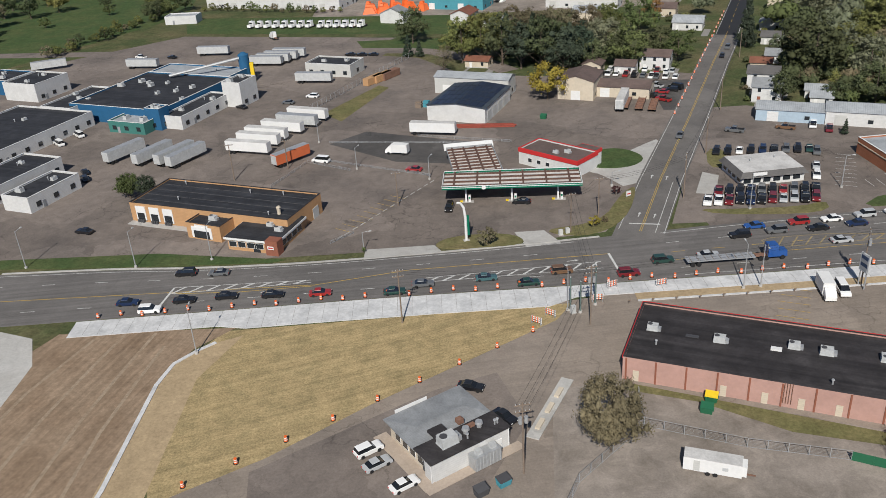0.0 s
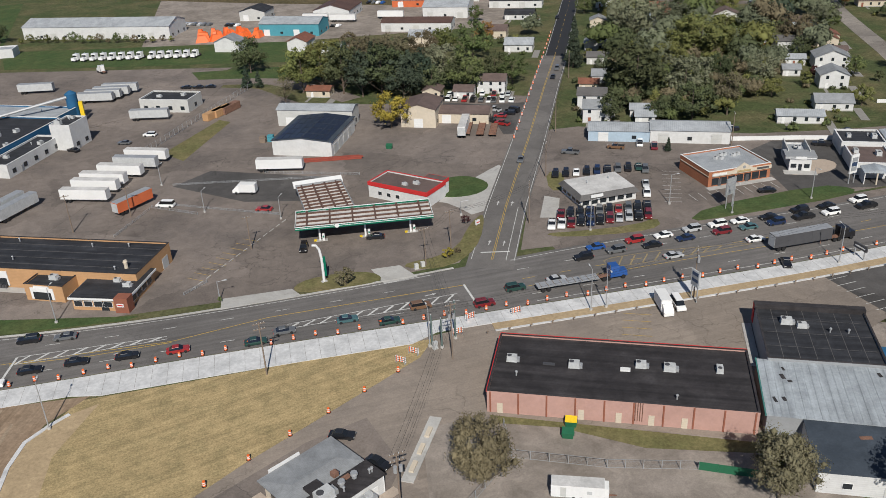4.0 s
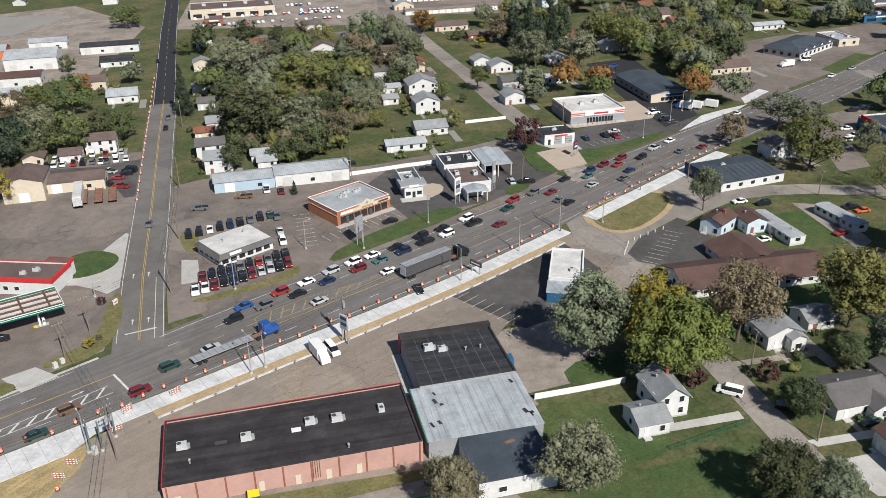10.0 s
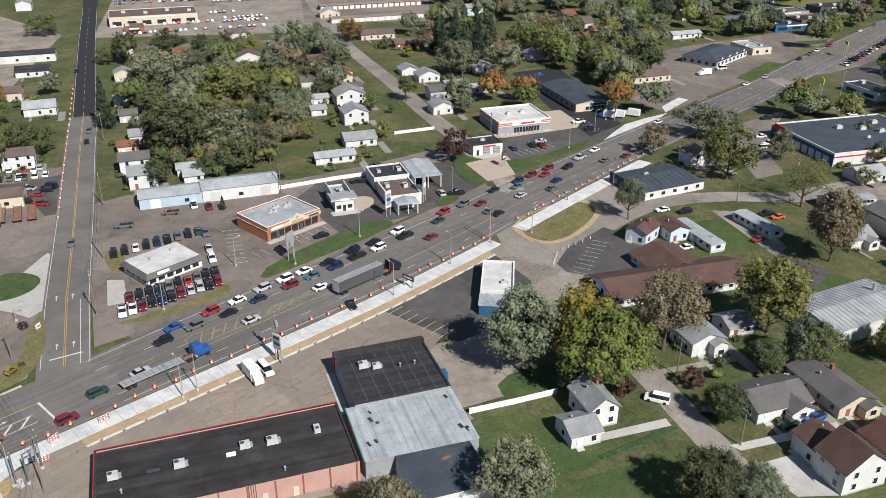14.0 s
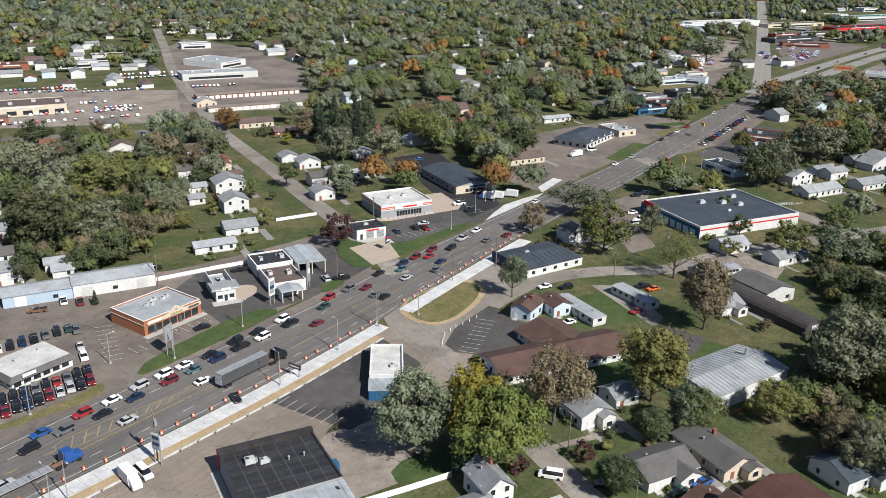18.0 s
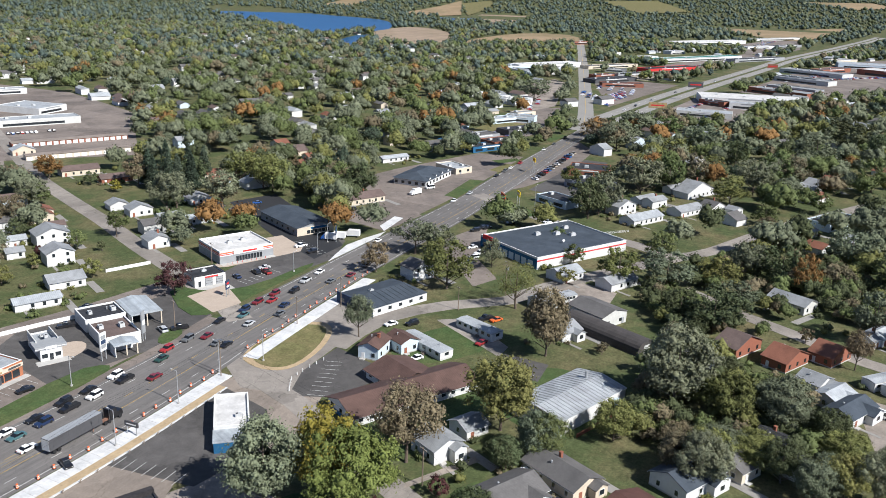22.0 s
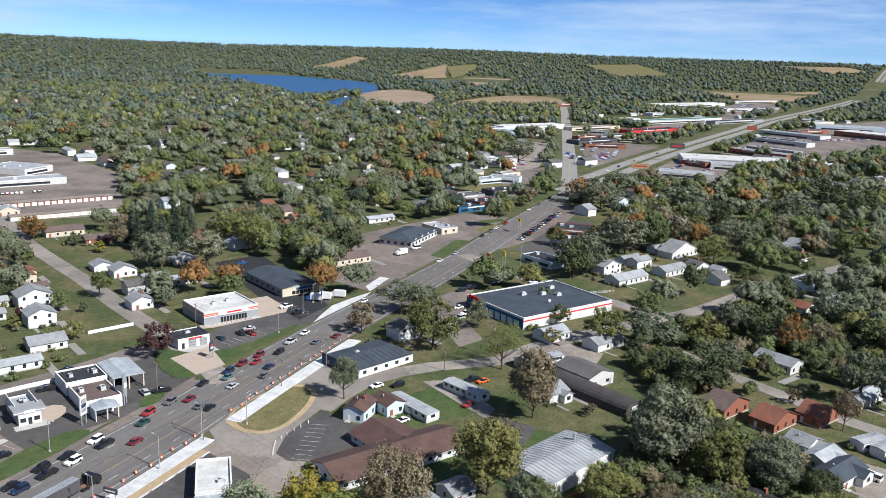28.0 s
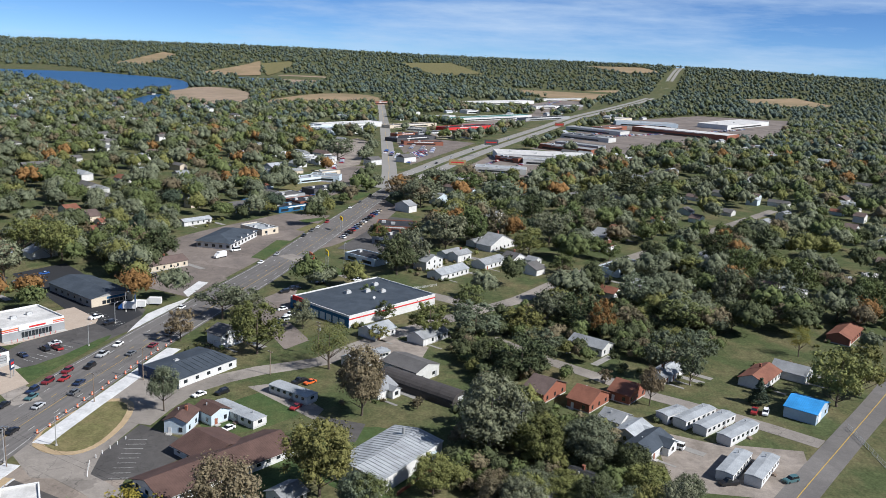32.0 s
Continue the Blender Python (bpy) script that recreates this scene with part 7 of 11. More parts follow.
def car_kind(name, L, W, H, belt, hood, cab0, cab1, top0, top1, bed=False, r=0.33):
    """A car: body from its side view, glass cabin, roof, wheels and lamps. cab and top: where the cabin begins and ends, below and above."""
    th = new(name)
    a, b = -L / 2, L / 2
    prof = [(a + 0.1, 0.28), (b - 0.1, 0.28), (b, 0.5), (b - 0.06, hood - 0.12), (b - 0.35, hood), (cab1, belt), (cab0, belt), (a + 0.1, belt - 0.05), (a, 0.6)]
    m = M()
    n = len(prof)
    for x, sh in ((-W / 2, 0.93), (-W / 2 + 0.12, 1.0), (W / 2 - 0.12, 1.0), (W / 2, 0.93)):
        m.v += [(x, y * (0.985 if sh < 1 else 1), 0.28 + (z - 0.28) * sh) for y, z in prof]
    for k in range(3):
        m.f += [(k * n + i, k * n + (i + 1) % n, (k + 1) * n + (i + 1) % n, (k + 1) * n + i) for i in range(n)]
    m.f += [tuple(range(n))[::-1], tuple(range(3 * n, 4 * n))]
    part("body", m, "paint", th)
    w0, w1 = W / 2 - 0.08, W / 2 - 0.26
    g = M().add([(-w0, cab0, belt - 0.02), (w0, cab0, belt - 0.02), (w0, cab1, belt - 0.02), (-w0, cab1, belt - 0.02), (-w1, top0, H - 0.05), (w1, top0, H - 0.05), (w1, top1, H - 0.05), (-w1, top1, H - 0.05)], [(3, 2, 1, 0), (4, 5, 6, 7), (0, 1, 5, 4), (1, 2, 6, 5), (2, 3, 7, 6), (3, 0, 4, 7)])
    part("cabin_glass", g, "car_glass", th)
    part("roof", M().box(0, (top0 + top1) / 2, H - 0.06, 2 * w1 + 0.06, top1 - top0 + 0.08, 0.07, taper=0.94), "paint", th)
    if bed:
        part("load_bed", M().box(0, (a + cab0) / 2 + 0.05, belt - 0.04, W - 0.3, cab0 - a - 0.35, 0.05), "rubber", th)
    for x in (-W / 2 + 0.1, W / 2 - 0.1):
        wheel(th, x, a + L * 0.19, r)
        wheel(th, x, b - L * 0.19, r)
        part("headlight", M().box(x * 0.82, b - 0.1, hood - 0.3, 0.34, 0.16, 0.16), "lamp_clear", th)
        part("tail_light", M().box(x * 0.86, a + 0.06, belt - 0.35, 0.26, 0.14, 0.2), "lamp_red", th)
    return th


def van_kind(name, L, W, H, cab):
    """A box van or truck: cab in front, box behind."""
    th = new(name)
    a, b = -L / 2, L / 2
    part("cargo_box", M().box(0, a + (L - cab) / 2, 0.7, W, L - cab, H - 0.7), "trim_white", th, "white cargo box")
    part("body", M().side([(-W / 2, 0), (W / 2, 0), (W / 2, 1), (-W / 2, 1)], 0, 0.1) if False else M().add([(-W / 2 + 0.1, b - cab, 0.4), (W / 2 - 0.1, b - cab, 0.4), (W / 2 - 0.1, b, 0.4), (-W / 2 + 0.1, b, 0.4), (-W / 2 + 0.1, b - cab, H * 0.78), (W / 2 - 0.1, b - cab, H * 0.78), (W / 2 - 0.15, b - cab * 0.62, H * 0.78), (-W / 2 + 0.15, b - cab * 0.62, H * 0.78), (W / 2 - 0.1, b, 1.25), (-W / 2 + 0.1, b, 1.25)],
         [(3, 2, 1, 0), (4, 5, 6, 7), (7, 6, 8, 9), (9, 8, 2, 3), (0, 1, 5, 4), (1, 2, 8, 6, 5), (3, 0, 4, 7, 9)]), "paint", th)
    o = part("windshield", M().box(0, 0, 0, W - 0.5, 0.06, cab * 0.5), "car_glass", th)
    o.matrix_basis = pose(0, b - cab * 0.34, 1.3 + (H * 0.78 - 1.25) * 0.12, 45, 0, 0)
    for x in (-W / 2 + 0.12, W / 2 - 0.12):
        for y in (a + 1.2, b - cab * 0.55):
            wheel(th, x, y, 0.4, 0.28)
        part("headlight", M().box(x * 0.8, b - 0.03, 0.8, 0.3, 0.12, 0.2), "lamp_clear", th)
    return th


def trailer_kind(name, L, wall="trim_white", W=2.6, H=4.1):
    """A box semi-trailer on its legs."""
    th = new(name)
    part("cargo_box", M().box(0, 0, 1.15, W, L, H - 1.15), wall, th)
    part("roof", M().box(0, 0, H, W - 0.05, L - 0.05, 0.05), "roof_white" if wall == "trim_white" else "galvanised", th)
    for i in range(7):
        part("side_post", M().box(0, -L / 2 + (i + 0.5) * L / 7, 1.2, W + 0.05, 0.06, H - 1.3), wall, th)
    part("frame", M().box(0, 0, 0.95, 1.2, L - 1, 0.2), "rust", th)
    part("rear_door", M().box(0, -L / 2 - 0.03, 1.2, W - 0.2, 0.06, H - 1.4), "unit_metal", th)
    for y in (-L / 2 + 1.4, -L / 2 + 2.7):
        for x in (-W / 2 + 0.3, W / 2 - 0.3):
            wheel(th, x, y, 0.5, 0.5)
    for x in (-0.8, 0.8):
        part("leg", M().box(x, L / 2 - 2.6, 0, 0.15, 0.15, 1.1), "rust", th)
    return th


def tractor_kind(name, L=6.6, W=2.5):
    """A truck's tractor unit."""
    th = new(name)
    b = L / 2
    part("body", M().box(0, b - 3.1, 0.8, W, 2.2, 2.6, taper=0.93).box(0, b - 1.0, 0.7, W - 0.3, 2.0, 1.3, taper=0.9), "paint", th)
    part("windshield", M().box(0, b - 2.0, 2.1, W - 0.5, 0.12, 0.8), "car_glass", th)
    part("frame", M().box(0, -b + 1.8, 0.7, 1.1, 3.6, 0.3), "rust", th)
    for x in (-W / 2 + 0.25, W / 2 - 0.25):
        for y in (b - 1.0, -b + 1.0, -b + 2.2):
            wheel(th, x, y, 0.5, 0.4)
        part("exhaust", M().tube((x, b - 4.3, 1), (x, b - 4.3, 3.9), 0.09), "chrome", th)
    return th


FLEET = {
    "sedan": car_kind("car", 4.7, 1.82, 1.44, 0.92, 0.86, -1.75, 1.05, -1.05, 0.2),
    "suv": car_kind("suv", 4.7, 1.9, 1.72, 1.05, 1.0, -2.15, 1.05, -1.95, 0.35, r=0.36),
    "pickup": car_kind("pickup_truck", 5.6, 1.98, 1.85, 1.1, 1.08, -0.55, 1.35, -0.4, 0.75, True, 0.38),
    "van": car_kind("van", 5.4, 1.98, 2.1, 1.15, 1.05, -2.55, 1.75, -2.45, 1.0, r=0.36),
    "box": van_kind("box_truck", 7.0, 2.3, 3.2, 2.0),
    "trailer": trailer_kind("semi_trailer", 14.5),
    "greytrailer": trailer_kind("semi_trailer", 14.5, "unit_metal"),
    "orangebox": trailer_kind("semi_trailer", 12.5, "orange_wall"),
    "blacktrailer": trailer_kind("semi_trailer", 15.5, "dark_wall"),
    "tractor": tractor_kind("tractor_unit"),
}
SPARE = []  # small parts of far vehicles, taken off at the end
PAINTS = {"white": (0.78, 0.78, 0.77), "black": (0.012, 0.012, 0.014), "silver": (0.42, 0.43, 0.44), "grey": (0.12, 0.125, 0.13), "red": (0.3, 0.025, 0.025), "maroon": (0.16, 0.015, 0.02), "blue": (0.02, 0.08, 0.28), "navy": (0.012, 0.025, 0.07), "green": (0.02, 0.055, 0.045), "orange": (0.6, 0.12, 0.02), "brown": (0.16, 0.09, 0.05), "teal": (0.06, 0.13, 0.14), "tan": (0.4, 0.33, 0.24)}
KIND_WORDS = {"sedan": "sedan car", "suv": "sport utility car", "pickup": "pickup truck", "van": "passenger van", "box": "box truck with a white cargo box", "trailer": "white box semi-trailer", "greytrailer": "grey box semi-trailer", "orangebox": "orange box semi-trailer", "blacktrailer": "black box semi-trailer", "tractor": "truck tractor unit"}


def car(kind, x, y, rot, paint="white", where="parked on the lot", z=0.06):
    """A vehicle at x, y that heads rot degrees left of +y."""
    src = FLEET[kind]
    m = pose(x, y, z, 0, 0, rot)
    ob = copy_thing(src, m)
    ob.matrix_basis = m
    for o in ob.children:
        if o.name.startswith(("body", "roof")):
            o.color = (*PAINTS[paint], 1)
    if math.hypot(x, y) > 215:
        SPARE.extend(o for o in ob.children if o.name.startswith(("headlight", "tail_light", "side_post", "leg")))
    KEEP_OUT.append((x, y, 3))
    box = "trailer" in kind or kind == "orangebox"
    tagged(ob, f"{KIND_WORDS[kind]} {where}" if box else f"{paint} {KIND_WORDS[kind]} {where}", "trailer" if box else "truck" if kind in ("box", "tractor") else "van" if kind == "van" else "car", "traffic on the main road" if "queue" in where else "parked vehicles")
    return ob


def flatbed(x, y, rot):
    """A long empty flatbed trailer."""
    th = thing("flatbed_trailer", x, y, rot, "long empty flatbed semi-trailer behind a blue truck", "trailer", z=0.06)
    part("deck", M().box(0, 0, 1.2, 2.5, 14.5, 0.18), "galvanised", th)
    part("frame", M().box(0, 0, 0.8, 1.0, 14, 0.4), "rust", th)
    for i in range(9):
        part("deck_plank", M().box(0, -6.4 + i * 1.6, 1.38, 2.4, 0.12, 0.03), "wood_pole", th)
    for yy in (-6, -4.7):
        for xx in (-1, 1):
            wheel(th, xx, yy, 0.5, 0.45)


# ---- street furniture ----
def barrel_kind():
    th = new("traffic_barrel")
    part("drum", M().tube((0, 0, 0.08), (0, 0, 1.05), 0.32, 0.24, 10), "barrel_orange", th)
    for z in (0.35, 0.68):
        part("white_band", M().tube((0, 0, z), (0, 0, z + 0.15), 0.315 - 0.08 * z + 0.02, 0.305 - 0.08 * z + 0.01, 10), "trim_white", th)
    part("rubber_base", M().tube((0, 0, 0), (0, 0, 0.09), 0.45, 0.42, 10), "rubber", th)
    return tagged(th, "orange traffic barrel with white bands beside road works", "barrel", "traffic barrels")


BARREL = barrel_kind()
first = True


def barrel(x, y, z=0.06):
    global first
    m = pose(x, y, z)
    ob = BARREL if first else copy_thing(BARREL, m)
    ob.matrix_basis = m
    first = False


def utility_pole(x, y, h, rot=0, arms=1, transformer=False):
    th = thing("utility_pole", x, y, rot, "brown wooden utility pole with a crossarm", "pole", "utility poles")
    part("pole", M().tube((0, 0, 0), (0, 0, h), 0.17, 0.11), "wood_pole", th)
    for i in range(arms):
        z = h - 0.5 - i * 1.2
        a = part("crossarm", M().box(0, 0, z, 2.4, 0.14, 0.16), "wood_pole", th)
        row = M()
        for k in (-1.0, -0.4, 0.4, 1.0):
            row.tube((k, 0, z + 0.16), (k, 0, z + 0.36), 0.06)
        part("insulators", row, "unit_metal", a)
    if transformer:
        for k in (-0.45, 0.45):
            part("transformer", M().tube((k, -0.3, h - 3.4), (k, -0.3, h - 2.3), 0.3, n=10), "galvanised", th)
    KEEP_OUT.append((x, y, 2))
    return th


def light_pole(x, y, h, rot=0, arm=1.6, heads=1):
    th = thing("street_lamp", x, y, rot, "tall grey steel street lamp on a concrete foot", "street lamp", "street lamps")
    part("foot", M().tube((0, 0, 0), (0, 0, 0.5), 0.35, n=10), "concrete", th)
    part("pole", M().tube((0, 0, 0.4), (0, 0, h), 0.13, 0.08), "galvanised", th)
    for s in ((1,) if heads == 1 else (1, -1)):
        part("arm", M().tube((0, 0, h - 0.1), (s * arm, 0, h + 0.15), 0.05), "galvanised", th)
        part("lamp_head", M().box(s * (arm + 0.25), 0, h + 0.08, 0.7, 0.3, 0.16, taper=0.8), "unit_metal", th)
    KEEP_OUT.append((x, y, 2))
    return th


def wires(points, drops=(0.0, 0.5, 1.0), sag=0.9):
    """Overhead cables from pole to pole; points: x, y, z."""
    for (x0, y0, z0), (x1, y1, z1) in zip(points, points[1:]):
        d = Vector((x1 - x0, y1 - y0))
        n = Vector((-d.y, d.x)).normalized()
        th = thing("power_line", (x0 + x1) / 2, (y0 + y1) / 2, 0, "thin black overhead cables strung between poles", "cable", "overhead cables")
        for k in drops:
            o = (k - 0.5) * 1.8
            m = M()
            P = [Vector((x0 + (x1 - x0) * t / 6 + n.x * o - (x0 + x1) / 2, y0 + (y1 - y0) * t / 6 + n.y * o - (y0 + y1) / 2, z0 + (z1 - z0) * t / 6 - sag * 4 * (t / 6) * (1 - t / 6))) for t in range(7)]
            for p in P:
                m.v += [(p.x + n.x * u, p.y + n.y * u, p.z + w) for u, w in ((0.022, 0), (0, 0.022), (-0.022, 0), (0, -0.022))]
            m.f = [(4 * i + j, 4 * i + (j + 1) % 4, 4 * i + 4 + (j + 1) % 4, 4 * i + 4 + j) for i in range(len(P) - 1) for j in range(4)]
            part("cable", m, "rubber", th)


def fence(points, h, material="galvanised", step=3.0, rails=2, label="grey chain-link fence with steel posts", solid=False):
    """A fence along a line: posts, rails, and wires or boards."""
    for (x0, y0), (x1, y1) in zip(points, points[1:]):
        L = math.hypot(x1 - x0, y1 - y0)
        th = thing("fence", x0, y0, math.degrees(math.atan2(y1 - y0, x1 - x0)), label, "fence", "fences")
        n = max(1, round(L / step))
        for i in range(n + 1):
            part("post", M().box(i * L / n, 0, 0, 0.1, 0.1, h + 0.05), material, th)
        if solid:
            for i in range(n):
                part("board", M().box((i + 0.5) * L / n, 0, 0.08, L / n - 0.12, 0.06, h - 0.1), material, th)
        else:
            for k in range(rails):
                part("rail", M().box(L / 2, 0, 0.1 + k * (h - 0.12) / max(1, rails - 1), L, 0.05, 0.05), material, th)
            m = M()
            for k in range(6):
                m.box(L / 2, 0, 0.2 + k * (h - 0.3) / 6, L, 0.012, 0.012)
            tagged(part("mesh_wire", m, material, th), kind="stuff")


def dumpster(x, y, rot, material="green_plastic", lid="green_plastic", label="green steel dumpster with a lid"):
    th = thing("dumpster", x, y, rot, label, "dumpster")
    part("bin", M().add([(-0.9, -0.6, 0.1), (0.9, -0.6, 0.1), (0.9, 0.6, 0.1), (-0.9, 0.6, 0.1), (-1.0, -0.75, 1.2), (1.0, -0.75, 1.2), (1.0, 0.75, 1.5), (-1.0, 0.75, 1.5)], [(3, 2, 1, 0), (4, 5, 6, 7), (0, 1, 5, 4), (1, 2, 6, 5), (2, 3, 7, 6), (3, 0, 4, 7)]), material, th)
    o = part("lid", M().box(0, 0, 0, 2.05, 1.6, 0.06), lid, th)
    o.matrix_basis = pose(0, 0, 1.36, 11.3, 0, 0)
    for s in (-1, 1):
        part("lift_pocket", M().box(s * 1.03, 0, 0.7, 0.12, 0.9, 0.2), material, th)


def pylon_sign(x, y, rot, h, w, hh, face="trim_white", posts=2, label="roadside sign board on posts", bars=("red_trim",), z_gap=None):
    th = thing("pylon_sign", x, y, rot, label, "sign")
    for i in range(posts):
        px = 0 if posts == 1 else (i - 0.5) * w * 0.7
        part("post", M().tube((px, 0, 0), (px, 0, h - (hh if posts == 1 else 0)), 0.14), "galvanised", th)
    b = part("sign_panel", M().box(0, 0, h - hh, w, 0.35, hh), face, th)
    for i, c in enumerate(bars):
        z = h - hh * (i + 1) / (len(bars) + 1) - hh * 0.12
        part("sign_bar", M().box(0, -0.2, z, w * 0.75, 0.06, hh * 0.22), c, b)
        part("sign_bar", M().box(0, 0.2, z, w * 0.75, 0.06, hh * 0.22), c, b)
    return th


def bays(x, y, rot, n, pitch=2.7, length=5.2, material="line_white", z=0.056):
    """Painted parking bay lines, each a part."""
    th = thing("bay_markings", x, y, rot, "faded white parking bay lines on asphalt", "marking", kind="structure")
    for i in range(n + 1):
        part("bay_line", M().box(i * pitch, length / 2, z, 0.12, length, 0.004), material, th)


# ---- road markings ----
marks = main
for off, dash in ((0.36, None), (0.52, (3, 6)), (0.72, (3, 9)), (0.2, (3, 9)), (0.94, None), (0.06, None)):
    pts = [(x, y + (off - 0.5) * w) for (x, y), w in zip(MID, WIDE) if x > 44]
    bar(pts, 0.16, 0.062, "line_yellow" if off in (0.36, 0.52) else "line_white", "lane_line", marks, dash=dash)
for off, dash in ((0.24, (3, 9)), (0.74, (3, 9)), (0.95, None)):
    pts = [(x, y + (off - 0.5) * w) for (x, y), w in zip(MID, WIDE) if x < 36]
    bar(pts, 0.15, 0.062, "line_white", "lane_line", marks, dash=dash)
bar([(-200, 165), (-60, 161.5), (-28, 160.6), (-8, 164.5), (36.7, 166)], 0.2, 0.062, "line_yellow", "lane_line", marks)
bar([(-60, 161), (-45, 159.7), (-28, 160.2)], 0.2, 0.062, "line_yellow", "lane_line", marks)
# striped islands
for x0, x1, ya, yb, yc, yd, n in ((-59, -29, 160.9, 163.6, 161.9, 162.9, 8), (-4, 34.0, 158.6, 160.4, 159.6, 162.6, 11)):
    for i in range(n + 1):
        t = i / n
        x = x0 + (x1 - x0) * t
        y0, y1 = ya + (yc - ya) * t, yb + (yd - yb) * t
        if i < n:
            bar([(x, y0), (x + 2.6, y1)], 0.45, 0.064, "line_white", "hatch_bar", marks)
    bar([(x0, ya), (x1, yc)], 0.18, 0.066, "line_white", "lane_line", marks)
    bar([(x0, yb), (x1, yd)], 0.18, 0.068, "line_white", "lane_line", marks)
bar([(37.2, 155), (36.4, 166.2)], 0.5, 0.07, "line_white", "stop_line", marks)
bar([(-60.5, 154), (-59, 163.5)], 0.5, 0.07, "line_white", "stop_line", marks)
bar([(44.2, 180.6), (51.2, 179)], 0.5, 0.072, "line_white", "stop_line", marks)
bar([(71.0, 164.0), (70.8, 167.6), (73.5, 168.5), (85.5, 168.6), (108, 165.6)], 0.22, 0.066, "line_worn", "lane_line", marks)
bar([(71.0, 164.0), (82, 163.8), (108, 165.2)], 0.22, 0.068, "line_worn", "lane_line", marks)
for i in range(9):
    t = i / 9
    bar([(73 + 3.1 * i, 164.0 + 0.5 * t), (76 + 3.1 * i, 168.4 - 2.2 * t)], 0.34, 0.064, "line_worn", "hatch_bar", marks)
north = bpy.data.objects["north_road"]
for off, c, dash in ((-5.2, "line_white", None), (5.2, "line_white", None), (0.4, "line_yellow", None), (0.0, "line_yellow", None), (-3.2, "line_white", None)):
    ln = shifted([(46, 176), (58, 205), (79, 252), (107, 316), (125, 356)], off)
    bar(ln[:2] if off == -3.2 else ln, 0.14, 0.074, c, "lane_line", north, dash=dash)
new_n = bpy.data.objects["north_road_new"]
for off, c in ((0.25, "line_yellow"), (-4.4, "line_white"), (4.4, "line_white")):
    bar(shifted([(125, 356), (140, 391), (184, 494), (228, 594)], off), 0.16, 0.074, c, "lane_line", new_n, dash=(6, 6) if off == 0.25 else None)
# turn arrows
for px, py, r in ((47.6, 185, -24), (51, 183.6, -24), (56.4, 208, -24), (60, 206.5, -24), (28, 163.8, -83), (-38, 159, 96)):
    a = part("turn_arrow", M().add([(-0.12, -1.2, 0), (0.12, -1.2, 0), (0.12, 0.6, 0), (-0.12, 0.6, 0), (-0.45, 0.6, 0), (0.45, 0.6, 0), (0, 1.5, 0)], [(0, 1, 2, 3), (4, 5, 6)]), "line_white", north)
    a.matrix_basis = pose(px, py, 0.078, 0, 0, r)
HW_MARKS = [o for o in bpy.data.objects if o.name.startswith("highway")]
for o, off in zip(HW_MARKS, (9, -9)):
    draped(bar(shifted(HIGHWAY, off), 0.3, 0.07, "line_white", "lane_line", o, dash=(6, 12)))
county = bpy.data.objects["county_road"]
bar([(400, -120), (311, -83), (258, -59), (225, -44), (180, -24)], 0.25, 0.09, "line_yellow", "lane_line", county)
brn = bpy.data.objects["branch_road"]
draped(bar([(673, 224), (760, 252), (970, 325), (1383, 471), (1800, 620)], 0.3, 0.08, "line_yellow", "lane_line", brn))
# slab joints across the new concrete
joints = M()
for i, (x, y) in enumerate(EDGE):
    for k in (0, 3):
        w = slab_widths[i]
        joints.box(x + k, y - w / 2 - 0.28, 0.162, 0.06, w - 0.15, 0.004)
part("slab_joint", joints, "concrete_old", pavement)

car('sedan', -36.4, 156.7, -90.2, 'black', 'in the queue on the main road')
car('sedan', -26.3, 156.1, -88.6, 'red', 'in the queue on the main road')
car('sedan', -10.7, 154.6, -88.8, 'green', 'in the queue on the main road')
car('sedan', -4.7, 157.1, -89.0, 'grey', 'in the queue on the main road')
car('sedan', 8.7, 157.9, -88.8, 'teal', 'in the queue on the main road')
car('sedan', 17.3, 154.6, -88.0, 'green', 'in the queue on the main road')
car('suv', 24.9, 158.8, -87.4, 'brown', 'in the queue on the main road')
car('suv', 38.5, 155.8, -87.4, 'maroon', 'in the queue on the main road')
car('suv', 46.9, 160.5, -87.3, 'green', 'in the queue on the main road')
car('sedan', 57.0, 161.5, -87.4, 'silver', 'in the queue on the main road')
car('suv', 66.7, 169.9, 92.2, 'black', 'in the queue on the main road')
car('sedan', 71.4, 174.0, 92.0, 'blue', 'in the queue on the main road')
car('suv', 75.4, 171.0, 92.1, 'grey', 'in the queue on the main road')
car('suv', 81.8, 174.6, 92.2, 'red', 'in the queue on the main road')
car('sedan', 89.6, 175.0, 92.4, 'white', 'in the queue on the main road')
car('sedan', 84.7, 170.9, 92.3, 'black', 'in the queue on the main road')
car('sedan', 87.1, 164.3, -87.6, 'silver', 'in the queue on the main road')
car('sedan', 94.0, 172.0, 92.2, 'navy', 'in the queue on the main road')
car('suv', 97.8, 176.1, 91.9, 'silver', 'in the queue on the main road')
car('suv', 105.1, 176.6, 91.2, 'white', 'in the queue on the main road')
car('sedan', 111.4, 176.8, 91.0, 'white', 'in the queue on the main road')
car('suv', 104.1, 172.6, 91.3, 'maroon', 'in the queue on the main road')
car('sedan', 111.6, 173.0, 91.0, 'teal', 'in the queue on the main road')
car('sedan', 119.4, 176.7, 91.6, 'black', 'in the queue on the main road')
car('suv', 119.4, 173.3, 91.6, 'navy', 'in the queue on the main road')
car('suv', 129.1, 178.0, 92.7, 'black', 'in the queue on the main road')
car('pickup', 127.8, 174.2, 92.5, 'black', 'in the queue on the main road')
car('suv', 135.6, 174.3, 93.0, 'white', 'in the queue on the main road')
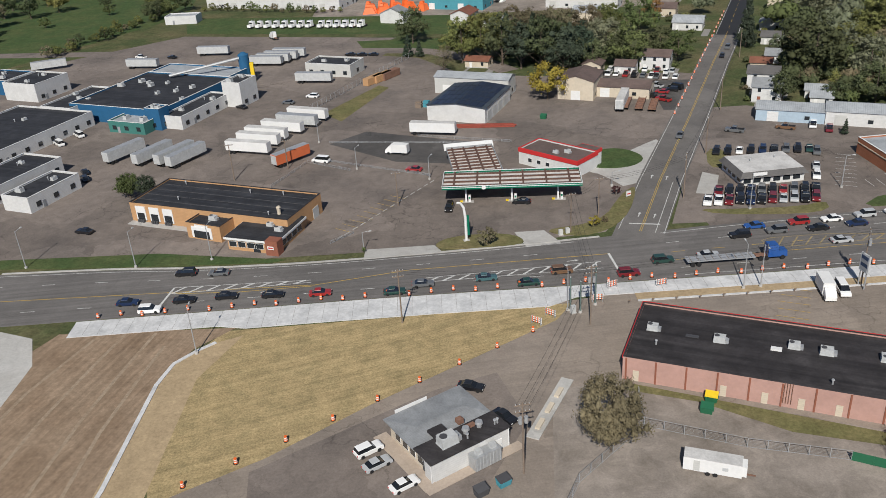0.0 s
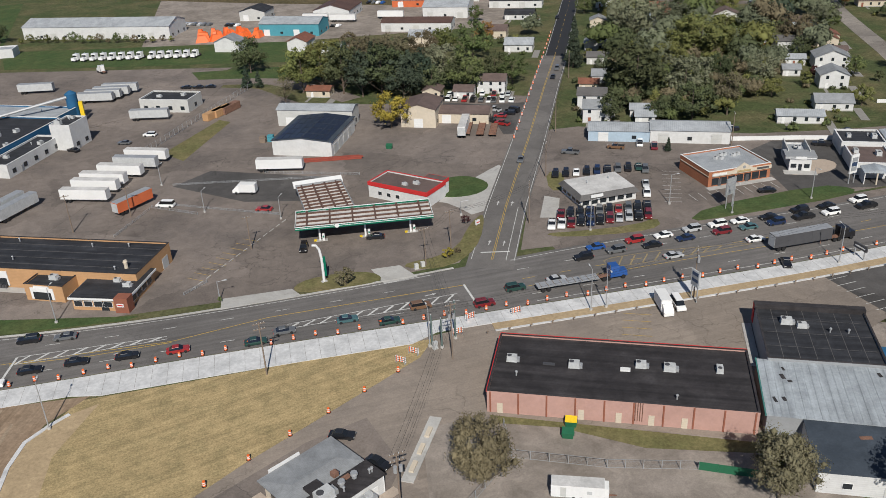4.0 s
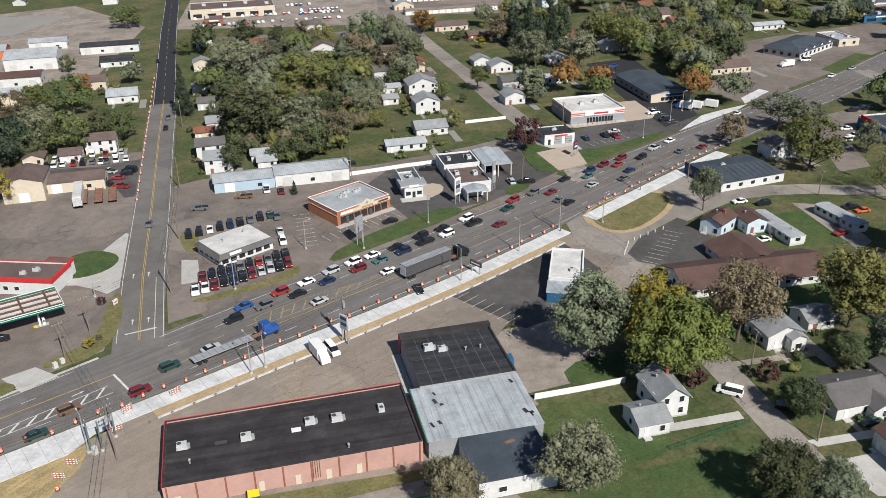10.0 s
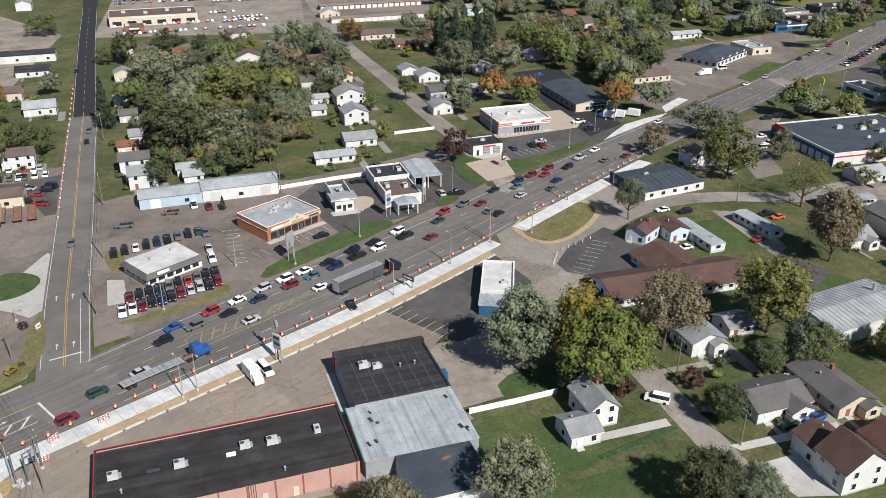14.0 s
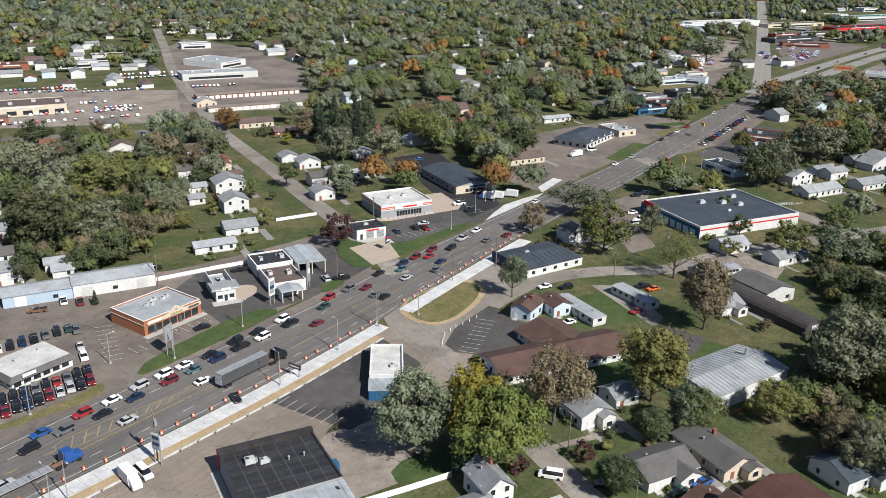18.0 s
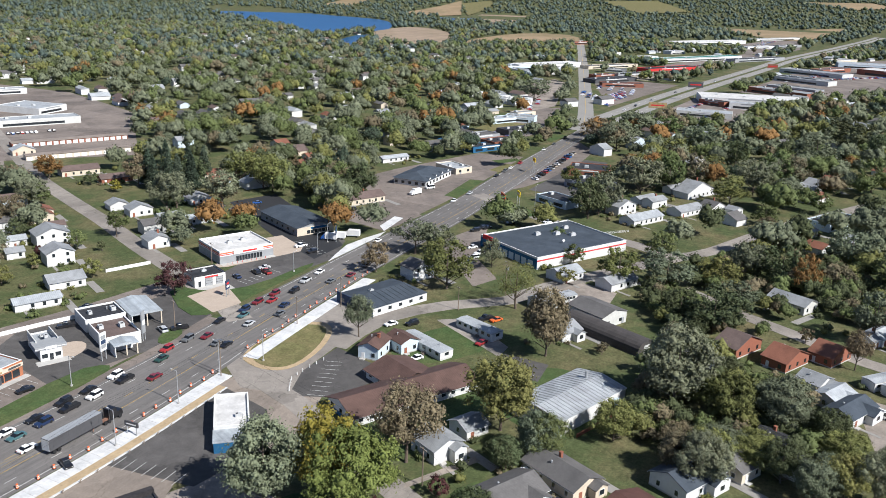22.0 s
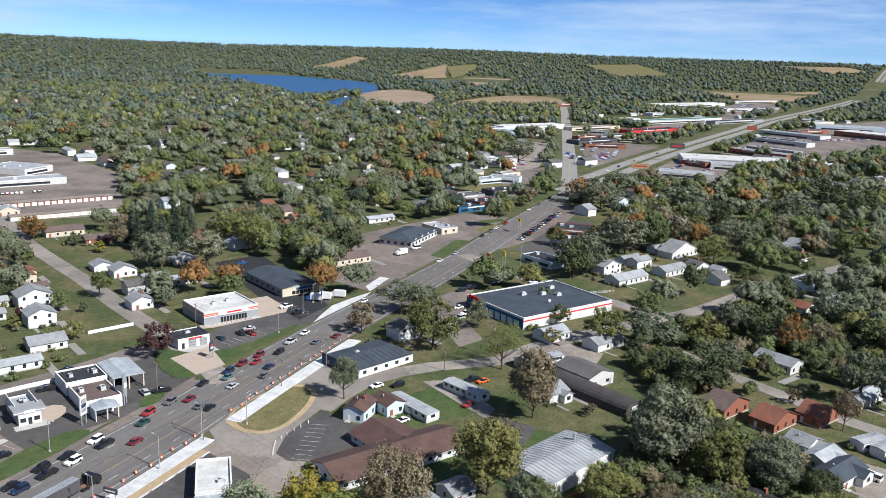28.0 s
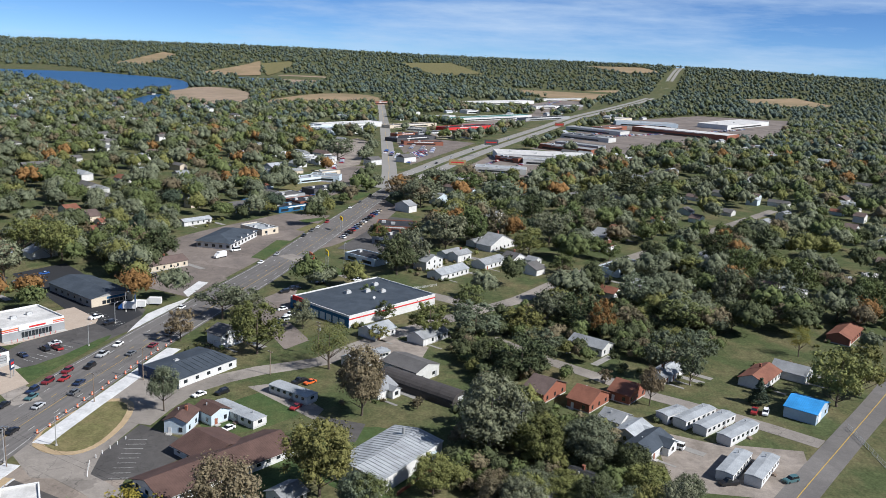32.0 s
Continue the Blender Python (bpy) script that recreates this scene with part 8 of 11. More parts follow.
car('sedan', 137.0, 178.2, 93.2, 'black', 'in the queue on the main road')
car('sedan', 109.5, 166.3, -89.0, 'white', 'in the queue on the main road')
car('suv', 146.9, 179.0, 94.2, 'white', 'in the queue on the main road')
car('pickup', 146.6, 175.2, 94.1, 'black', 'in the queue on the main road')
car('sedan', -67.2, 157.4, -91.4, 'navy', 'in the queue on the main road')
car('suv', -61.5, 153.6, -91.2, 'white', 'in the queue on the main road')
car('sedan', -55.1, 156.9, -91.0, 'black', 'in the queue on the main road')
car('sedan', -46.3, 157.4, -91.0, 'black', 'in the queue on the main road')
car('suv', -57.7, 169.2, 88.9, 'black', 'in the queue on the main road')
car('sedan', -50.2, 168.3, 89.0, 'grey', 'in the queue on the main road')
car('suv', 167.1, 180.2, 96.1, 'red', 'in the queue on the main road')
car('sedan', 161.4, 176.6, 95.0, 'green', 'in the queue on the main road')
car('suv', 176.0, 180.4, 97.4, 'grey', 'in the queue on the main road')
car('sedan', 180.7, 177.2, 97.3, 'maroon', 'in the queue on the main road')
car('sedan', 178.4, 171.0, -82.7, 'grey', 'in the queue on the main road')
car('sedan', 179.0, 167.8, -82.7, 'black', 'in the queue on the main road')
car('sedan', 192.1, 182.3, 96.0, 'black', 'in the queue on the main road')
car('suv', 204.1, 182.2, 94.9, 'navy', 'in the queue on the main road')
car('sedan', 200.0, 179.2, 95.2, 'teal', 'in the queue on the main road')
car('sedan', 195.4, 172.9, -84.3, 'silver', 'in the queue on the main road')
car('suv', 211.8, 183.0, 94.9, 'maroon', 'in the queue on the main road')
car('sedan', 215.7, 180.0, 94.9, 'red', 'in the queue on the main road')
car('suv', 221.5, 183.4, 94.9, 'maroon', 'in the queue on the main road')
car('sedan', 207.7, 170.1, -85.1, 'grey', 'in the queue on the main road')
car('sedan', 214.7, 173.7, -85.1, 'navy', 'in the queue on the main road')
car('suv', 227.6, 179.4, 94.9, 'black', 'in the queue on the main road')
car('pickup', 238.5, 182.6, 94.4, 'silver', 'in the queue on the main road')
car('sedan', 249.2, 184.0, 93.5, 'white', 'in the queue on the main road')
car('sedan', 243.2, 174.5, -86.0, 'grey', 'in the queue on the main road')
car('sedan', 253.0, 172.3, -86.6, 'maroon', 'in the queue on the main road')
car('sedan', 265.9, 173.8, -86.8, 'black', 'in the queue on the main road')
car('sedan', 313.9, 189.5, 92.6, 'black', 'in the queue on the main road')
car('sedan', 296.2, 187.6, 92.8, 'white', 'in the queue on the main road')
car('sedan', 151.9, 169.5, -85.6, 'maroon', 'in the queue on the main road')
car('sedan', 378.4, 192.9, 94.3, 'white', 'in the queue on the main road')
car('sedan', 397.9, 193.6, 95.8, 'silver', 'in the queue on the main road')
car('sedan', 446.1, 199.7, 95.5, 'black', 'in the queue on the main road')
car('suv', 461.2, 201.1, 96.2, 'grey', 'in the queue on the main road')
car('sedan', 472.0, 202.0, 96.2, 'white', 'in the queue on the main road')
car('suv', 489.2, 203.0, 96.2, 'red', 'in the queue on the main road')
car('sedan', 542.9, 208.1, 96.0, 'white', 'in the queue on the main road')
car('sedan', 567.4, 210.0, 95.2, 'grey', 'in the queue on the main road')
car('suv', 596.7, 212.5, 95.5, 'black', 'in the queue on the main road')
car('sedan', 778.8, 221.3, 88.8, 'white', 'in the queue on the main road')
car('suv', 814.3, 220.7, 88.8, 'black', 'in the queue on the main road')
car('sedan', 870.6, 219.7, 88.8, 'silver', 'in the queue on the main road')
car('sedan', 959.5, 216.5, 86.8, 'grey', 'in the queue on the main road')
car('suv', 1117.6, 204.3, 86.8, 'white', 'in the queue on the main road')
car('blacktrailer', 118.0, 161.0, -88.0, 'black', 'in the queue on the main road')
car('tractor', 129.2, 161.4, -88.0, 'black', 'in the queue on the main road')
car('tractor', 69.5, 159.3, -89.0, 'blue', 'in the queue on the main road')
flatbed(58.5, 158.6, -89.0)
car('sedan', 72.0, 237.0, 156.0, 'grey', 'driving on the side road')
car('suv', 118.0, 334.0, 156.0, 'grey', 'driving on the side road')
car('sedan', 112.0, 322.0, 156.0, 'black', 'driving on the side road')
car('sedan', 152.0, 430.0, 156.0, 'black', 'driving on the side road')
for i, (k, c) in enumerate(zip(['pickup', 'pickup', 'pickup', 'suv', 'pickup', 'pickup', 'suv', 'sedan', 'suv', 'pickup', 'suv'], ['white', 'white', 'maroon', 'black', 'navy', 'black', 'maroon', 'silver', 'silver', 'black', 'maroon'])):
    car(k, 65.6 + i * 2.570, 189.4 + i * -0.200, 158.0, c, 'parked in the dealer row')
for i, (k, c) in enumerate(zip(['pickup', 'suv', 'suv', 'pickup', 'suv', 'suv', 'sedan', 'suv', 'suv', 'pickup'], ['maroon', 'black', 'black', 'navy', 'grey', 'black', 'red', 'grey', 'black', 'black'])):
    car(k, 69.9 + i * 2.611, 194.6 + i * -0.222, 158.0, c, 'parked in the dealer row')
for i, (k, c) in enumerate(zip(['suv', 'suv', 'sedan', 'suv', 'suv', 'pickup', 'suv', 'suv', 'sedan'], ['black', 'black', 'white', 'black', 'navy', 'black', 'grey', 'black', 'green'])):
    car(k, 78.0 + i * 3.125, 222.0 + i * -0.312, 158.0, c, 'parked behind the dealer office')
car('sedan', 99.6, 207.0, 158.0, 'silver', 'parked beside the dealer office')
car('suv', 97.0, 200.6, 158.0, 'white', 'parked beside the dealer office')
car('suv', 104.0, 217.0, 158.0, 'grey', 'parked beside the dealer office')
car('suv', -13.7, 104.8, -58.0, 'white', 'parked at the diner')
car('sedan', -12.2, 101.4, -58.0, 'silver', 'parked at the diner')
car('sedan', -8.0, 96.5, -58.0, 'white', 'parked at the diner')
car('sedan', 3.2, 119.6, -110.0, 'black', 'parked behind the diner')
car('sedan', 8.2, 110.8, -140.0, 'black', 'parked behind the diner')
car('box', 74.4, 143.0, 172.0, 'white', 'parked before the store')
car('van', 77.8, 143.4, 172.0, 'white', 'parked before the store')
car('sedan', 109.6, 153.3, 160.0, 'black', 'standing on the fresh driveway')
car('suv', 67.4, 313.4, -24.0, 'white', 'parked on the lot')
car('pickup', 71.5, 313.8, -24.0, 'grey', 'parked on the lot')
car('suv', 75.9, 313.3, -24.0, 'black', 'parked on the lot')
car('suv', 79.5, 309.9, -24.0, 'white', 'parked on the lot')
car('pickup', 83.3, 307.3, -24.0, 'red', 'parked on the lot')
car('suv', 86.1, 305.2, -24.0, 'white', 'parked on the lot')
car('suv', 88.5, 305.6, -24.0, 'silver', 'parked on the lot')
car('trailer', 62.0, 269.6, -20.0, 'white', 'parked on the lot')
car('pickup', 81.1, 299.8, -24.0, 'grey', 'parked on the lot')
car('sedan', 78.2, 280.9, 60.0, 'red', 'parked on the lot')
car('suv', 81.9, 282.6, 66.0, 'black', 'parked on the lot')
car('trailer', -57.2, 247.3, -110.3, 'white', 'standing on the truck yard')
car('trailer', -53.5, 259.5, -112.0, 'white', 'standing on the truck yard')
car('trailer', -55.2, 254.4, -111.1, 'white', 'standing on the truck yard')
car('trailer', -49.2, 265.2, -112.2, 'white', 'standing on the truck yard')
car('trailer', -42.4, 277.4, -113.0, 'white', 'standing on the truck yard')
car('greytrailer', -45.2, 271.2, -112.2, 'white', 'standing on the truck yard')
car('orangebox', -42.9, 237.4, -43.5, 'white', 'standing on the truck yard')
car('trailer', -0.6, 253.6, -105.3, 'white', 'standing on the truck yard')
car('greytrailer', -96.3, 251.2, -32.0, 'white', 'standing on the truck yard')
car('greytrailer', -86.6, 247.8, -31.0, 'white', 'standing on the truck yard')
car('greytrailer', -79.4, 246.0, -32.0, 'white', 'standing on the truck yard')
car('greytrailer', -75.4, 243.8, -32.0, 'white', 'standing on the truck yard')
car('greytrailer', -60.4, 367.0, -104.0, 'white', 'standing on the truck yard')
car('greytrailer', -167.0, 374.2, -70.0, 'white', 'standing on the truck yard')
car('greytrailer', -45.2, 323.6, -104.0, 'white', 'standing on the truck yard')
car('greytrailer', -68.8, 355.6, -104.0, 'white', 'standing on the truck yard')
car('greytrailer', -66.2, 359.2, -104.0, 'white', 'standing on the truck yard')
car('greytrailer', -63.4, 363.0, -104.0, 'white', 'standing on the truck yard')
car('greytrailer', -96.0, 380.6, -100.0, 'white', 'standing on the truck yard')
car('greytrailer', -123.2, 365.2, -104.0, 'white', 'standing on the truck yard')
car('van', -34.0, 235.6, 70.0, 'white', 'parked on the lot')
car('box', -11.6, 238.5, 70.0, 'white', 'parked on the lot')
car('sedan', -6.6, 223.8, 70.0, 'red', 'parked on the lot')
car('sedan', -89.8, 195.9, 70.0, 'black', 'parked on the lot')
car('sedan', -51.9, 297.6, 70.0, 'grey', 'parked on the lot')
car('suv', -43.8, 303.5, 70.0, 'white', 'parked on the lot')
car('sedan', -68.3, 295.8, 50.0, 'black', 'parked on the lot')
car('sedan', -34.0, 363.4, 70.0, 'black', 'parked on the lot')
car('sedan', -29.1, 362.0, 70.0, 'black', 'parked on the lot')
car('sedan', -24.2, 360.7, 70.0, 'black', 'parked on the lot')
car('pickup', -129.7, 384.2, 60.0, 'white', 'parked on the lot')
car('sedan', -114.7, 380.2, 60.0, 'black', 'parked on the lot')
car('suv', -102.8, 233.6, 30.0, 'black', 'parked on the lot')
car('sedan', -104.8, 239.3, 30.0, 'black', 'parked on the lot')
car('van', -119.3, 275.5, 40.0, 'white', 'parked on the lot')
car('van', -123.1, 267.8, 40.0, 'white', 'parked on the lot')
car('tractor', -73.0, 405.7, 30.0, 'white', 'parked on the lot')
car('suv', 2.3, 195.6, 170.0, 'black', 'parked on the lot')
car('sedan', 20.6, 196.5, 80.0, 'black', 'parked on the lot')
car('sedan', 31.4, 220.3, 60.0, 'white', 'parked on the lot')
for i, (k, c) in enumerate(zip(['tractor', 'tractor', 'tractor', 'tractor', 'tractor', 'tractor', 'tractor', 'tractor'], ['white', 'white', 'white', 'white', 'white', 'white', 'white', 'white'])):
    car(k, -88.0 + i * 4.286, 435.0 + i * -1.143, 150.0, c, 'in a row of parked trucks')
for i, (k, c) in enumerate(zip(['tractor', 'tractor', 'tractor', 'tractor', 'tractor', 'tractor'], ['white', 'white', 'white', 'white', 'white', 'white'])):
    car(k, -52.0 + i * 4.000, 425.0 + i * -1.000, 150.0, c, 'in a row of parked trucks')
car('pickup', 145.1, 241.3, -110.0, 'black', 'parked on the lot')
car('suv', 123.5, 239.0, -24.0, 'brown', 'parked on the lot')
car('pickup', 112.0, 238.5, -24.0, 'white', 'parked on the lot')
car('pickup', 115.0, 234.3, -24.0, 'maroon', 'parked on the lot')
car('pickup', 103.6, 237.8, 60.0, 'brown', 'parked on the lot')
car('pickup', 88.6, 238.1, 60.0, 'grey', 'parked on the lot')
car('pickup', 163.5, 219.2, 60.0, 'black', 'parked on the lot')
car('sedan', 128.4, 192.2, 80.0, 'black', 'parked on the lot')
car('sedan', 177.6, 227.2, 70.0, 'black', 'parked on the lot')
car('suv', 177.2, 192.1, -24.0, 'silver', 'parked on the lot')
car('pickup', 181.1, 188.8, 60.0, 'black', 'parked on the lot')
car('suv', 235.9, 203.8, -24.0, 'black', 'parked on the lot')
car('sedan', 241.9, 204.7, 60.0, 'silver', 'parked on the lot')
car('pickup', 238.3, 200.8, -24.0, 'red', 'parked on the lot')
car('sedan', 228.2, 206.4, -24.0, 'navy', 'parked on the lot')
car('pickup', 272.1, 210.2, 70.0, 'white', 'parked on the lot')
car('suv', 268.4, 201.5, 70.0, 'black', 'parked on the lot')
car('sedan', 332.9, 233.3, 20.0, 'black', 'parked on the lot')
car('suv', 333.8, 225.9, 60.0, 'black', 'parked on the lot')
car('box', 286.8, 206.3, 20.0, 'blue', 'parked on the lot')
car('box', 290.3, 204.3, 20.0, 'blue', 'parked on the lot')
car('box', 296.5, 200.9, 20.0, 'white', 'parked on the lot')
car('suv', 301.2, 271.5, 60.0, 'grey', 'parked on the lot')
car('sedan', 317.4, 271.2, 60.0, 'blue', 'parked on the lot')
car('box', 379.9, 216.5, 70.0, 'white', 'parked on the lot')
car('van', 396.4, 216.8, 60.0, 'white', 'parked on the lot')
car('sedan', 219.8, 134.3, 66.0, 'white', 'parked on the lot')
car('suv', 223.9, 128.7, 66.0, 'black', 'parked on the lot')
car('suv', 290.3, 141.8, 60.0, 'white', 'parked on the lot')
car('suv', 298.6, 142.8, 60.0, 'white', 'parked on the lot')
car('pickup', 305.3, 142.9, 60.0, 'white', 'parked on the lot')
car('sedan', 311.1, 149.5, 60.0, 'white', 'parked on the lot')
car('suv', 335.0, 159.8, 60.0, 'black', 'parked on the lot')
car('suv', 340.6, 158.9, 60.0, 'black', 'parked on the lot')
car('sedan', 341.7, 156.9, 60.0, 'black', 'parked on the lot')
car('suv', 356.1, 151.5, 60.0, 'grey', 'parked on the lot')
car('sedan', 368.1, 137.4, 60.0, 'white', 'parked on the lot')
car('pickup', 241.1, 110.1, 66.0, 'black', 'parked on the lot')
car('sedan', 241.7, 106.6, 66.0, 'orange', 'parked on the lot')
car('sedan', 221.9, 102.6, 80.0, 'red', 'parked on the lot')
car('van', 132.8, 77.7, 25.0, 'white', 'parked on the lot')
car('pickup', 159.5, 62.3, 100.0, 'white', 'parked on the lot')
car('sedan', 145.4, 54.6, 75.0, 'green', 'parked on the lot')
car('pickup', 151.1, 51.9, 75.0, 'blue', 'parked on the lot')
car('suv', 137.2, 67.6, 40.0, 'black', 'parked on the lot')
car('pickup', 160.5, 61.9, 100.0, 'white', 'parked on the lot')
car('sedan', 201.2, 114.3, 66.0, 'white', 'parked on the lot')
car('suv', 452.0, 178.0, -24.0, 'white', 'parked at the dealer along the highway')
car('sedan', 459.0, 178.7, -24.0, 'grey', 'parked at the dealer along the highway')
car('pickup', 466.0, 179.4, -24.0, 'black', 'parked at the dealer along the highway')
car('suv', 473.0, 180.1, -24.0, 'red', 'parked at the dealer along the highway')
car('sedan', 480.0, 180.8, -24.0, 'blue', 'parked at the dealer along the highway')
car('pickup', 487.0, 181.5, -24.0, 'silver', 'parked at the dealer along the highway')
car('suv', 494.0, 182.2, -24.0, 'tan', 'parked at the dealer along the highway')
car('sedan', 501.0, 182.9, -24.0, 'white', 'parked at the dealer along the highway')
car('pickup', 508.0, 183.6, -24.0, 'grey', 'parked at the dealer along the highway')
car('suv', 515.0, 184.3, -24.0, 'black', 'parked at the dealer along the highway')
car('sedan', 522.0, 185.0, -24.0, 'red', 'parked at the dealer along the highway')
car('pickup', 529.0, 185.7, -24.0, 'blue', 'parked at the dealer along the highway')
car('suv', 536.0, 186.4, -24.0, 'silver', 'parked at the dealer along the highway')
car('sedan', 543.0, 187.1, -24.0, 'tan', 'parked at the dealer along the highway')
car('pickup', 271.7, -34.4, 80.0, 'red', 'parked by the mobile homes')
car('suv', 271.7, -37.8, 80.0, 'white', 'parked by the mobile homes')
car('van', 235.9, -9.7, -20.0, 'white', 'parked by the mobile homes')
car('pickup', 218.1, -23.5, 30.0, 'black', 'parked by the mobile homes')
car('suv', 225.7, -39.9, 40.0, 'teal', 'parked by the mobile homes')
for i in range(73):
    bx = -72 + i * 4.6
    if not 163 < bx < 177:
        barrel(bx, along(NEAR, bx) + 0.9 + 0.5 * math.sin(i * 2.1))
for i in range(20):
    barrel(76.2 + i * 3.23, 258 + i * 7.4)
for i in range(9):
    barrel(16 - i * 7.2, 136.5 - i * 4.6, 0.04)
utility_pole(-8.9, 142.7, 12.0, 10, 2, False)
utility_pole(27.1, 137.6, 12.8, 10, 2, True)
utility_pole(9.8, 97.8, 13.0, 10, 2, True)
utility_pole(82.5, 145.5, 12.5, 66, 2, True)
utility_pole(-10.7, 200.0, 9.3, 10, 1, False)
utility_pole(-57.6, 225.5, 11.0, 10, 1, False)
utility_pole(-43.2, 231.7, 9.0, 10, 1, False)
utility_pole(162.6, 155.2, 11.0, 66, 1, False)
utility_pole(224.6, 157.3, 11.0, 66, 1, False)
utility_pole(266.3, 114.2, 13.0, 66, 2, True)
utility_pole(204.3, 160.5, 9.5, 66, 1, False)
utility_pole(244.0, 122.0, 8.5, 66, 1, False)
utility_pole(132.5, 58.1, 8.5, 66, 1, False)
utility_pole(144.2, 80.2, 9.6, 66, 1, False)
utility_pole(179.8, 189.5, 10.0, 66, 1, False)
utility_pole(60.6, 193.0, 12.0, 66, 2, False)
utility_pole(91.0, 259.0, 11.0, 66, 1, False)
utility_pole(118.0, 320.0, 11.0, 66, 1, False)
utility_pole(75.0, 222.0, 11.0, 66, 1, False)
utility_pole(138.0, 228.0, 11.0, 66, 1, False)
utility_pole(232.0, 222.0, 10.0, 66, 1, False)
utility_pole(262.0, 275.0, 10.0, 66, 1, False)
utility_pole(30.0, 178.0, 10.0, 10, 1, False)
utility_pole(38.0, 186.0, 10.0, 10, 1, False)
wires([(-8.9, 142.7, 11.5), (27.1, 137.6, 12), (82.5, 145.5, 12), (122, 154.4, 10), (162.6, 155.2, 10.6), (204.3, 160.5, 9.2), (224.6, 157.3, 10.5), (266.3, 114.2, 12)])
wires([(60.6, 193, 11.5), (75, 222, 10.6), (91, 259, 10.6), (118, 320, 10.6)])
wires([(9.8, 97.8, 12.4), (27.1, 137.6, 12), (30, 178, 9.6), (38, 186, 9.6), (60.6, 193, 11)])
wires([(132.5, 58.1, 8), (144.2, 80.2, 9), (162.6, 155.2, 10)], (0.0, 1.0))
wires([(179.8, 189.5, 9.6), (232, 222, 9.6), (262, 275, 9.6)], (0.0, 1.0))
light_pole(-70.7, 174.8, 9.1, 70)
light_pole(-53.4, 175.9, 8.9, 70)
light_pole(-97.3, 178.0, 9.6, 70)
light_pole(-47.9, 136.5, 10.0, 90)
light_pole(59.7, 147.2, 10.0, 90)
light_pole(63.2, 147.4, 9.6, -90)
light_pole(23.7, 143.3, 9.0, 90)
light_pole(112.5, 182.5, 9.0, -90)
light_pole(121.3, 150.5, 9.5, 90)
light_pole(144.4, 153.3, 9.5, 90)
light_pole(164.3, 157.3, 9.5, 90)
light_pole(136.8, 184.5, 9.0, -90)
light_pole(-36.4, 253.2, 6.5, 60)
light_pole(-23.0, 228.0, 6.5, 60)
light_pole(-2.4, 216.6, 6.5, 60)
light_pole(-18.2, 175.6, 4.8, 0)
light_pole(44.9, 203.6, 4.0, 0)
light_pole(385.1, 151.0, 13.0, 0)
light_pole(74.0, 184.0, 8.5, 0)
light_pole(100.0, 193.0, 8.5, 0)
light_pole(245.0, 193.0, 8.0, 0)
light_pole(270.0, 200.0, 8.0, 0)
light_pole(284.0, 205.0, 8.0, 0)
light_pole(176.5, 151.6, 8.5, 0)
dumpster(40.6, 109.2, -24)
dumpster(42.2, 112.0, -24, "green_plastic", "yellow", "green dumpster with a yellow lid")
dumpster(6.6, 95.6, 30, "teal", "fan_dark", "blue-green dumpster with a dark lid")
dumpster(3.2, 93.9, 30, "dark_wall", "dark_wall", "black wheeled bin behind the diner")
dumpster(35.0, 262.0, -24)
fence([(30.9, 114.8), (29.9, 106.7), (44, 100.2), (57.8, 95.9)], 1.8)
fence([(29.9, 106.7), (17.6, 95), (12, 84)], 1.8)
fence([(57.8, 95.9), (63, 93.1), (68.2, 90.4)], 1.7, "green_plastic", 2.5, 2, "green screened fence behind the store", True)
fence([(-54, 265), (-34, 304), (-9, 352)], 2.2)
fence([(-33, 252), (14, 243)], 0.6, "galvanised", 6)
fence([(-32, 236), (-2, 219)], 0.6, "galvanised", 6)
fence([(100.3, 101.6), (109.5, 97.6), (119, 93.8)], 1.6, "trim_white", 2.4, 2, "white vinyl privacy fence beside a yard", True)
fence([(140, 232), (160, 226), (184, 217)], 1.5, "trim_white", 2.4, 2, "white vinyl privacy fence beside a yard", True)
fence([(109, 74), (127.5, 69.5)], 1.1, "green_plastic", 3, 2, "low green chain-link fence round a lawn")
fence([(206, 250), (222, 244)], 1.4, "trim_white", 2.4, 2, "white board fence along a yard", True)
fence([(270, -62), (220, -72)], 1.5)
fence([(354, 118), (375, 100)], 1.0, "trim_white", 2.5, 3, "white rail fence round a lawn")
fence([(136, 42), (150, 52), (164, 70)], 1.2)
for i in range(14):
    part("wheel_stop", M().box(0, 0, 0.03, 1.8, 0.18, 0.14), "concrete", bpy.data.objects["yard_west"]).matrix_basis = pose(-24.5 + i * 1.75, 183 + i * 2.45, 0, 0, 0, 54)
bays(66.5, 131.5, 66, 7, 2.8, 6, "line_yellow")
bays(121, 128, 96, 7, 2.8, 5, "line_white")
bays(168, 123.5, 22, 8, 2.7, 5)
bays(210.5, 80, 76, 5, 2.8, 5)
bays(225, 199, -8, 6, 2.8, 5)
bays(272, 197, 66, 7, 2.8, 5)
bays(104, 193, 66, 8, 2.8, 5)
bays(-22, 186, 54, 8, 2.8, 5, "line_yellow")
bays(108, 192.5, 2, 9, 2.8, 4.6)
pylon_sign(113.5, 186, 20, 8.5, 3.4, 4.6, "galvanised", 2, "bare metal sign frame on two posts", ("grey_wall", "grey_wall"))
pylon_sign(153, 190.5, 10, 8.5, 2.6, 5.5, "trim_white", 2, "tall sign frame of a coffee stand", ("grey_wall", "navy", "grey_wall"))
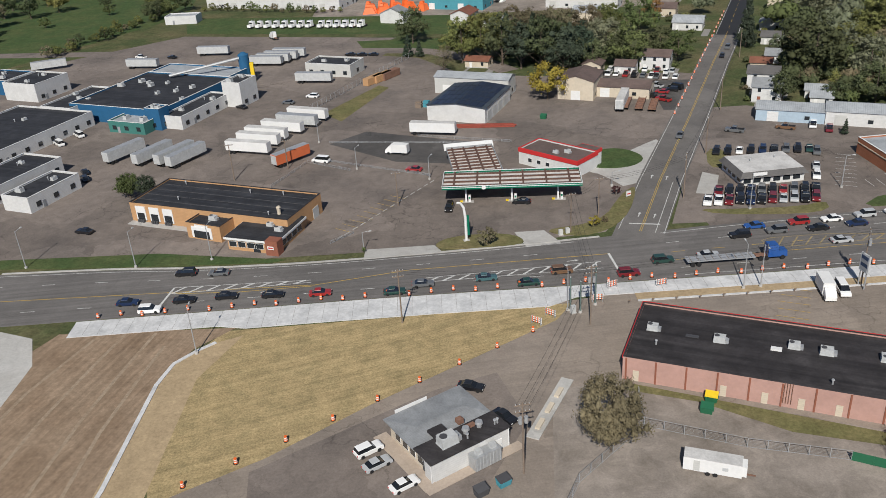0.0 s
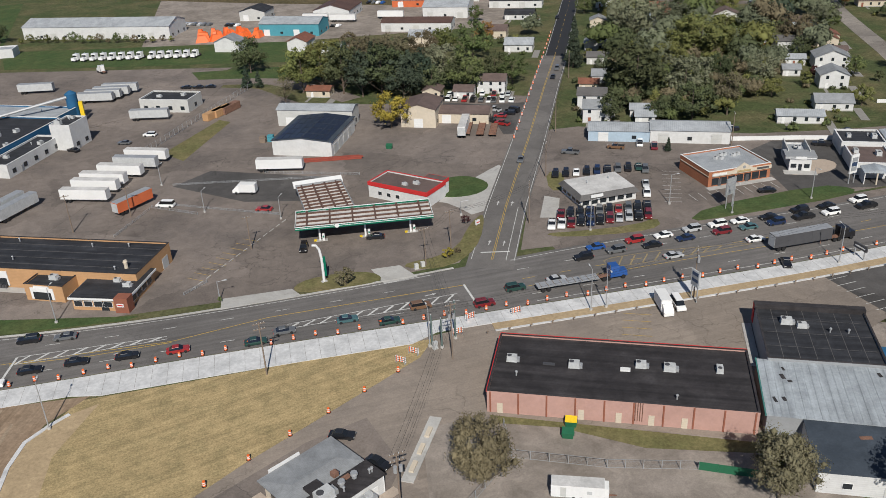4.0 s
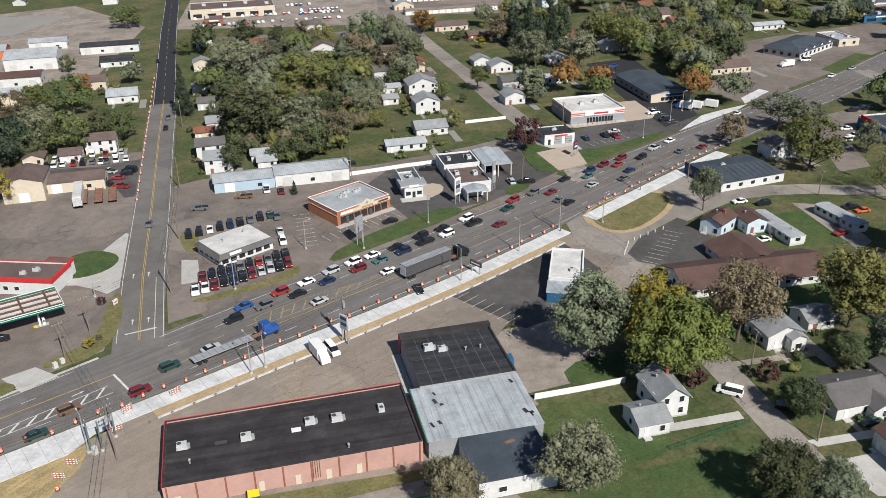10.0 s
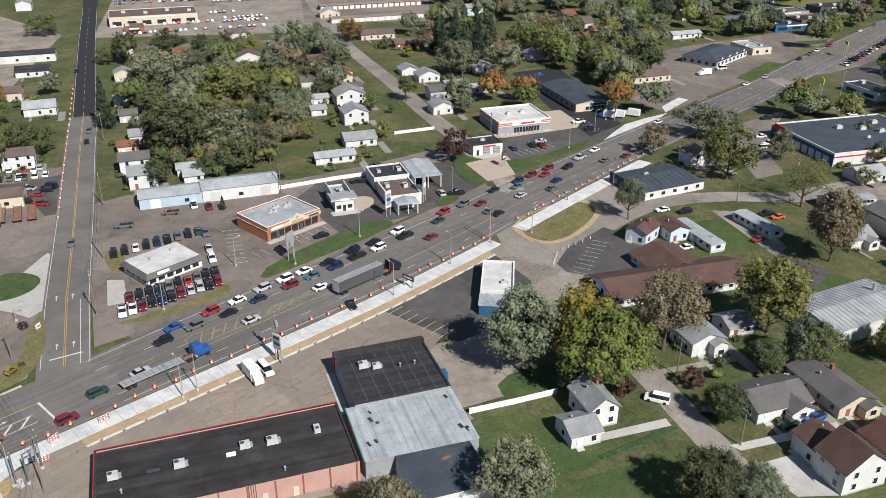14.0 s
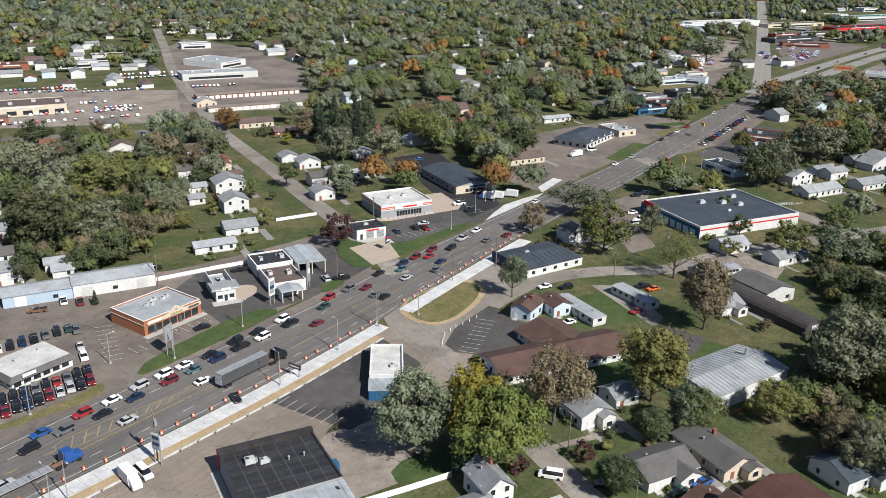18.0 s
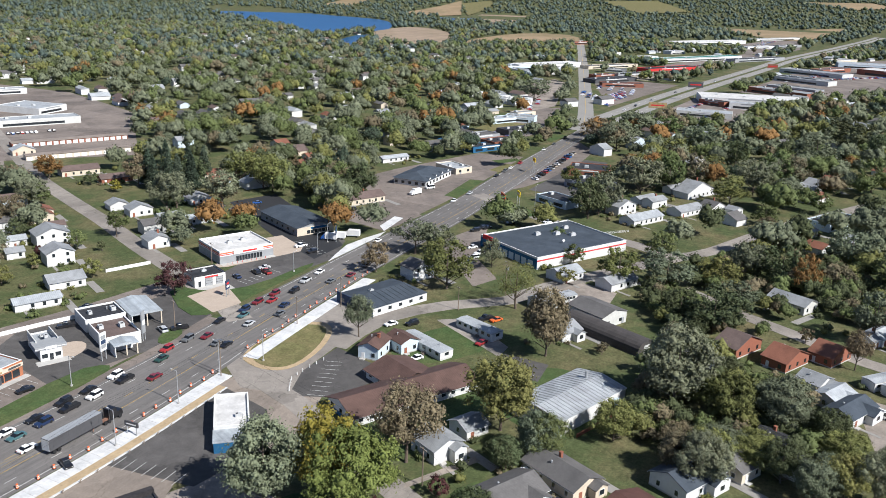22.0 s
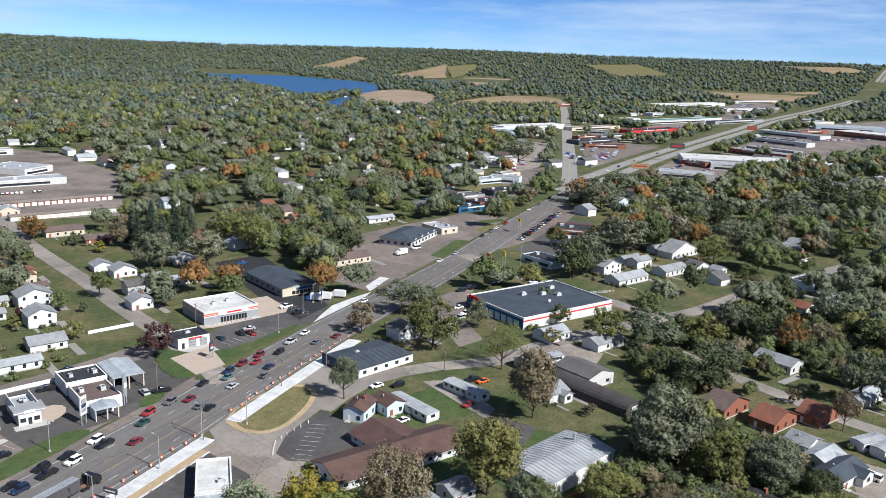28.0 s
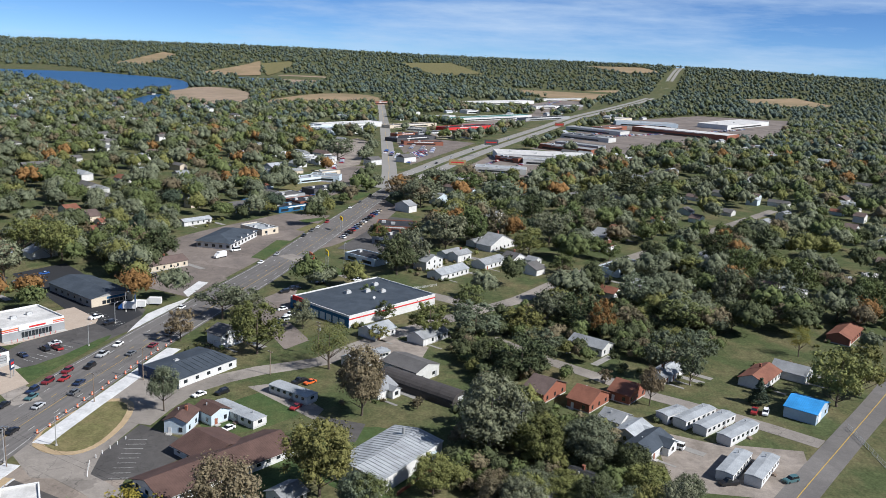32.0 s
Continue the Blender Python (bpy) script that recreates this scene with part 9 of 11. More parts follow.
pylon_sign(169, 191.5, 20, 9.5, 2.0, 7.0, "grey_wall", 2, "tall blank grey sign pylon", ("trim_white",))
pylon_sign(82.1, 144.6, 100, 7.4, 2.6, 3.8, "unit_metal", 2, "roadside shop sign with several boards", ("navy", "grey_wall", "navy", "grey_wall"))
pylon_sign(127, 151.3, 96, 3.6, 4.0, 1.3, "dark_wall", 2, "black board sign on two posts", ("trim_white",))
pylon_sign(211.5, 196, 10, 6.0, 2.2, 3.2, "navy", 2, "blue and red garage sign", ("red_trim", "trim_white"))
pylon_sign(286, 202, 30, 7.0, 3.0, 3.4, "navy", 1, "dark blue sign panel on a post", ("blue_wall",))
pylon_sign(356.6, 156, 40, 14, 7.0, 3.2, "orange_wall", 1, "high orange sign on a single post", ("trim_white",))
pylon_sign(385, 160, 40, 9, 5.0, 2.6, "yellow", 2, "yellow sign board on two posts", ("trim_white",))
pylon_sign(470, 186, 40, 9, 5.0, 2.2, "yellow", 2, "yellow roadside sign board", ("red_trim",))
pylon_sign(903, 184, -70, 19, 15, 5.5, "dark_wall", 1, "large dark billboard on a post")
pylon_sign(772, 189, -70, 11, 16, 5.0, "straw", 2, "low billboard on posts in a yellow frame")
pylon_sign(1278, 158, -70, 15, 14, 5.5, "brick", 1, "far brown billboard on a post")
pylon_sign(47.5, 196, 30, 1.6, 1.4, 1.2, "trim_white", 2, "small white notice board")
totem = thing("price_totem", 5.6, 177.1, 15, "curved white and green fuel price totem", "sign")
part("post", M().tube((0, 0, 0), (0, 0, 6), 0.35, 0.32).tube((0, 0, 6), (-0.3, 0, 8.5), 0.33, 0.3).tube((-0.3, 0, 8.5), (-1.0, 0, 9.8), 0.3, 0.25).tube((-1.0, 0, 9.8), (-1.9, 0, 10.0), 0.26, 0.3), "trim_white", totem)
part("price_panel", M().box(0.45, 0, 1.5, 0.7, 0.4, 5.0), "green_trim", totem, "green price panel")
part("foot", M().box(0, 0, 0, 1.4, 0.9, 0.3), "concrete", totem)
silo = thing("silo", -73.0, 333, 0, "blue steel silo beside the plant", "silo")
part("tank", M().tube((0, 0, 2), (0, 0, 10.6), 2.1, n=20).tube((0, 0, 10.6), (0, 0, 11.6), 2.1, 0.6, 20).tube((0, 0, 0.5), (0, 0, 2), 0.7, 2.1, 20), "blue_wall", silo)
for i in range(4):
    part("leg", M().box(1.6 * math.cos(i * 1.571 + 0.78), 1.6 * math.sin(i * 1.571 + 0.78), 0, 0.3, 0.3, 2.6), "galvanised", silo)
part("conveyor", M().tube((-1.4, -1.4, 9.6), (-27, -10, 6.6), 0.55, n=8), "galvanised", silo, "long grey conveyor tube")
part("stair", M().box(3.0, -1.0, 0, 1.4, 1.6, 7.5), "yellow", silo, "yellow stair frame")
for px, py, c in ((-22, 318, "tan_wall"), (-19, 321, "tan_wall"), (-16, 324, "rust")):
    ct = thing("container", px, py, -35, "rust-red and tan shipping container in a yard" , "container")
    part("body", M().box(0, 0, 0.15, 2.5, 10, 2.6), c, ct)
    for i in range(8):
        part("rib", M().box(0, -4.4 + i * 1.25, 0.2, 2.56, 0.12, 2.5), c, ct)
pipes = thing("pipe_stack", 16, 258, -8, "stack of red painted steel beams on the ground", "steel beams")
for i in range(5):
    part("beam", M().box(rnd.uniform(-1, 1), i * 0.5 - 1, 0.1 + 0.35 * (i % 2), 18, 0.4, 0.45), "beam_red", pipes)
for i in range(7):
    crate = thing("wood_crate", -5 + (i % 4) * 2.6, 283 + (i // 4) * 3, -20, "weathered crate stacked behind the workshop", "crate")
    part("box", M().box(0, 0, 0.1, 2.0, 1.6, 1.2), "teal" if i % 2 else "wood_pole", crate)
    part("pallet", M().box(0, 0, 0, 2.1, 1.7, 0.1), "wood_pole", crate)
for i in range(9):
    pile = thing("orange_netting", -30 + (i % 5) * 7, 452 + (i // 5) * 9, 15 * i, "heap of bright orange construction netting", "netting")
    part("fold", M().box(0, 0, 0, 7, 5, 3.2, taper=0.55).box(2, 1.5, 0, 4, 3.5, 4.2, taper=0.5), "barrel_orange", pile)
cargo = thing("cargo_trailer", 37.2, 95.6, -111, "long white enclosed cargo trailer with two axles", "trailer")
part("body", M().box(0, 0, 0.55, 2.4, 8.2, 2.2).box(0, 4.4, 0.7, 1.9, 0.7, 1.8), "trim_white", cargo)
part("roof", M().box(0, 0, 2.75, 2.35, 8.1, 0.06), "roof_white", cargo)
for yy in (-0.6, 0.5):
    for xx in (-1.15, 1.15):
        wheel(cargo, xx, yy, 0.35)
part("hitch", M().box(0, 5.3, 0.45, 0.2, 1.4, 0.15), "rust", cargo)
for xx in (-1.22, 1.22):
    part("vent_panel", M().box(xx, 1.8, 1.4, 0.05, 0.8, 0.6), "unit_metal", cargo)
    part("side_door", M().box(xx, -2.2, 0.7, 0.05, 0.9, 1.8), "pale", cargo)
for px, py, r in ((30, 146, 0), (34, 151, 20), (17, 139, -40), (20, 141.5, -40), (44, 150.5, 10)):
    bk = thing("road_barricade", px, py, r, "white and orange striped road barricade", "barricade", "road barricades")
    for k in range(3):
        b = part("board", M().box(0, 0, 0.5 + k * 0.45, 2.4, 0.05, 0.28), "trim_white", bk)
        for j in range(4):
            part("stripe", M().box(-0.9 + j * 0.6, -0.035, 0.5 + k * 0.45, 0.28, 0.03, 0.28), "barrel_orange", b)
    for s in (-1, 1):
        part("leg", M().box(s * 1.0, 0, 0, 0.08, 0.6, 1.7), "galvanised", bk)
cab = thing("signal_cabinet", 24.6, 142.2, 20, "grey signal control cabinet beside a pole", "cabinet")
part("box", M().box(0, 0, 0.2, 0.9, 0.7, 1.5), "unit_metal", cab)
part("base", M().box(0, 0, 0, 1.1, 0.9, 0.2), "concrete", cab)
for px, py in ((27.5, 177), (29.2, 177.6)):
    cb = thing("utility_box", px, py, 10, "pale green utility box on the grass", "cabinet")
    part("box", M().box(0, 0, 0.15, 0.9, 0.8, 1.2), "pale", cb)
    part("base", M().box(0, 0, 0, 1.1, 1.0, 0.15), "concrete", cb)
planter = thing("planter", 16, 113, 62, "low concrete planter strip with blocks", "planter")
part("slab", M().box(0, 0, 0.03, 17, 2.2, 0.2), "concrete", planter)
for i in range(3):
    part("block", M().box(-5 + i * 4.5, 0, 0.23, 2.6, 0.8, 0.35), "cream", planter)
for px, py, r in ((44, 470, -24), (70, 468, -24), (30, 478, -24)):
    car("trailer", px, py, r - 90, "white", "standing on a works yard")


def far_cars(name, rows, label):
    """Rows of far parked cars as small shapes: body and cabin; rows: x, y, count, turn."""
    g = random.Random(len(name))
    sets = {c: M() for c in ("white", "black", "silver", "red", "blue", "grey")}
    for x, y, n, rot in rows:
        c, s = math.cos(radians(rot)), math.sin(radians(rot))
        for i in range(n):
            if g.random() < 0.2:
                continue
            px, py = x + i * 2.9 * c, y + i * 2.9 * s
            m = sets[g.choice(list(sets))]
            m.box(px, py, 0.35, 1.85, 4.6, 0.65, rot).box(px - s * -0.2, py + c * -0.2, 1.0, 1.6, 2.4, 0.5, rot, 0.78)
    for c, m in sets.items():
        ob = part(name, m, "paint")
        ob.color = (*PAINTS[c], 1)
        tagged(ob, f"{c} {label}", "parked cars", kind="stuff")


far_cars("parked_cars", [(800 + 14 * k, 245 + 11 * k, 14, 15) for k in range(5)] + [(820 + 16 * k, 252 + 5 * k, 20, -3) for k in range(4)] + [(900 + 10 * k, 250 + 15 * k, 18, 12) for k in range(4)], "cars parked in rows at far shops")
far_cars("plaza_cars", [(1250 + 40 * k, 90 - 26 * k, 32, -25) for k in range(8)] + [(1180 + 30 * k, 130 - 8 * k, 24, -6) for k in range(6)], "cars parked in rows at a far plaza")
far_cars("roadside_cars", [(740 + 30 * k, 180 - 2 * k, 9, -4) for k in range(8)] + [(745 + 32 * k, 150 - 2 * k, 8, -4) for k in range(7)] + [(570, 262, 16, 8), (575, 250, 14, 8)], "cars parked along the highway")
far_cars("dealer_cars", [(1730 + 75 * k, 228 + 12 * k, 24, 8) for k in range(7)] + [(1990 + 60 * k, 290 - 4 * k, 18, -4) for k in range(4)] + [(1240 + 70 * k, 285 - 9 * k, 20, -8) for k in range(5)] + [(720, 292, 10, 20), (760, 300, 12, 20), (860, 340, 12, 20)], "cars parked in rows at distant shops")
far_cars("yard_vehicles", [(245, 592, 24, -24), (250, 603, 22, -24), (300, 556, 14, -24), (270, 490, 10, -24), (276, 500, 9, -24), (362, 524, 12, -24), (205, 498, 30, -24), (212, 520, 30, -24), (225, 545, 26, -24), (345, 590, 18, -24), (352, 606, 18, -24), (20, 470, 10, -30), (60, 520, 12, -30), (-40, 500, 12, -30)], "vehicles parked in rows on a works yard")
for run in ([(-5.4, 252.9), (22.6, 242.1)], [(-46.2, 218.6), (-38.4, 235)], [(-38, 236.2), (-24.9, 227)], [(-26.4, 180.4), (-21.3, 185.2)], [(-7.5, 222.6), (-2.4, 219.1)]):
    fence(run, 0.75, "galvanised", 3.0, 2, "low grey steel guard rail on posts")
for i, (x, y, c) in enumerate(((62.9, 308.3, "black"), (65.4, 307.5, "white"), (68, 306.4, "white"), (71.2, 305, "red"), (74, 303.4, "black"), (76.8, 302, "grey"), (79.5, 300.6, "white"), (84.2, 298.7, "white"), (87.3, 297.4, "white"), (78, 288.5, "silver"), (84, 285, "black"), (73.2, 277.5, "black"), (76.4, 272.4, "red"))):
    car(("pickup", "van", "suv")[i % 3], x, y, -24 if i < 9 else 40, c, "parked on a crowded small lot")
for template in FLEET.values():
    SPARE.extend((*template.children_recursive, template))
bpy.data.batch_remove(SPARE)


for x, y in ((165.1, 133.4), (166.5, 134.4), (167.9, 135.3), (169.6, 136.3), (171.2, 137.3), (174.3, 137.7), (176.9, 137.7), (180.1, 137.6), (182.9, 137.3), (186.3, 137.1)):
    post = thing("bollard", x, y, 0, "short white wooden post beside a car park", "post", "white posts")
    part("post", M().tube((0, 0, 0), (0, 0, 0.95), 0.13, 0.12, 8), "trim_white", post)
stakes = M()
for i in range(26):
    x = 36 + i * 4.7
    stakes.box(x, along(NEAR, x) - 8.6, 0, 0.12, 0.12, 0.9).box(x + 0.1, along(NEAR, x) - 8.6, 0.6, 0.5, 0.06, 0.25)
tagged(part("survey_stakes", stakes, "wood_pole"), "wooden survey stakes along the new kerb", "stakes", kind="stuff")
for x, y in ((63.6, 270.3), (67.8, 268.2), (71.6, 266.4)):
    th = thing("flatbed_trailer", x, y, -20, "rusty red-brown flatbed trailer on the lot", "trailer", z=0.06)
    part("deck", M().box(0, 0, 0.9, 2.4, 11.5, 0.25), "rust", th)
    for k in range(7):
        part("rib", M().box(0, -5 + k * 1.65, 1.15, 2.4, 0.16, 0.14), "rust", th)
    for sx in (-1, 1):
        part("side_rail", M().box(sx * 1.15, 0, 1.15, 0.1, 11.5, 0.5), "rust", th)
        for yy in (-3.6, -4.7):
            wheel(th, sx * 1.05, yy, 0.42)
for x, y, h in ((24.2, 143.2, 7.5), (26.0, 142.2, 7.0), (29.4, 144.8, 9.0)):
    sp = thing("signal_post", x, y, 0, "grey-green steel signal post at the works", "post", "signal posts")
    part("shaft", M().tube((0, 0, 0), (0, 0, h), 0.2, 0.15, 10), "signal_green", sp)
    part("base", M().tube((0, 0, 0), (0, 0, 0.5), 0.4, 0.34, 10), "concrete", sp)
    part("cap", M().tube((0, 0, h), (0, 0, h + 0.12), 0.19, 0.1, 10), "galvanised", sp)
# ---- trees ----
def lumps(g, C, R, sides):
    """Rough solid cores, one a clump: C (n, 3) middles, R (n,) radii; sides 8 or 20."""
    if sides == 8:
        P = np.array([(1, 0, 0), (0, 1, 0), (-1, 0, 0), (0, -1, 0), (0, 0, 1), (0, 0, -1)], float)
        F = np.array([(0, 1, 4), (1, 2, 4), (2, 3, 4), (3, 0, 4), (1, 0, 5), (2, 1, 5), (3, 2, 5), (0, 3, 5)])
    else:
        q = (1 + 5 ** 0.5) / 2
        P = np.array([(-1, q, 0), (1, q, 0), (-1, -q, 0), (1, -q, 0), (0, -1, q), (0, 1, q), (0, -1, -q), (0, 1, -q), (q, 0, -1), (q, 0, 1), (-q, 0, -1), (-q, 0, 1)]) / 1.902
        F = np.array([(0, 11, 5), (0, 5, 1), (0, 1, 7), (0, 7, 10), (0, 10, 11), (1, 5, 9), (5, 11, 4), (11, 10, 2), (10, 7, 6), (7, 1, 8), (3, 9, 4), (3, 4, 2), (3, 2, 6), (3, 6, 8), (3, 8, 9), (4, 9, 5), (2, 4, 11), (6, 2, 10), (8, 6, 7), (9, 8, 1)])
    n, k = len(C), len(P)
    V = C[:, None, :] + P[None] * R[:, None, None] * g.uniform(0.7, 1.2, (n, k, 1))
    return V.reshape(-1, 3), (F[None] + np.arange(n)[:, None, None] * k).reshape(-1, 3)


def leaves(g, mid, nrm, s):
    """Three-cornered leaf sprays about mid, facing nrm, of half-length s (n, 1)."""
    n = len(mid)
    nrm = nrm / (np.linalg.norm(nrm, axis=1, keepdims=True) + 1e-9)
    t1 = np.cross(nrm, g.normal(size=(n, 3)))
    t1 /= np.linalg.norm(t1, axis=1, keepdims=True) + 1e-9
    t2 = np.cross(nrm, t1)
    V = np.stack([mid - t1 * s * 0.8 - t2 * s * 0.75, mid + t1 * s, mid - t1 * s * 0.6 + t2 * s * 0.85], 1).reshape(-1, 3)
    return V, np.arange(3 * n).reshape(-1, 3)


def leaf_crown(seed, clumps, per, size, rx, rz, z0, leaf, shape="round", sides=20, core=0.68):
    """A crown of leaf clumps, each round a dense core, about a middle at height z0."""
    g = np.random.default_rng(seed)
    C = []
    for i in range(clumps):
        u = g.normal(size=3)
        u /= np.linalg.norm(u)
        k = g.uniform(0.25, 1.0) ** 0.42
        if shape == "cone":
            hgt = g.uniform(0, 1) ** 1.3
            r = rx * (1 - hgt) * g.uniform(0.5, 1.0)
            a = g.uniform(0, 6.283)
            C.append((r * math.cos(a), r * math.sin(a), z0 + hgt * rz * 2 - rz, size * (1.05 - 0.6 * hgt)))
        else:
            wob = 1 + 0.16 * math.sin(3 * math.atan2(u[1], u[0]) + seed) + 0.08 * math.sin(5 * math.atan2(u[1], u[0]) + 2 * seed)
            zz = u[2] if u[2] > -0.5 else u[2] * 0.6
            C.append((u[0] * rx * k * wob, u[1] * rx * k * wob, z0 + zz * rz * k, size * g.uniform(0.6, 1.3)))
    C = np.array(C)
    n = clumps * per
    who = np.repeat(np.arange(clumps), per)
    u = g.normal(size=(n, 3))
    u /= np.linalg.norm(u, axis=1, keepdims=True)
    mid = C[who, :3] + u * C[who, 3:4] * g.uniform(0.4, 1.2, (n, 1)) * (1, 1, 0.8)
    out = mid - (0, 0, z0)
    out /= np.linalg.norm(out, axis=1, keepdims=True) + 1e-6
    V, F = leaves(g, mid, u * 0.7 + out * 0.5 + g.normal(size=(n, 3)) * 0.5 + (0, 0, 0.15), leaf * g.uniform(0.5, 1.3, (n, 1)))
    if core:
        Vc, Fc = lumps(g, C[:, :3], C[:, 3] * core, sides)
        V, F = np.concatenate([V, Vc]), np.concatenate([F, Fc + len(V)])
    return V, F


def tree_kind(name, seed, height, shape="round", clumps=84, per=84, leaf=0.17, wide=0.44, bare=0.16, sides=20, core=0.5):
    """One tree at the origin, of that height."""
    th = new(name)
    g = random.Random(seed)
    rx = height * wide
    m = M().tube((0, 0, 0), (0.1, 0.05, height * bare), height * 0.022, height * 0.016).tube((0.1, 0.05, height * bare), (0, 0, height * 0.72), height * 0.016, height * 0.006)
    if shape == "round":
        for i in range(7):
            a = i * 0.9 + g.uniform(-0.3, 0.3)
            z = height * g.uniform(bare, bare + 0.2)
            m.tube((0.08, 0.04, z), (math.cos(a) * rx * 0.7, math.sin(a) * rx * 0.7, z + height * g.uniform(0.15, 0.35)), height * 0.009, height * 0.003, 5)
    part("trunk", m, "bark", th)
    rz = height * (1 - bare) / 2
    V, F = leaf_crown(seed, clumps, per, height * (0.105 if shape == "round" else 0.085), rx * 0.86, rz * 0.86, height * bare + rz, leaf, shape, sides, core)
    big_mesh("crown", V, F, "leaf", th)
    return th


KINDS = [tree_kind("broadleaf_tree", 1, 10, clumps=130, per=108, leaf=0.135, bare=0.1, sides=8), tree_kind("broadleaf_tree", 2, 10, clumps=130, per=108, leaf=0.135, wide=0.38, bare=0.05, sides=8), tree_kind("broadleaf_tree", 3, 10, clumps=145, per=108, leaf=0.135, wide=0.52, bare=0.05, sides=8), tree_kind("broadleaf_tree", 4, 10, clumps=105, per=108, leaf=0.135, bare=0.2, sides=8, core=0.34),
         tree_kind("broadleaf_tree", 7, 10, clumps=135, per=108, leaf=0.135, wide=0.48, bare=0.03, sides=8), tree_kind("conifer_tree", 5, 10, "cone", 90, 60, 0.17, wide=0.26, bare=0.05, sides=8), tree_kind("thin_tree", 6, 10, clumps=60, per=50, leaf=0.12, wide=0.42, core=0), tree_kind("shrub", 8, 2, clumps=20, per=50, leaf=0.09, wide=0.5, bare=0.03, sides=8)]
# lighter crowns for trees that stand far off
FAR_KINDS = [tree_kind("broadleaf_tree", 21, 10, clumps=62, per=48, leaf=0.2, bare=0.1, sides=8), tree_kind("broadleaf_tree", 22, 10, clumps=58, per=48, leaf=0.2, wide=0.38, bare=0.05, sides=8), tree_kind("broadleaf_tree", 23, 10, clumps=70, per=48, leaf=0.2, wide=0.52, bare=0.05, sides=8),
             tree_kind("broadleaf_tree", 24, 10, clumps=56, per=48, leaf=0.2, bare=0.2, sides=8, core=0.45), tree_kind("broadleaf_tree", 25, 10, clumps=66, per=48, leaf=0.2, wide=0.48, bare=0.03, sides=8)]
# blue is no leaf colour of its own: distance haze put into the foliage
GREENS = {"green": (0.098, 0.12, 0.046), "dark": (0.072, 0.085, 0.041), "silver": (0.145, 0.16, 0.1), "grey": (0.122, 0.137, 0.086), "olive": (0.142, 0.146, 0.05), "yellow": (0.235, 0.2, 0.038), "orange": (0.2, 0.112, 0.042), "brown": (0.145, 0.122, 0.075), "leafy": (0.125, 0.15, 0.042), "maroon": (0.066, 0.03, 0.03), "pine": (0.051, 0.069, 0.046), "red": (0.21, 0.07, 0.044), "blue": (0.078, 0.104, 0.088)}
WORDS = {"green": "green-leaved", "dark": "dark green", "silver": "silvery green", "olive": "olive-green", "leafy": "bright green", "grey": "grey-green", "yellow": "yellowing", "orange": "orange autumn", "brown": "browning", "maroon": "maroon-leaved", "pine": "dark pine-green", "blue": "blue-green", "red": "red autumn"}
trng = random.Random(11)
used = set()


def tree(x, y, h, tone="green", kind=None, wide=1.0):
    k = kind if kind is not None else trng.randrange(5)
    base = 2 if k == 7 else 10
    if k < 5 and math.hypot(x, y) > 270:
        k += 10
    src = KINDS[k] if k < 10 else FAR_KINDS[k - 10]
    s = h / base
    m = Matrix.Translation((x, y, land(x, y))) @ Matrix.Rotation(trng.uniform(0, 6.28), 4, "Z") @ Matrix.Diagonal((s * wide, s * wide, s, 1))
    if k in used:
        ob = copy_thing(src, m)
        ob.matrix_basis = m
    else:
        ob, _ = src, used.add(k)
        ob.matrix_basis = m
    c = GREENS[tone]
    j = trng.uniform(0.8, 1.25)
    for o in ob.children:
        if o.name.startswith("crown"):
            o.color = (c[0] * j * trng.uniform(0.92, 1.08), c[1] * j, c[2] * j, 1)
    noun = "shrub" if k == 7 else "conifer" if k == 5 else "tree"
    tagged(ob, f"{WORDS[tone]} {noun} standing in the open grass", noun, "trees of the town" if noun != "shrub" else "shrubs")
    return ob


def inside(X, Y, poly):
    hit = np.zeros(len(X), bool)
    for (x0, y0), (x1, y1) in zip(poly, poly[1:] + poly[:1]):
        c = ((y0 > Y) != (y1 > Y)) & (X < (x1 - x0) * (Y - y0) / ((y1 - y0) or 1e-9) + x0)
        hit ^= c
    return hit


def free_spots(X, Y, margin=0.0, things=True):
    ok = np.ones(len(X), bool)
    for poly in PAVED:
        px, py = [p[0] for p in poly], [p[1] for p in poly]
        near = (X > min(px)) & (X < max(px)) & (Y > min(py)) & (Y < max(py))
        if near.any():
            ok[near] &= ~inside(X[near], Y[near], poly)
    for x, y, r in KEEP_OUT if things else ():
        ok &= (X - x) ** 2 + (Y - y) ** 2 > (r + margin) ** 2
    return ok


OPEN = [[(-420, 290), (118, 290), (126, 470), (330, 900), (-420, 900)], [(337, 185), (388, 197), (514, 202), (543, 176), (440, 152), (376, 141), (343, 156)], [(389, 231), (440, 261), (472, 239), (437, 196), (367, 186), (333, 192)], [(496, 191), (551, 166), (406, 117), (393, 136), (424, 174)], [(377, 123), (457, 130), (492, 72), (446, 45), (358, 80)], [(620, 275), (747, 274), (691, 246), (594, 245)], [(516, 173), (564, 156), (458, 132), (421, 162)], [(268, 674), (384, 606), (300, 430), (274, 406), (245, 396), (171, 436), (120, 470), (160, 640)], [(295, 440), (372, 398), (410, 440), (330, 490)], [(255, 262), (310, 240), (352, 300), (330, 380), (290, 395)], [(200, 240), (225, 235), (262, 330), (240, 345)], [(60, 400), (118, 385), (170, 470), (60, 470)]]  # lawns and clearings, kept free of chance trees
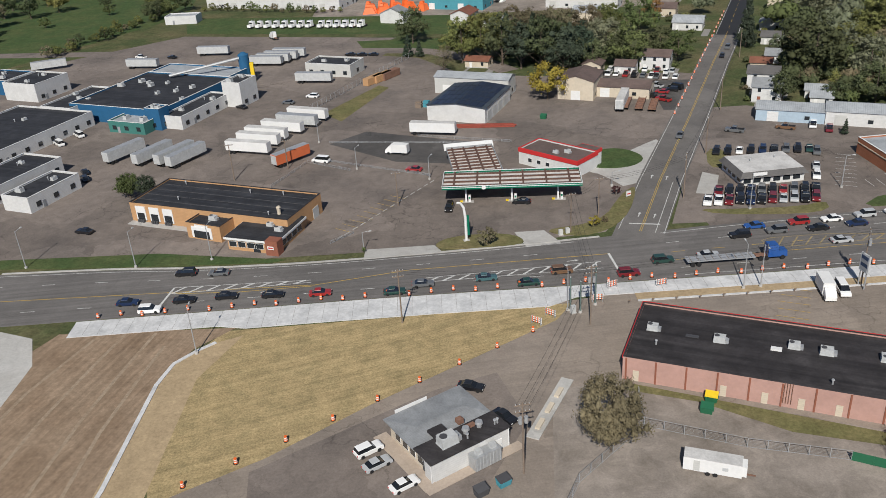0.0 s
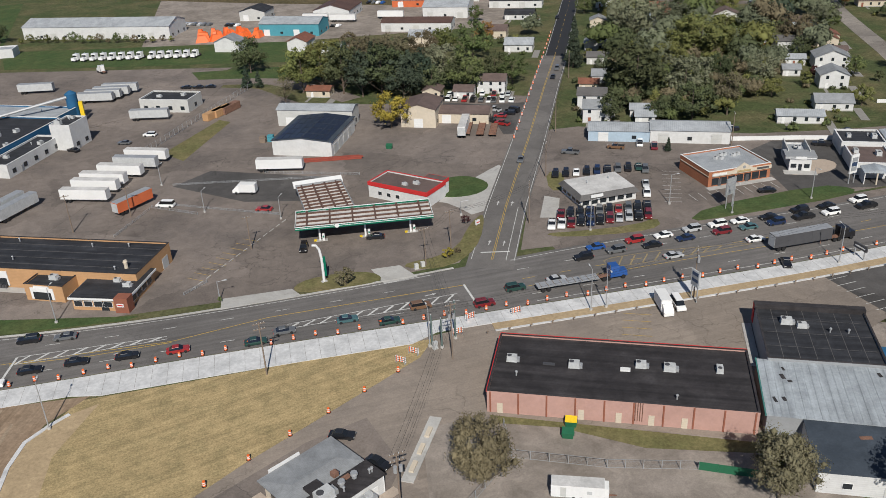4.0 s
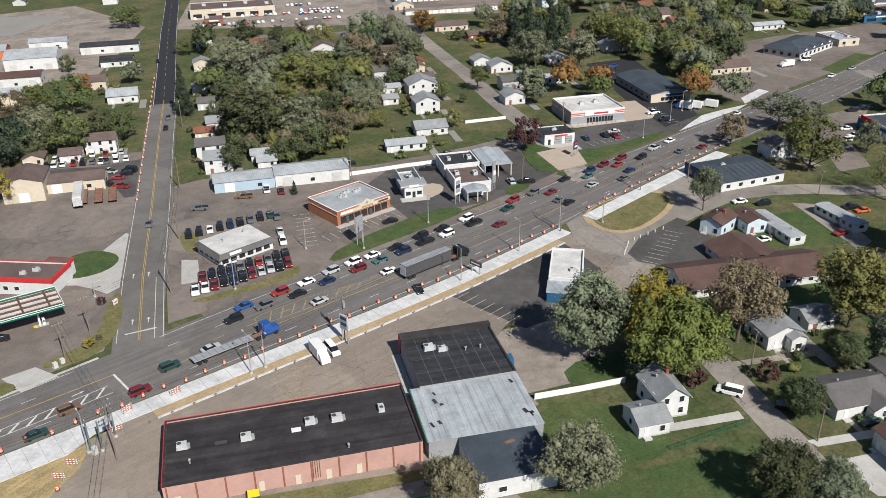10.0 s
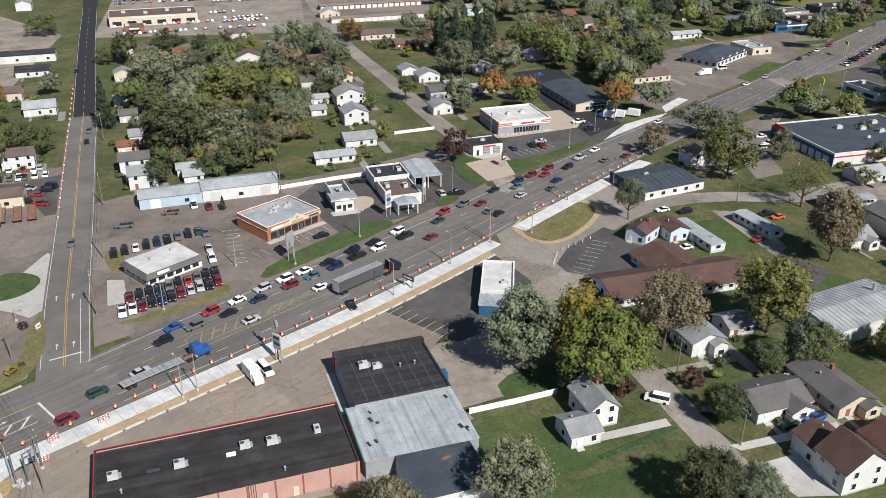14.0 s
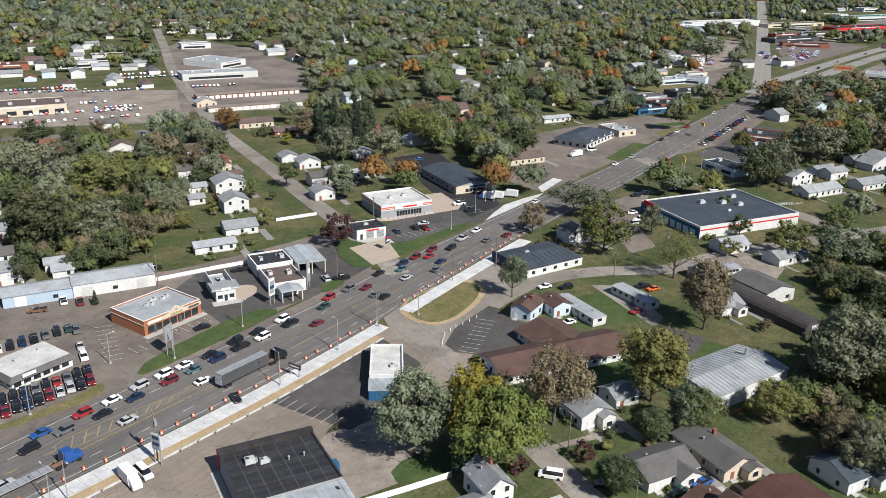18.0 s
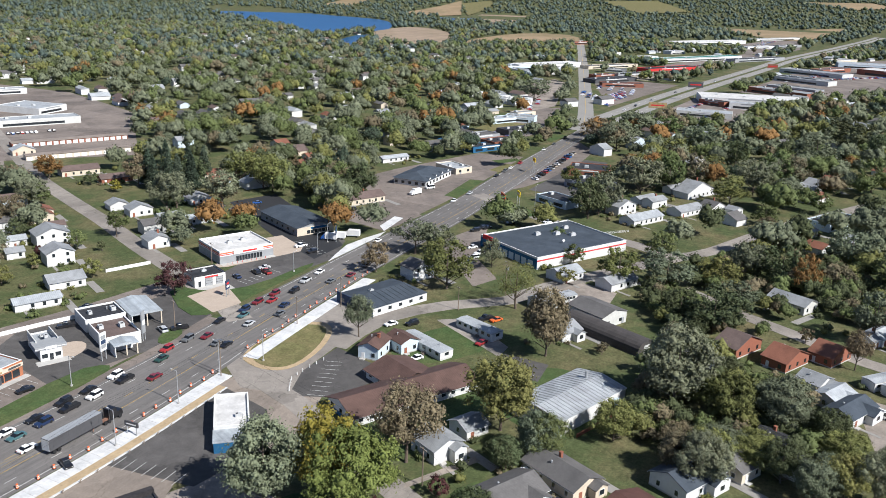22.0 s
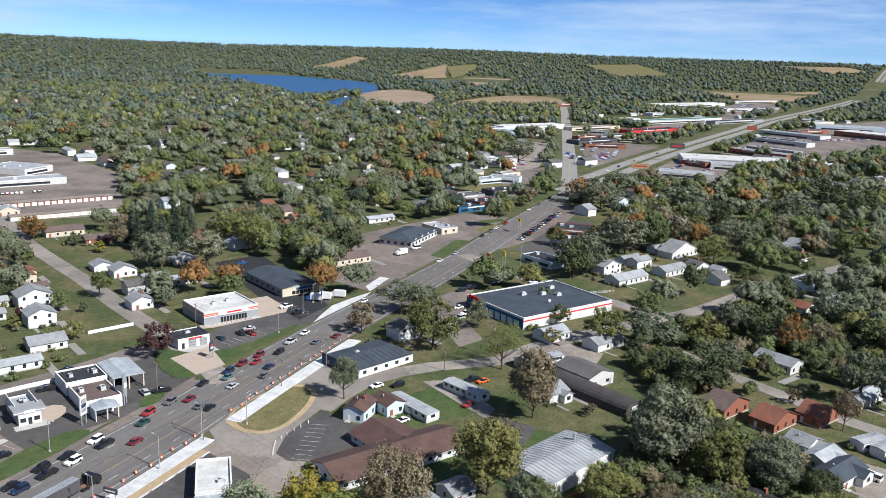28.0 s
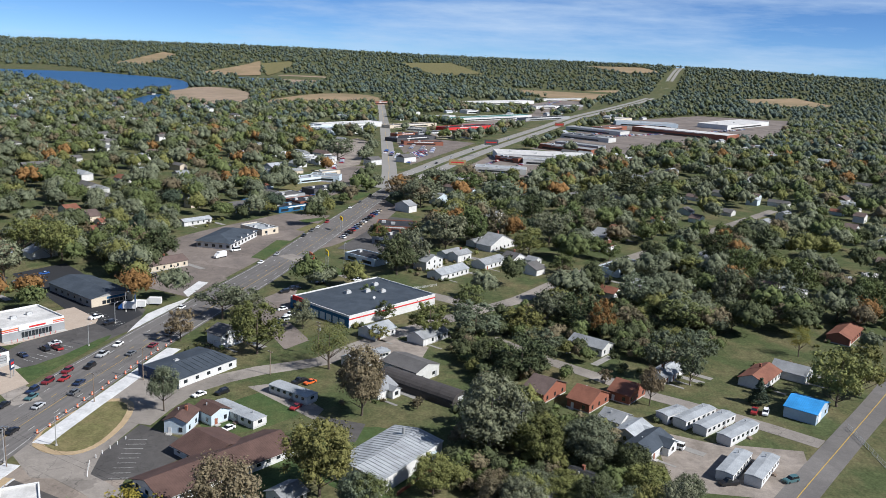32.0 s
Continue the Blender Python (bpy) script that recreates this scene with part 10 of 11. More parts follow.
# edge of the plant's hillside and the hedges behind the truck yards
for i in range(26):
    tree(-176 + i * 1.1 + trng.uniform(-4, 4), 396 + i * 3.2 + trng.uniform(-3, 3), trng.uniform(3, 7), trng.choice(("green", "olive", "dark", "brown")), 4)
for i in range(18):
    tree(-124 + i * 4.6, 489 - i * 1.8 + trng.uniform(-2, 2), trng.uniform(3, 6.5), trng.choice(("green", "olive", "brown")), 4)
for x, y, h, c, k in ((-206, 470, 7, "green", 4), (-222, 436, 9, "dark", 2), (-232, 452, 15, "dark", 2), (-236, 478, 17, "brown", 1), (-226, 500, 16, "dark", 0), (-216, 516, 15, "olive", 4), (-244, 506, 18, "dark", 2), (-250, 532, 18, "olive", 0), (-232, 540, 16, "brown", 4), (-262, 560, 18, "dark", 2), (-214, 556, 14, "brown", 3), (-200, 548, 12, "olive", 4), (-270, 520, 18, "dark", 4), (-262, 480, 16, "olive", 2), (-254, 456, 15, "dark", 0),
                      (-148, 470, 12, "dark", 2), (-141, 480, 13, "green", 4), (-150, 488, 14, "dark", 0), (-136, 494, 12, "dark", 4), (-158, 510, 12, "olive", 2), (-190, 522, 8, "dark", 4), (-180, 496, 7, "green", 4), (-240, 580, 18, "dark", 2), (-216, 590, 17, "olive", 0), (-190, 596, 16, "dark", 4)):
    tree(x, y, h, c, k)
tree(23.4, 101.3, 14.6, 'brown', 4, 0.82)
tree(206.2, 137.9, 14.6, 'silver', 3, 0.76)
tree(262.3, 167.0, 13.8, 'brown', 4, 0.92)
tree(290.9, 165.8, 15.8, 'silver', 3, 1.47)
tree(296.3, 157.3, 13.8, 'grey', 2, 1.14)
tree(260.3, 135.1, 21.0, 'olive', 2, 1.05)
tree(292.4, 131.7, 13.4, 'silver', 4, 0.90)
tree(256.1, 105.8, 17.8, 'olive', 6, 1.24)
tree(224.3, 82.2, 23.4, 'brown', 1, 0.81)
tree(289.7, 99.8, 7.4, 'olive', 4, 1.21)
tree(401.0, 119.7, 23.8, 'grey', 2, 0.83)
tree(453.7, 116.5, 23.0, 'silver', 2, 1.09)
tree(470.2, 105.0, 23.4, 'green', 4, 1.02)
tree(487.3, 94.9, 22.2, 'brown', 4, 0.95)
tree(457.5, 69.4, 17.8, 'olive', 4, 1.29)
tree(488.3, 62.1, 23.4, 'grey', 2, 1.10)
tree(523.8, 54.8, 22.6, 'green', 4, 0.99)
tree(600.5, 110.1, 22.6, 'grey', 2, 1.40)
tree(555.9, 123.0, 17.8, 'olive', 4, 1.58)
tree(572.1, 166.1, 22.6, 'grey', 2, 1.37)
tree(593.9, 185.4, 19.8, 'brown', 4, 1.54)
tree(465.2, 25.6, 13.0, 'green', 4, 1.02)
tree(424.3, 47.0, 11.4, 'green', 4, 1.34)
tree(679.6, 25.0, 25.0, 'dark', 2, 1.58)
tree(594.8, 40.2, 25.0, 'grey', 2, 1.24)
tree(527.2, 4.2, 25.0, 'green', 4, 0.89)
tree(529.5, 46.0, 19.4, 'brown', 4, 1.16)
tree(559.8, 84.2, 21.0, 'dark', 2, 1.05)
tree(509.0, 25.9, 12.6, 'dark', 4, 1.15)
tree(661.7, 152.7, 17.0, 'green', 4, 1.60)
tree(649.4, 176.1, 17.8, 'grey', 4, 1.59)
tree(779.5, 311.5, 25.0, 'silver', 2, 1.34)
tree(451.0, 155.6, 12.6, 'olive', 4, 1.07)
tree(518.3, 90.2, 16.6, 'olive', 4, 1.12)
tree(627.8, 1.3, 25.0, 'dark', 2, 0.98)
tree(303.1, 83.3, 15.4, 'olive', 4, 1.19)
tree(340.4, 76.5, 14.2, 'green', 4, 1.06)
tree(306.2, 65.6, 16.6, 'grey', 2, 1.33)
tree(320.2, 48.3, 13.0, 'olive', 4, 1.36)
tree(338.1, 41.6, 16.6, 'grey', 2, 1.03)
tree(336.7, 28.6, 17.4, 'dark', 4, 1.12)
tree(330.0, 19.1, 17.4, 'orange', 4, 0.72)
tree(339.6, 8.8, 11.8, 'brown', 2, 1.20)
tree(373.2, 6.5, 19.4, 'grey', 2, 1.15)
tree(349.7, -13.6, 16.2, 'green', 2, 1.51)
tree(290.4, -5.4, 19.4, 'silver', 3, 0.96)
tree(310.4, -17.1, 15.0, 'grey', 2, 1.12)
tree(288.6, -14.6, 13.4, 'silver', 0, 0.83)
tree(271.2, 41.8, 17.8, 'dark', 2, 1.26)
tree(276.3, 53.6, 12.2, 'dark', 0, 1.21)
tree(296.0, 38.3, 12.6, 'grey', 4, 1.22)
tree(212.1, 40.4, 25.0, 'silver', 1, 1.01)
tree(212.4, 26.5, 14.6, 'olive', 2, 1.16)
tree(214.8, 13.5, 15.8, 'grey', 2, 1.11)
tree(231.6, 30.6, 10.2, 'dark', 4, 0.96)
tree(212.9, 1.8, 10.2, 'dark', 4, 1.10)
tree(265.0, -1.6, 13.4, 'brown', 3, 0.72)
tree(186.1, 49.1, 11.4, 'olive', 4, 1.19)
tree(190.3, 34.5, 7.8, 'brown', 4, 1.33)
tree(190.7, 24.7, 9.4, 'grey', 2, 1.42)
tree(192.1, 17.3, 9.4, 'olive', 2, 1.49)
tree(204.4, -3.1, 8.6, 'olive', 4, 1.60)
tree(205.9, -12.8, 7.4, 'grey', 4, 1.30)
tree(279.7, -36.3, 9.8, 'pine', 5, 1.34)
tree(392.6, -30.6, 22.6, 'grey', 2, 0.76)
tree(392.6, -53.2, 24.2, 'grey', 4, 1.05)
tree(398.1, -43.3, 15.8, 'brown', 4, 1.27)
tree(428.4, -68.5, 23.0, 'green', 2, 0.87)
tree(369.6, -45.7, 11.0, 'dark', 4, 0.98)
tree(361.6, -33.0, 10.2, 'dark', 0, 1.18)
tree(435.6, -17.0, 14.6, 'olive', 3, 1.39)
tree(478.6, -30.2, 21.0, 'dark', 2, 0.90)
tree(441.4, -42.8, 22.2, 'green', 2, 0.92)
tree(336.4, -56.1, 13.0, 'yellow', 6, 0.91)
tree(387.1, 123.8, 20.6, 'dark', 4, 0.99)
tree(413.3, 44.6, 8.2, 'brown', 3, 1.27)
tree(234.8, 67.9, 4.6, 'brown', 7, 1.00)
tree(263.7, 46.2, 7.8, 'dark', 4, 1.28)
tree(283.6, 65.6, 8.2, 'dark', 4, 1.31)
tree(278.9, 13.5, 5.8, 'brown', 7, 1.03)
tree(241.1, 40.0, 7.4, 'olive', 4, 1.00)
tree(376.5, -64.4, 16.6, 'dark', 2, 0.76)
tree(314.7, 105.4, 9.4, 'green', 4, 1.03)
tree(204.6, 434.5, 14.6, 'dark', 4, 1.57)
tree(218.7, 426.9, 11.0, 'dark', 4, 1.04)
tree(166.0, 364.9, 23.4, 'silver', 2, 1.14)
tree(173.3, 403.2, 13.0, 'olive', 4, 1.29)
tree(176.9, 323.1, 22.6, 'olive', 2, 1.34)
tree(129.9, 281.7, 25.0, 'dark', 1, 1.26)
tree(146.7, 277.4, 18.2, 'silver', 2, 1.17)
tree(138.2, 255.1, 14.6, 'dark', 4, 1.16)
tree(151.9, 255.9, 16.6, 'brown', 3, 0.87)
tree(202.0, 321.9, 11.8, 'orange', 4, 1.17)
tree(181.1, 282.4, 14.2, 'silver', 2, 0.98)
tree(220.9, 352.6, 12.2, 'grey', 2, 1.36)
tree(223.7, 329.0, 17.0, 'brown', 2, 0.96)
tree(252.4, 350.9, 15.0, 'grey', 2, 1.04)
tree(251.7, 389.9, 19.4, 'silver', 4, 1.25)
tree(234.4, 404.0, 13.4, 'olive', 4, 1.03)
tree(224.4, 408.7, 15.4, 'brown', 3, 0.91)
tree(128.0, 258.8, 7.4, 'dark', 4, 1.35)
tree(125.2, 334.3, 22.6, 'pine', 5, 0.73)
tree(168.9, 435.1, 9.4, 'green', 4, 1.18)
tree(133.7, 324.1, 7.8, 'grey', 4, 0.92)
tree(216.1, 313.0, 10.2, 'dark', 4, 1.08)
tree(219.8, 281.8, 9.0, 'green', 4, 0.96)
tree(204.2, 284.2, 5.8, 'maroon', 7, 0.85)
tree(177.0, 269.1, 7.8, 'olive', 4, 1.25)
tree(199.2, 249.2, 8.6, 'olive', 4, 0.91)
tree(240.4, 282.5, 12.6, 'green', 3, 1.03)
tree(295.4, 394.0, 14.2, 'orange', 4, 1.12)
tree(297.7, 365.1, 8.2, 'dark', 4, 0.99)
tree(294.6, 343.9, 6.6, 'yellow', 7, 1.26)
tree(171.4, 525.0, 14.2, 'green', 4, 1.60)
tree(156.4, 312.7, 14.2, 'olive', 2, 1.32)
tree(167.3, 289.6, 13.8, 'dark', 2, 0.98)
tree(193.0, 386.0, 14.6, 'grey', 2, 1.44)
tree(195.3, 276.3, 6.2, 'olive', 7, 1.02)
tree(223.3, 272.0, 5.0, 'dark', 7, 0.79)
tree(154.4, 335.0, 9.8, 'olive', 4, 1.09)
tree(190.0, 463.6, 7.0, 'brown', 7, 1.31)
tree(114.4, 288.9, 3.4, 'green', 7, 1.12)
tree(137.8, 348.8, 4.2, 'olive', 7, 1.08)
tree(122.1, 276.7, 3.4, 'dark', 7, 0.93)
tree(117.6, 230.1, 5.0, 'pine', 5, 0.96)
tree(-84.5, 217.1, 7.8, 'green', 4)
tree(-79.8, 217.1, 7.0, 'pine', 4)
tree(10.1, 173.8, 5.2, 'brown', 7)
tree(-18.1, 174.7, 1.5, 'green', 7)
tree(44.8, 197.9, 2.6, 'maroon', 7)
tree(35.9, 180.1, 3.2, 'yellow', 7)
tree(38.7, 181.8, 1.8, 'brown', 7)
tree(66.2, 86.6, 13.0, 'brown', 0, 0.9)
tree(120.2, 105.1, 22.0, 'silver', 1)
tree(129.7, 96.4, 22.0, 'yellow', 1)
tree(126.9, 88.7, 21.8, 'leafy', 2)
tree(121.5, 90.9, 9.4, 'pine', 1)
tree(150.7, 88.2, 20.8, 'brown', 3)
tree(175.8, 75.4, 21.3, 'olive', 0)
tree(168.7, 60.8, 12.6, 'green', 4)
tree(159.7, 66.9, 9.2, 'dark', 4)
tree(136.3, 63.8, 10.0, 'dark', 4)
tree(141.9, 75.1, 5.6, 'maroon', 7)
tree(128.5, 83.2, 5.4, 'maroon', 7)
tree(87.3, 77.2, 15.2, 'silver', 4)
tree(68.6, 90.4, 9.0, 'olive', 4)
tree(111.1, 53.5, 13.9, 'dark', 4)
tree(115.9, 46.4, 12.0, 'silver', 2)
tree(202.6, 212.3, 14.0, 'maroon', 4)
tree(357.2, 254.6, 21.1, 'green', 4)
tree(363.3, 240.0, 19.2, 'dark', 4)
tree(341.0, 280.1, 22.0, 'olive', 2)
tree(289.1, 296.2, 19.4, 'silver', 4)
tree(297.0, 275.0, 22.0, 'silver', 3)
tree(320.4, 332.1, 21.1, 'pine', 5)
tree(319.5, 315.7, 22.0, 'pine', 5)
tree(333.9, 320.0, 22.0, 'pine', 5)
tree(310.0, 332.7, 19.4, 'pine', 5)
tree(310.3, 315.7, 22.0, 'pine', 5)
tree(111.5, 261.2, 12.1, 'dark', 1)
tree(12.7, 338.5, 20.1, 'olive', 4)
tree(20.8, 342.7, 20.4, 'olive', 2)
tree(28.2, 331.0, 21.1, 'dark', 0)
tree(34.8, 323.8, 19.8, 'pine', 1)
tree(42.5, 324.1, 22.0, 'dark', 2)
tree(49.9, 316.6, 18.6, 'pine', 4)
tree(39.0, 281.9, 14.5, 'yellow', 4)
tree(69.1, 331.9, 17.7, 'silver', 2)
tree(74.5, 316.6, 17.9, 'green', 4)
tree(58.2, 324.5, 18.0, 'pine', 1)
tree(43.6, 358.1, 17.9, 'brown', 2)
tree(37.3, 381.0, 13.8, 'brown', 0)
tree(54.0, 362.6, 17.0, 'brown', 2)
tree(67.2, 366.0, 16.1, 'brown', 2)
tree(80.8, 380.5, 12.9, 'olive', 2)
tree(90.0, 364.9, 18.7, 'green', 4)
tree(102.6, 392.7, 11.2, 'orange', 4)
tree(89.0, 326.5, 12.8, 'dark', 0)
tree(94.1, 319.7, 13.1, 'green', 4)
tree(-7.2, 378.6, 17.6, 'dark', 4)
tree(25.8, 367.0, 15.7, 'olive', 2)
tree(70.4, 318.6, 13.5, 'dark', 1)
tree(61.5, 318.9, 12.3, 'dark', 4)
tree(110.5, 440.0, 9.4, 'green', 4)
tree(5.1, 323.0, 12.0, 'brown', 6)
tree(-9.1, 354.8, 9.5, 'pine', 5)
tree(-4.4, 353.3, 7.9, 'pine', 5)
tree(40.6, 333.1, 20.3, 'pine', 5)
tree(45.8, 330.5, 18.1, 'pine', 5)
tree(52.6, 319.2, 18.8, 'pine', 5)
tree(31.3, 346.1, 18.5, 'pine', 5)
tree(393.3, -79.3, 22.0, 'dark', 4)
tree(398.8, -92.0, 20.9, 'green', 2)
tree(287.4, -61.6, 22.0, 'olive', 2)
tree(301.3, -71.2, 20.5, 'olive', 4)
tree(395.3, 127.1, 20.4, 'dark', 4)
tree(395.7, 121.2, 14.6, 'dark', 2)
tree(433.5, -106.2, 22.0, 'dark', 0)
tree(247.6, 90.8, 7.9, 'green', 7)
tree(285.6, 299.4, 19.3, 'silver', 4)
tree(301.0, 278.0, 16.7, 'brown', 3)
tree(343.7, 288.9, 21.2, 'olive', 2)
tree(371.2, 274.0, 14.8, 'green', 4)
tree(369.3, 243.2, 16.8, 'dark', 4)
tree(300.1, 403.7, 11.9, 'orange', 4)
tree(335.7, 333.1, 21.7, 'pine', 5)
tree(313.9, 340.0, 21.1, 'pine', 5)
tree(349.2, 363.4, 18.0, 'pine', 5)
tree(327.7, 321.4, 16.7, 'dark', 4)
tree(310.5, 344.6, 18.1, 'brown', 0)
tree(351.9, 311.4, 18.8, 'olive', 2)
tree(391.9, 307.4, 10.1, 'brown', 4)
tree(318.9, 301.6, 10.3, 'brown', 4)
tree(463.6, 137.8, 13.1, 'dark', 4)
tree(340.6, 122.2, 7.8, 'green', 4)
tree(184.7, 26.4, 11.8, 'olive', 2)
tree(168.3, 62.4, 12.6, 'silver', 0)
tree(159.3, 67.8, 8.7, 'dark', 4)
tree(178.4, 32.2, 11.7, 'brown', 1)
tree(176.8, 26.1, 14.3, 'grey', 2)
tree(193.5, 0.9, 8.0, 'grey', 4)
tree(510.4, -59.4, 22.0, 'dark', 1)
tree(496.9, -35.0, 19.3, 'green', 4)
tree(187.7, -3.2, 12.2, 'olive', 2)
tree(188.9, -9.4, 13.5, 'grey', 0)
tree(187.7, 10.0, 11.7, 'dark', 4)
tree(183.2, 2.3, 11.4, 'grey', 2)


# ---- homes of the far suburbs, half hidden among trees ----
hrng = random.Random(31)


def spot(r0, r1, a0, a1, room):
    while True:
        rr, aa = hrng.uniform(r0, r1), radians(hrng.uniform(a0, a1))
        hx, hy = rr * math.sin(aa), rr * math.cos(aa)
        if all((hx - x) ** 2 + (hy - y) ** 2 > (r + room) ** 2 for x, y, r in KEEP_OUT) and free_spots(np.array([hx]), np.array([hy]), room, False)[0]:
            front = Vector((-hx, -hy)).normalized() * 16
            KEEP_OUT.append((hx, hy, 7))
            KEEP_OUT.append((hx + front.x * 0.9, hy + front.y * 0.9, 10))
            return hx, hy


for i in range(92):
    hx, hy = spot(390, 760, -8, 104, 6)
    hw, hd = hrng.uniform(9, 15), hrng.uniform(7, 10)
    wall, roof = hrng.choice(("white", "white", "white", "pale", "cream", "pale_blue")), hrng.choice(("roof_grey", "roof_darkgrey", "roof_brown", "roof_pale", "roof_red", "roof_grey"))
    hh = block("house", hx, hy, hw, hd, 3, -23.8 + hrng.choice((0, 90)), f"distant {wall.replace('_', ' ')} house with a {HOUSE_WORDS[roof]} roof among trees", "house")
    hh["group"] = "suburban homes"
    gable_shell(hh, hw, hd, hrng.choice((2.8, 3.2, 4.8)), wall, roof, hrng.random() < 0.4)
# beyond, homes too many to tell apart
far_walls, far_roofs = M(), {c: M() for c in ("roof_grey", "roof_pale", "roof_brown", "roof_darkgrey")}
for i in range(420):
    hx, hy = spot(640, 1800, 20, 104, 4)
    turn, hw, hd, hz = -23.8 + hrng.choice((0, 90)), hrng.uniform(10, 18), hrng.uniform(7, 11), hrng.choice((3.0, 3.4, 5.2))
    far_walls.box(hx, hy, 0, hw, hd, hz, turn)
    c, q = math.cos(radians(turn)), math.sin(radians(turn))
    at = lambda a, b, z: (hx + a * c - b * q, hy + a * q + b * c, z)
    e, f, up = hw / 2 + 0.4, hd / 2 + 0.5, hd * 0.25
    far_roofs[hrng.choice(list(far_roofs))].add([at(-e, -f, hz - 0.1), at(e, -f, hz - 0.1), at(e, f, hz - 0.1), at(-e, f, hz - 0.1), at(-e, 0, hz + up), at(e, 0, hz + up)], [(0, 1, 5, 4), (2, 3, 4, 5), (1, 2, 5), (3, 0, 4), (3, 2, 1, 0)])
tagged(part("distant_homes", far_walls, "white"), "white walls of far homes among woods", "homes", kind="stuff")
for roof, m in far_roofs.items():
    tagged(part("distant_roofs", m, roof), f"{HOUSE_WORDS[roof]} roofs of far homes", "homes", kind="stuff")
drives = M()
for x, y, w, d, rot in DRIVES:
    c, q = math.cos(radians(rot)), math.sin(radians(rot))
    a, b = w / 2 + 2.0, -d / 2 - 3.0
    drives.box(x + a * c - b * q, y + a * q + b * c, 0, 2.8, 13, 0.075, rot)
    drives.box(x - w * 0.3 * c - (-d / 2 - 3.5) * q, y - w * 0.3 * q + (-d / 2 - 3.5) * c, 0, 1.1, 6, 0.07, rot)
tagged(part("driveway", drives, "concrete_old"), "worn concrete driveways and paths of homes", "driveway", kind="structure")


def garden_bushes():
    """Bushes and hedges along the walls and drives of homes."""
    g = np.random.default_rng(77)
    sets = {"dark": [], "green": [], "olive": [], "brown": []}
    for x, y, w, d, rot in DRIVES:
        c, q = math.cos(radians(rot)), math.sin(radians(rot))
        for i in range(9):
            side = g.integers(0, 4)
            a, b = g.uniform(-0.6, 0.6) * w, g.uniform(-0.6, 0.6) * d
            far = 1.2 if i < 5 else g.uniform(4, 11)
            if side < 2:
                b = (d / 2 + far) * (1 if side else -1)
            else:
                a = (w / 2 + far) * (1 if side == 3 else -1)
            size = g.uniform(0.6, 1.3) * (1.0 if i < 5 else 1.5)
            sets[list(sets)[g.integers(0, 4)]].append((x + a * c - b * q, y + a * q + b * c, size))
    for tone, spots in sets.items():
        P = np.array(spots)
        P = P[free_spots(P[:, 0], P[:, 1], 0.0, False)]
        C = np.repeat(P, 5, 0) + g.normal(size=(5 * len(P), 3)) * (0.5, 0.5, 0)
        R = C[:, 2] * g.uniform(0.6, 1.0, len(C))
        mid = np.stack([C[:, 0], C[:, 1], R * 0.8], 1)
        per = 16
        u = g.normal(size=(len(mid) * per, 3))
        u /= np.linalg.norm(u, axis=1, keepdims=True)
        V, F = leaves(g, np.repeat(mid, per, 0) + u * np.repeat(R, per)[:, None] * 0.95, u + g.normal(size=u.shape) * 0.4, 0.25 * g.uniform(0.6, 1.3, (len(u), 1)))
        Vc, Fc = lumps(g, mid, R * 0.75, 8)
        ob = big_mesh("garden_bushes", np.concatenate([V, Vc]), np.concatenate([F, Fc + len(V)]), "leaf")
        ob.color = (*GREENS[tone], 1)
        tagged(ob, f"{WORDS[tone]} bushes along house walls and drives", "bushes", kind="stuff")


garden_bushes()


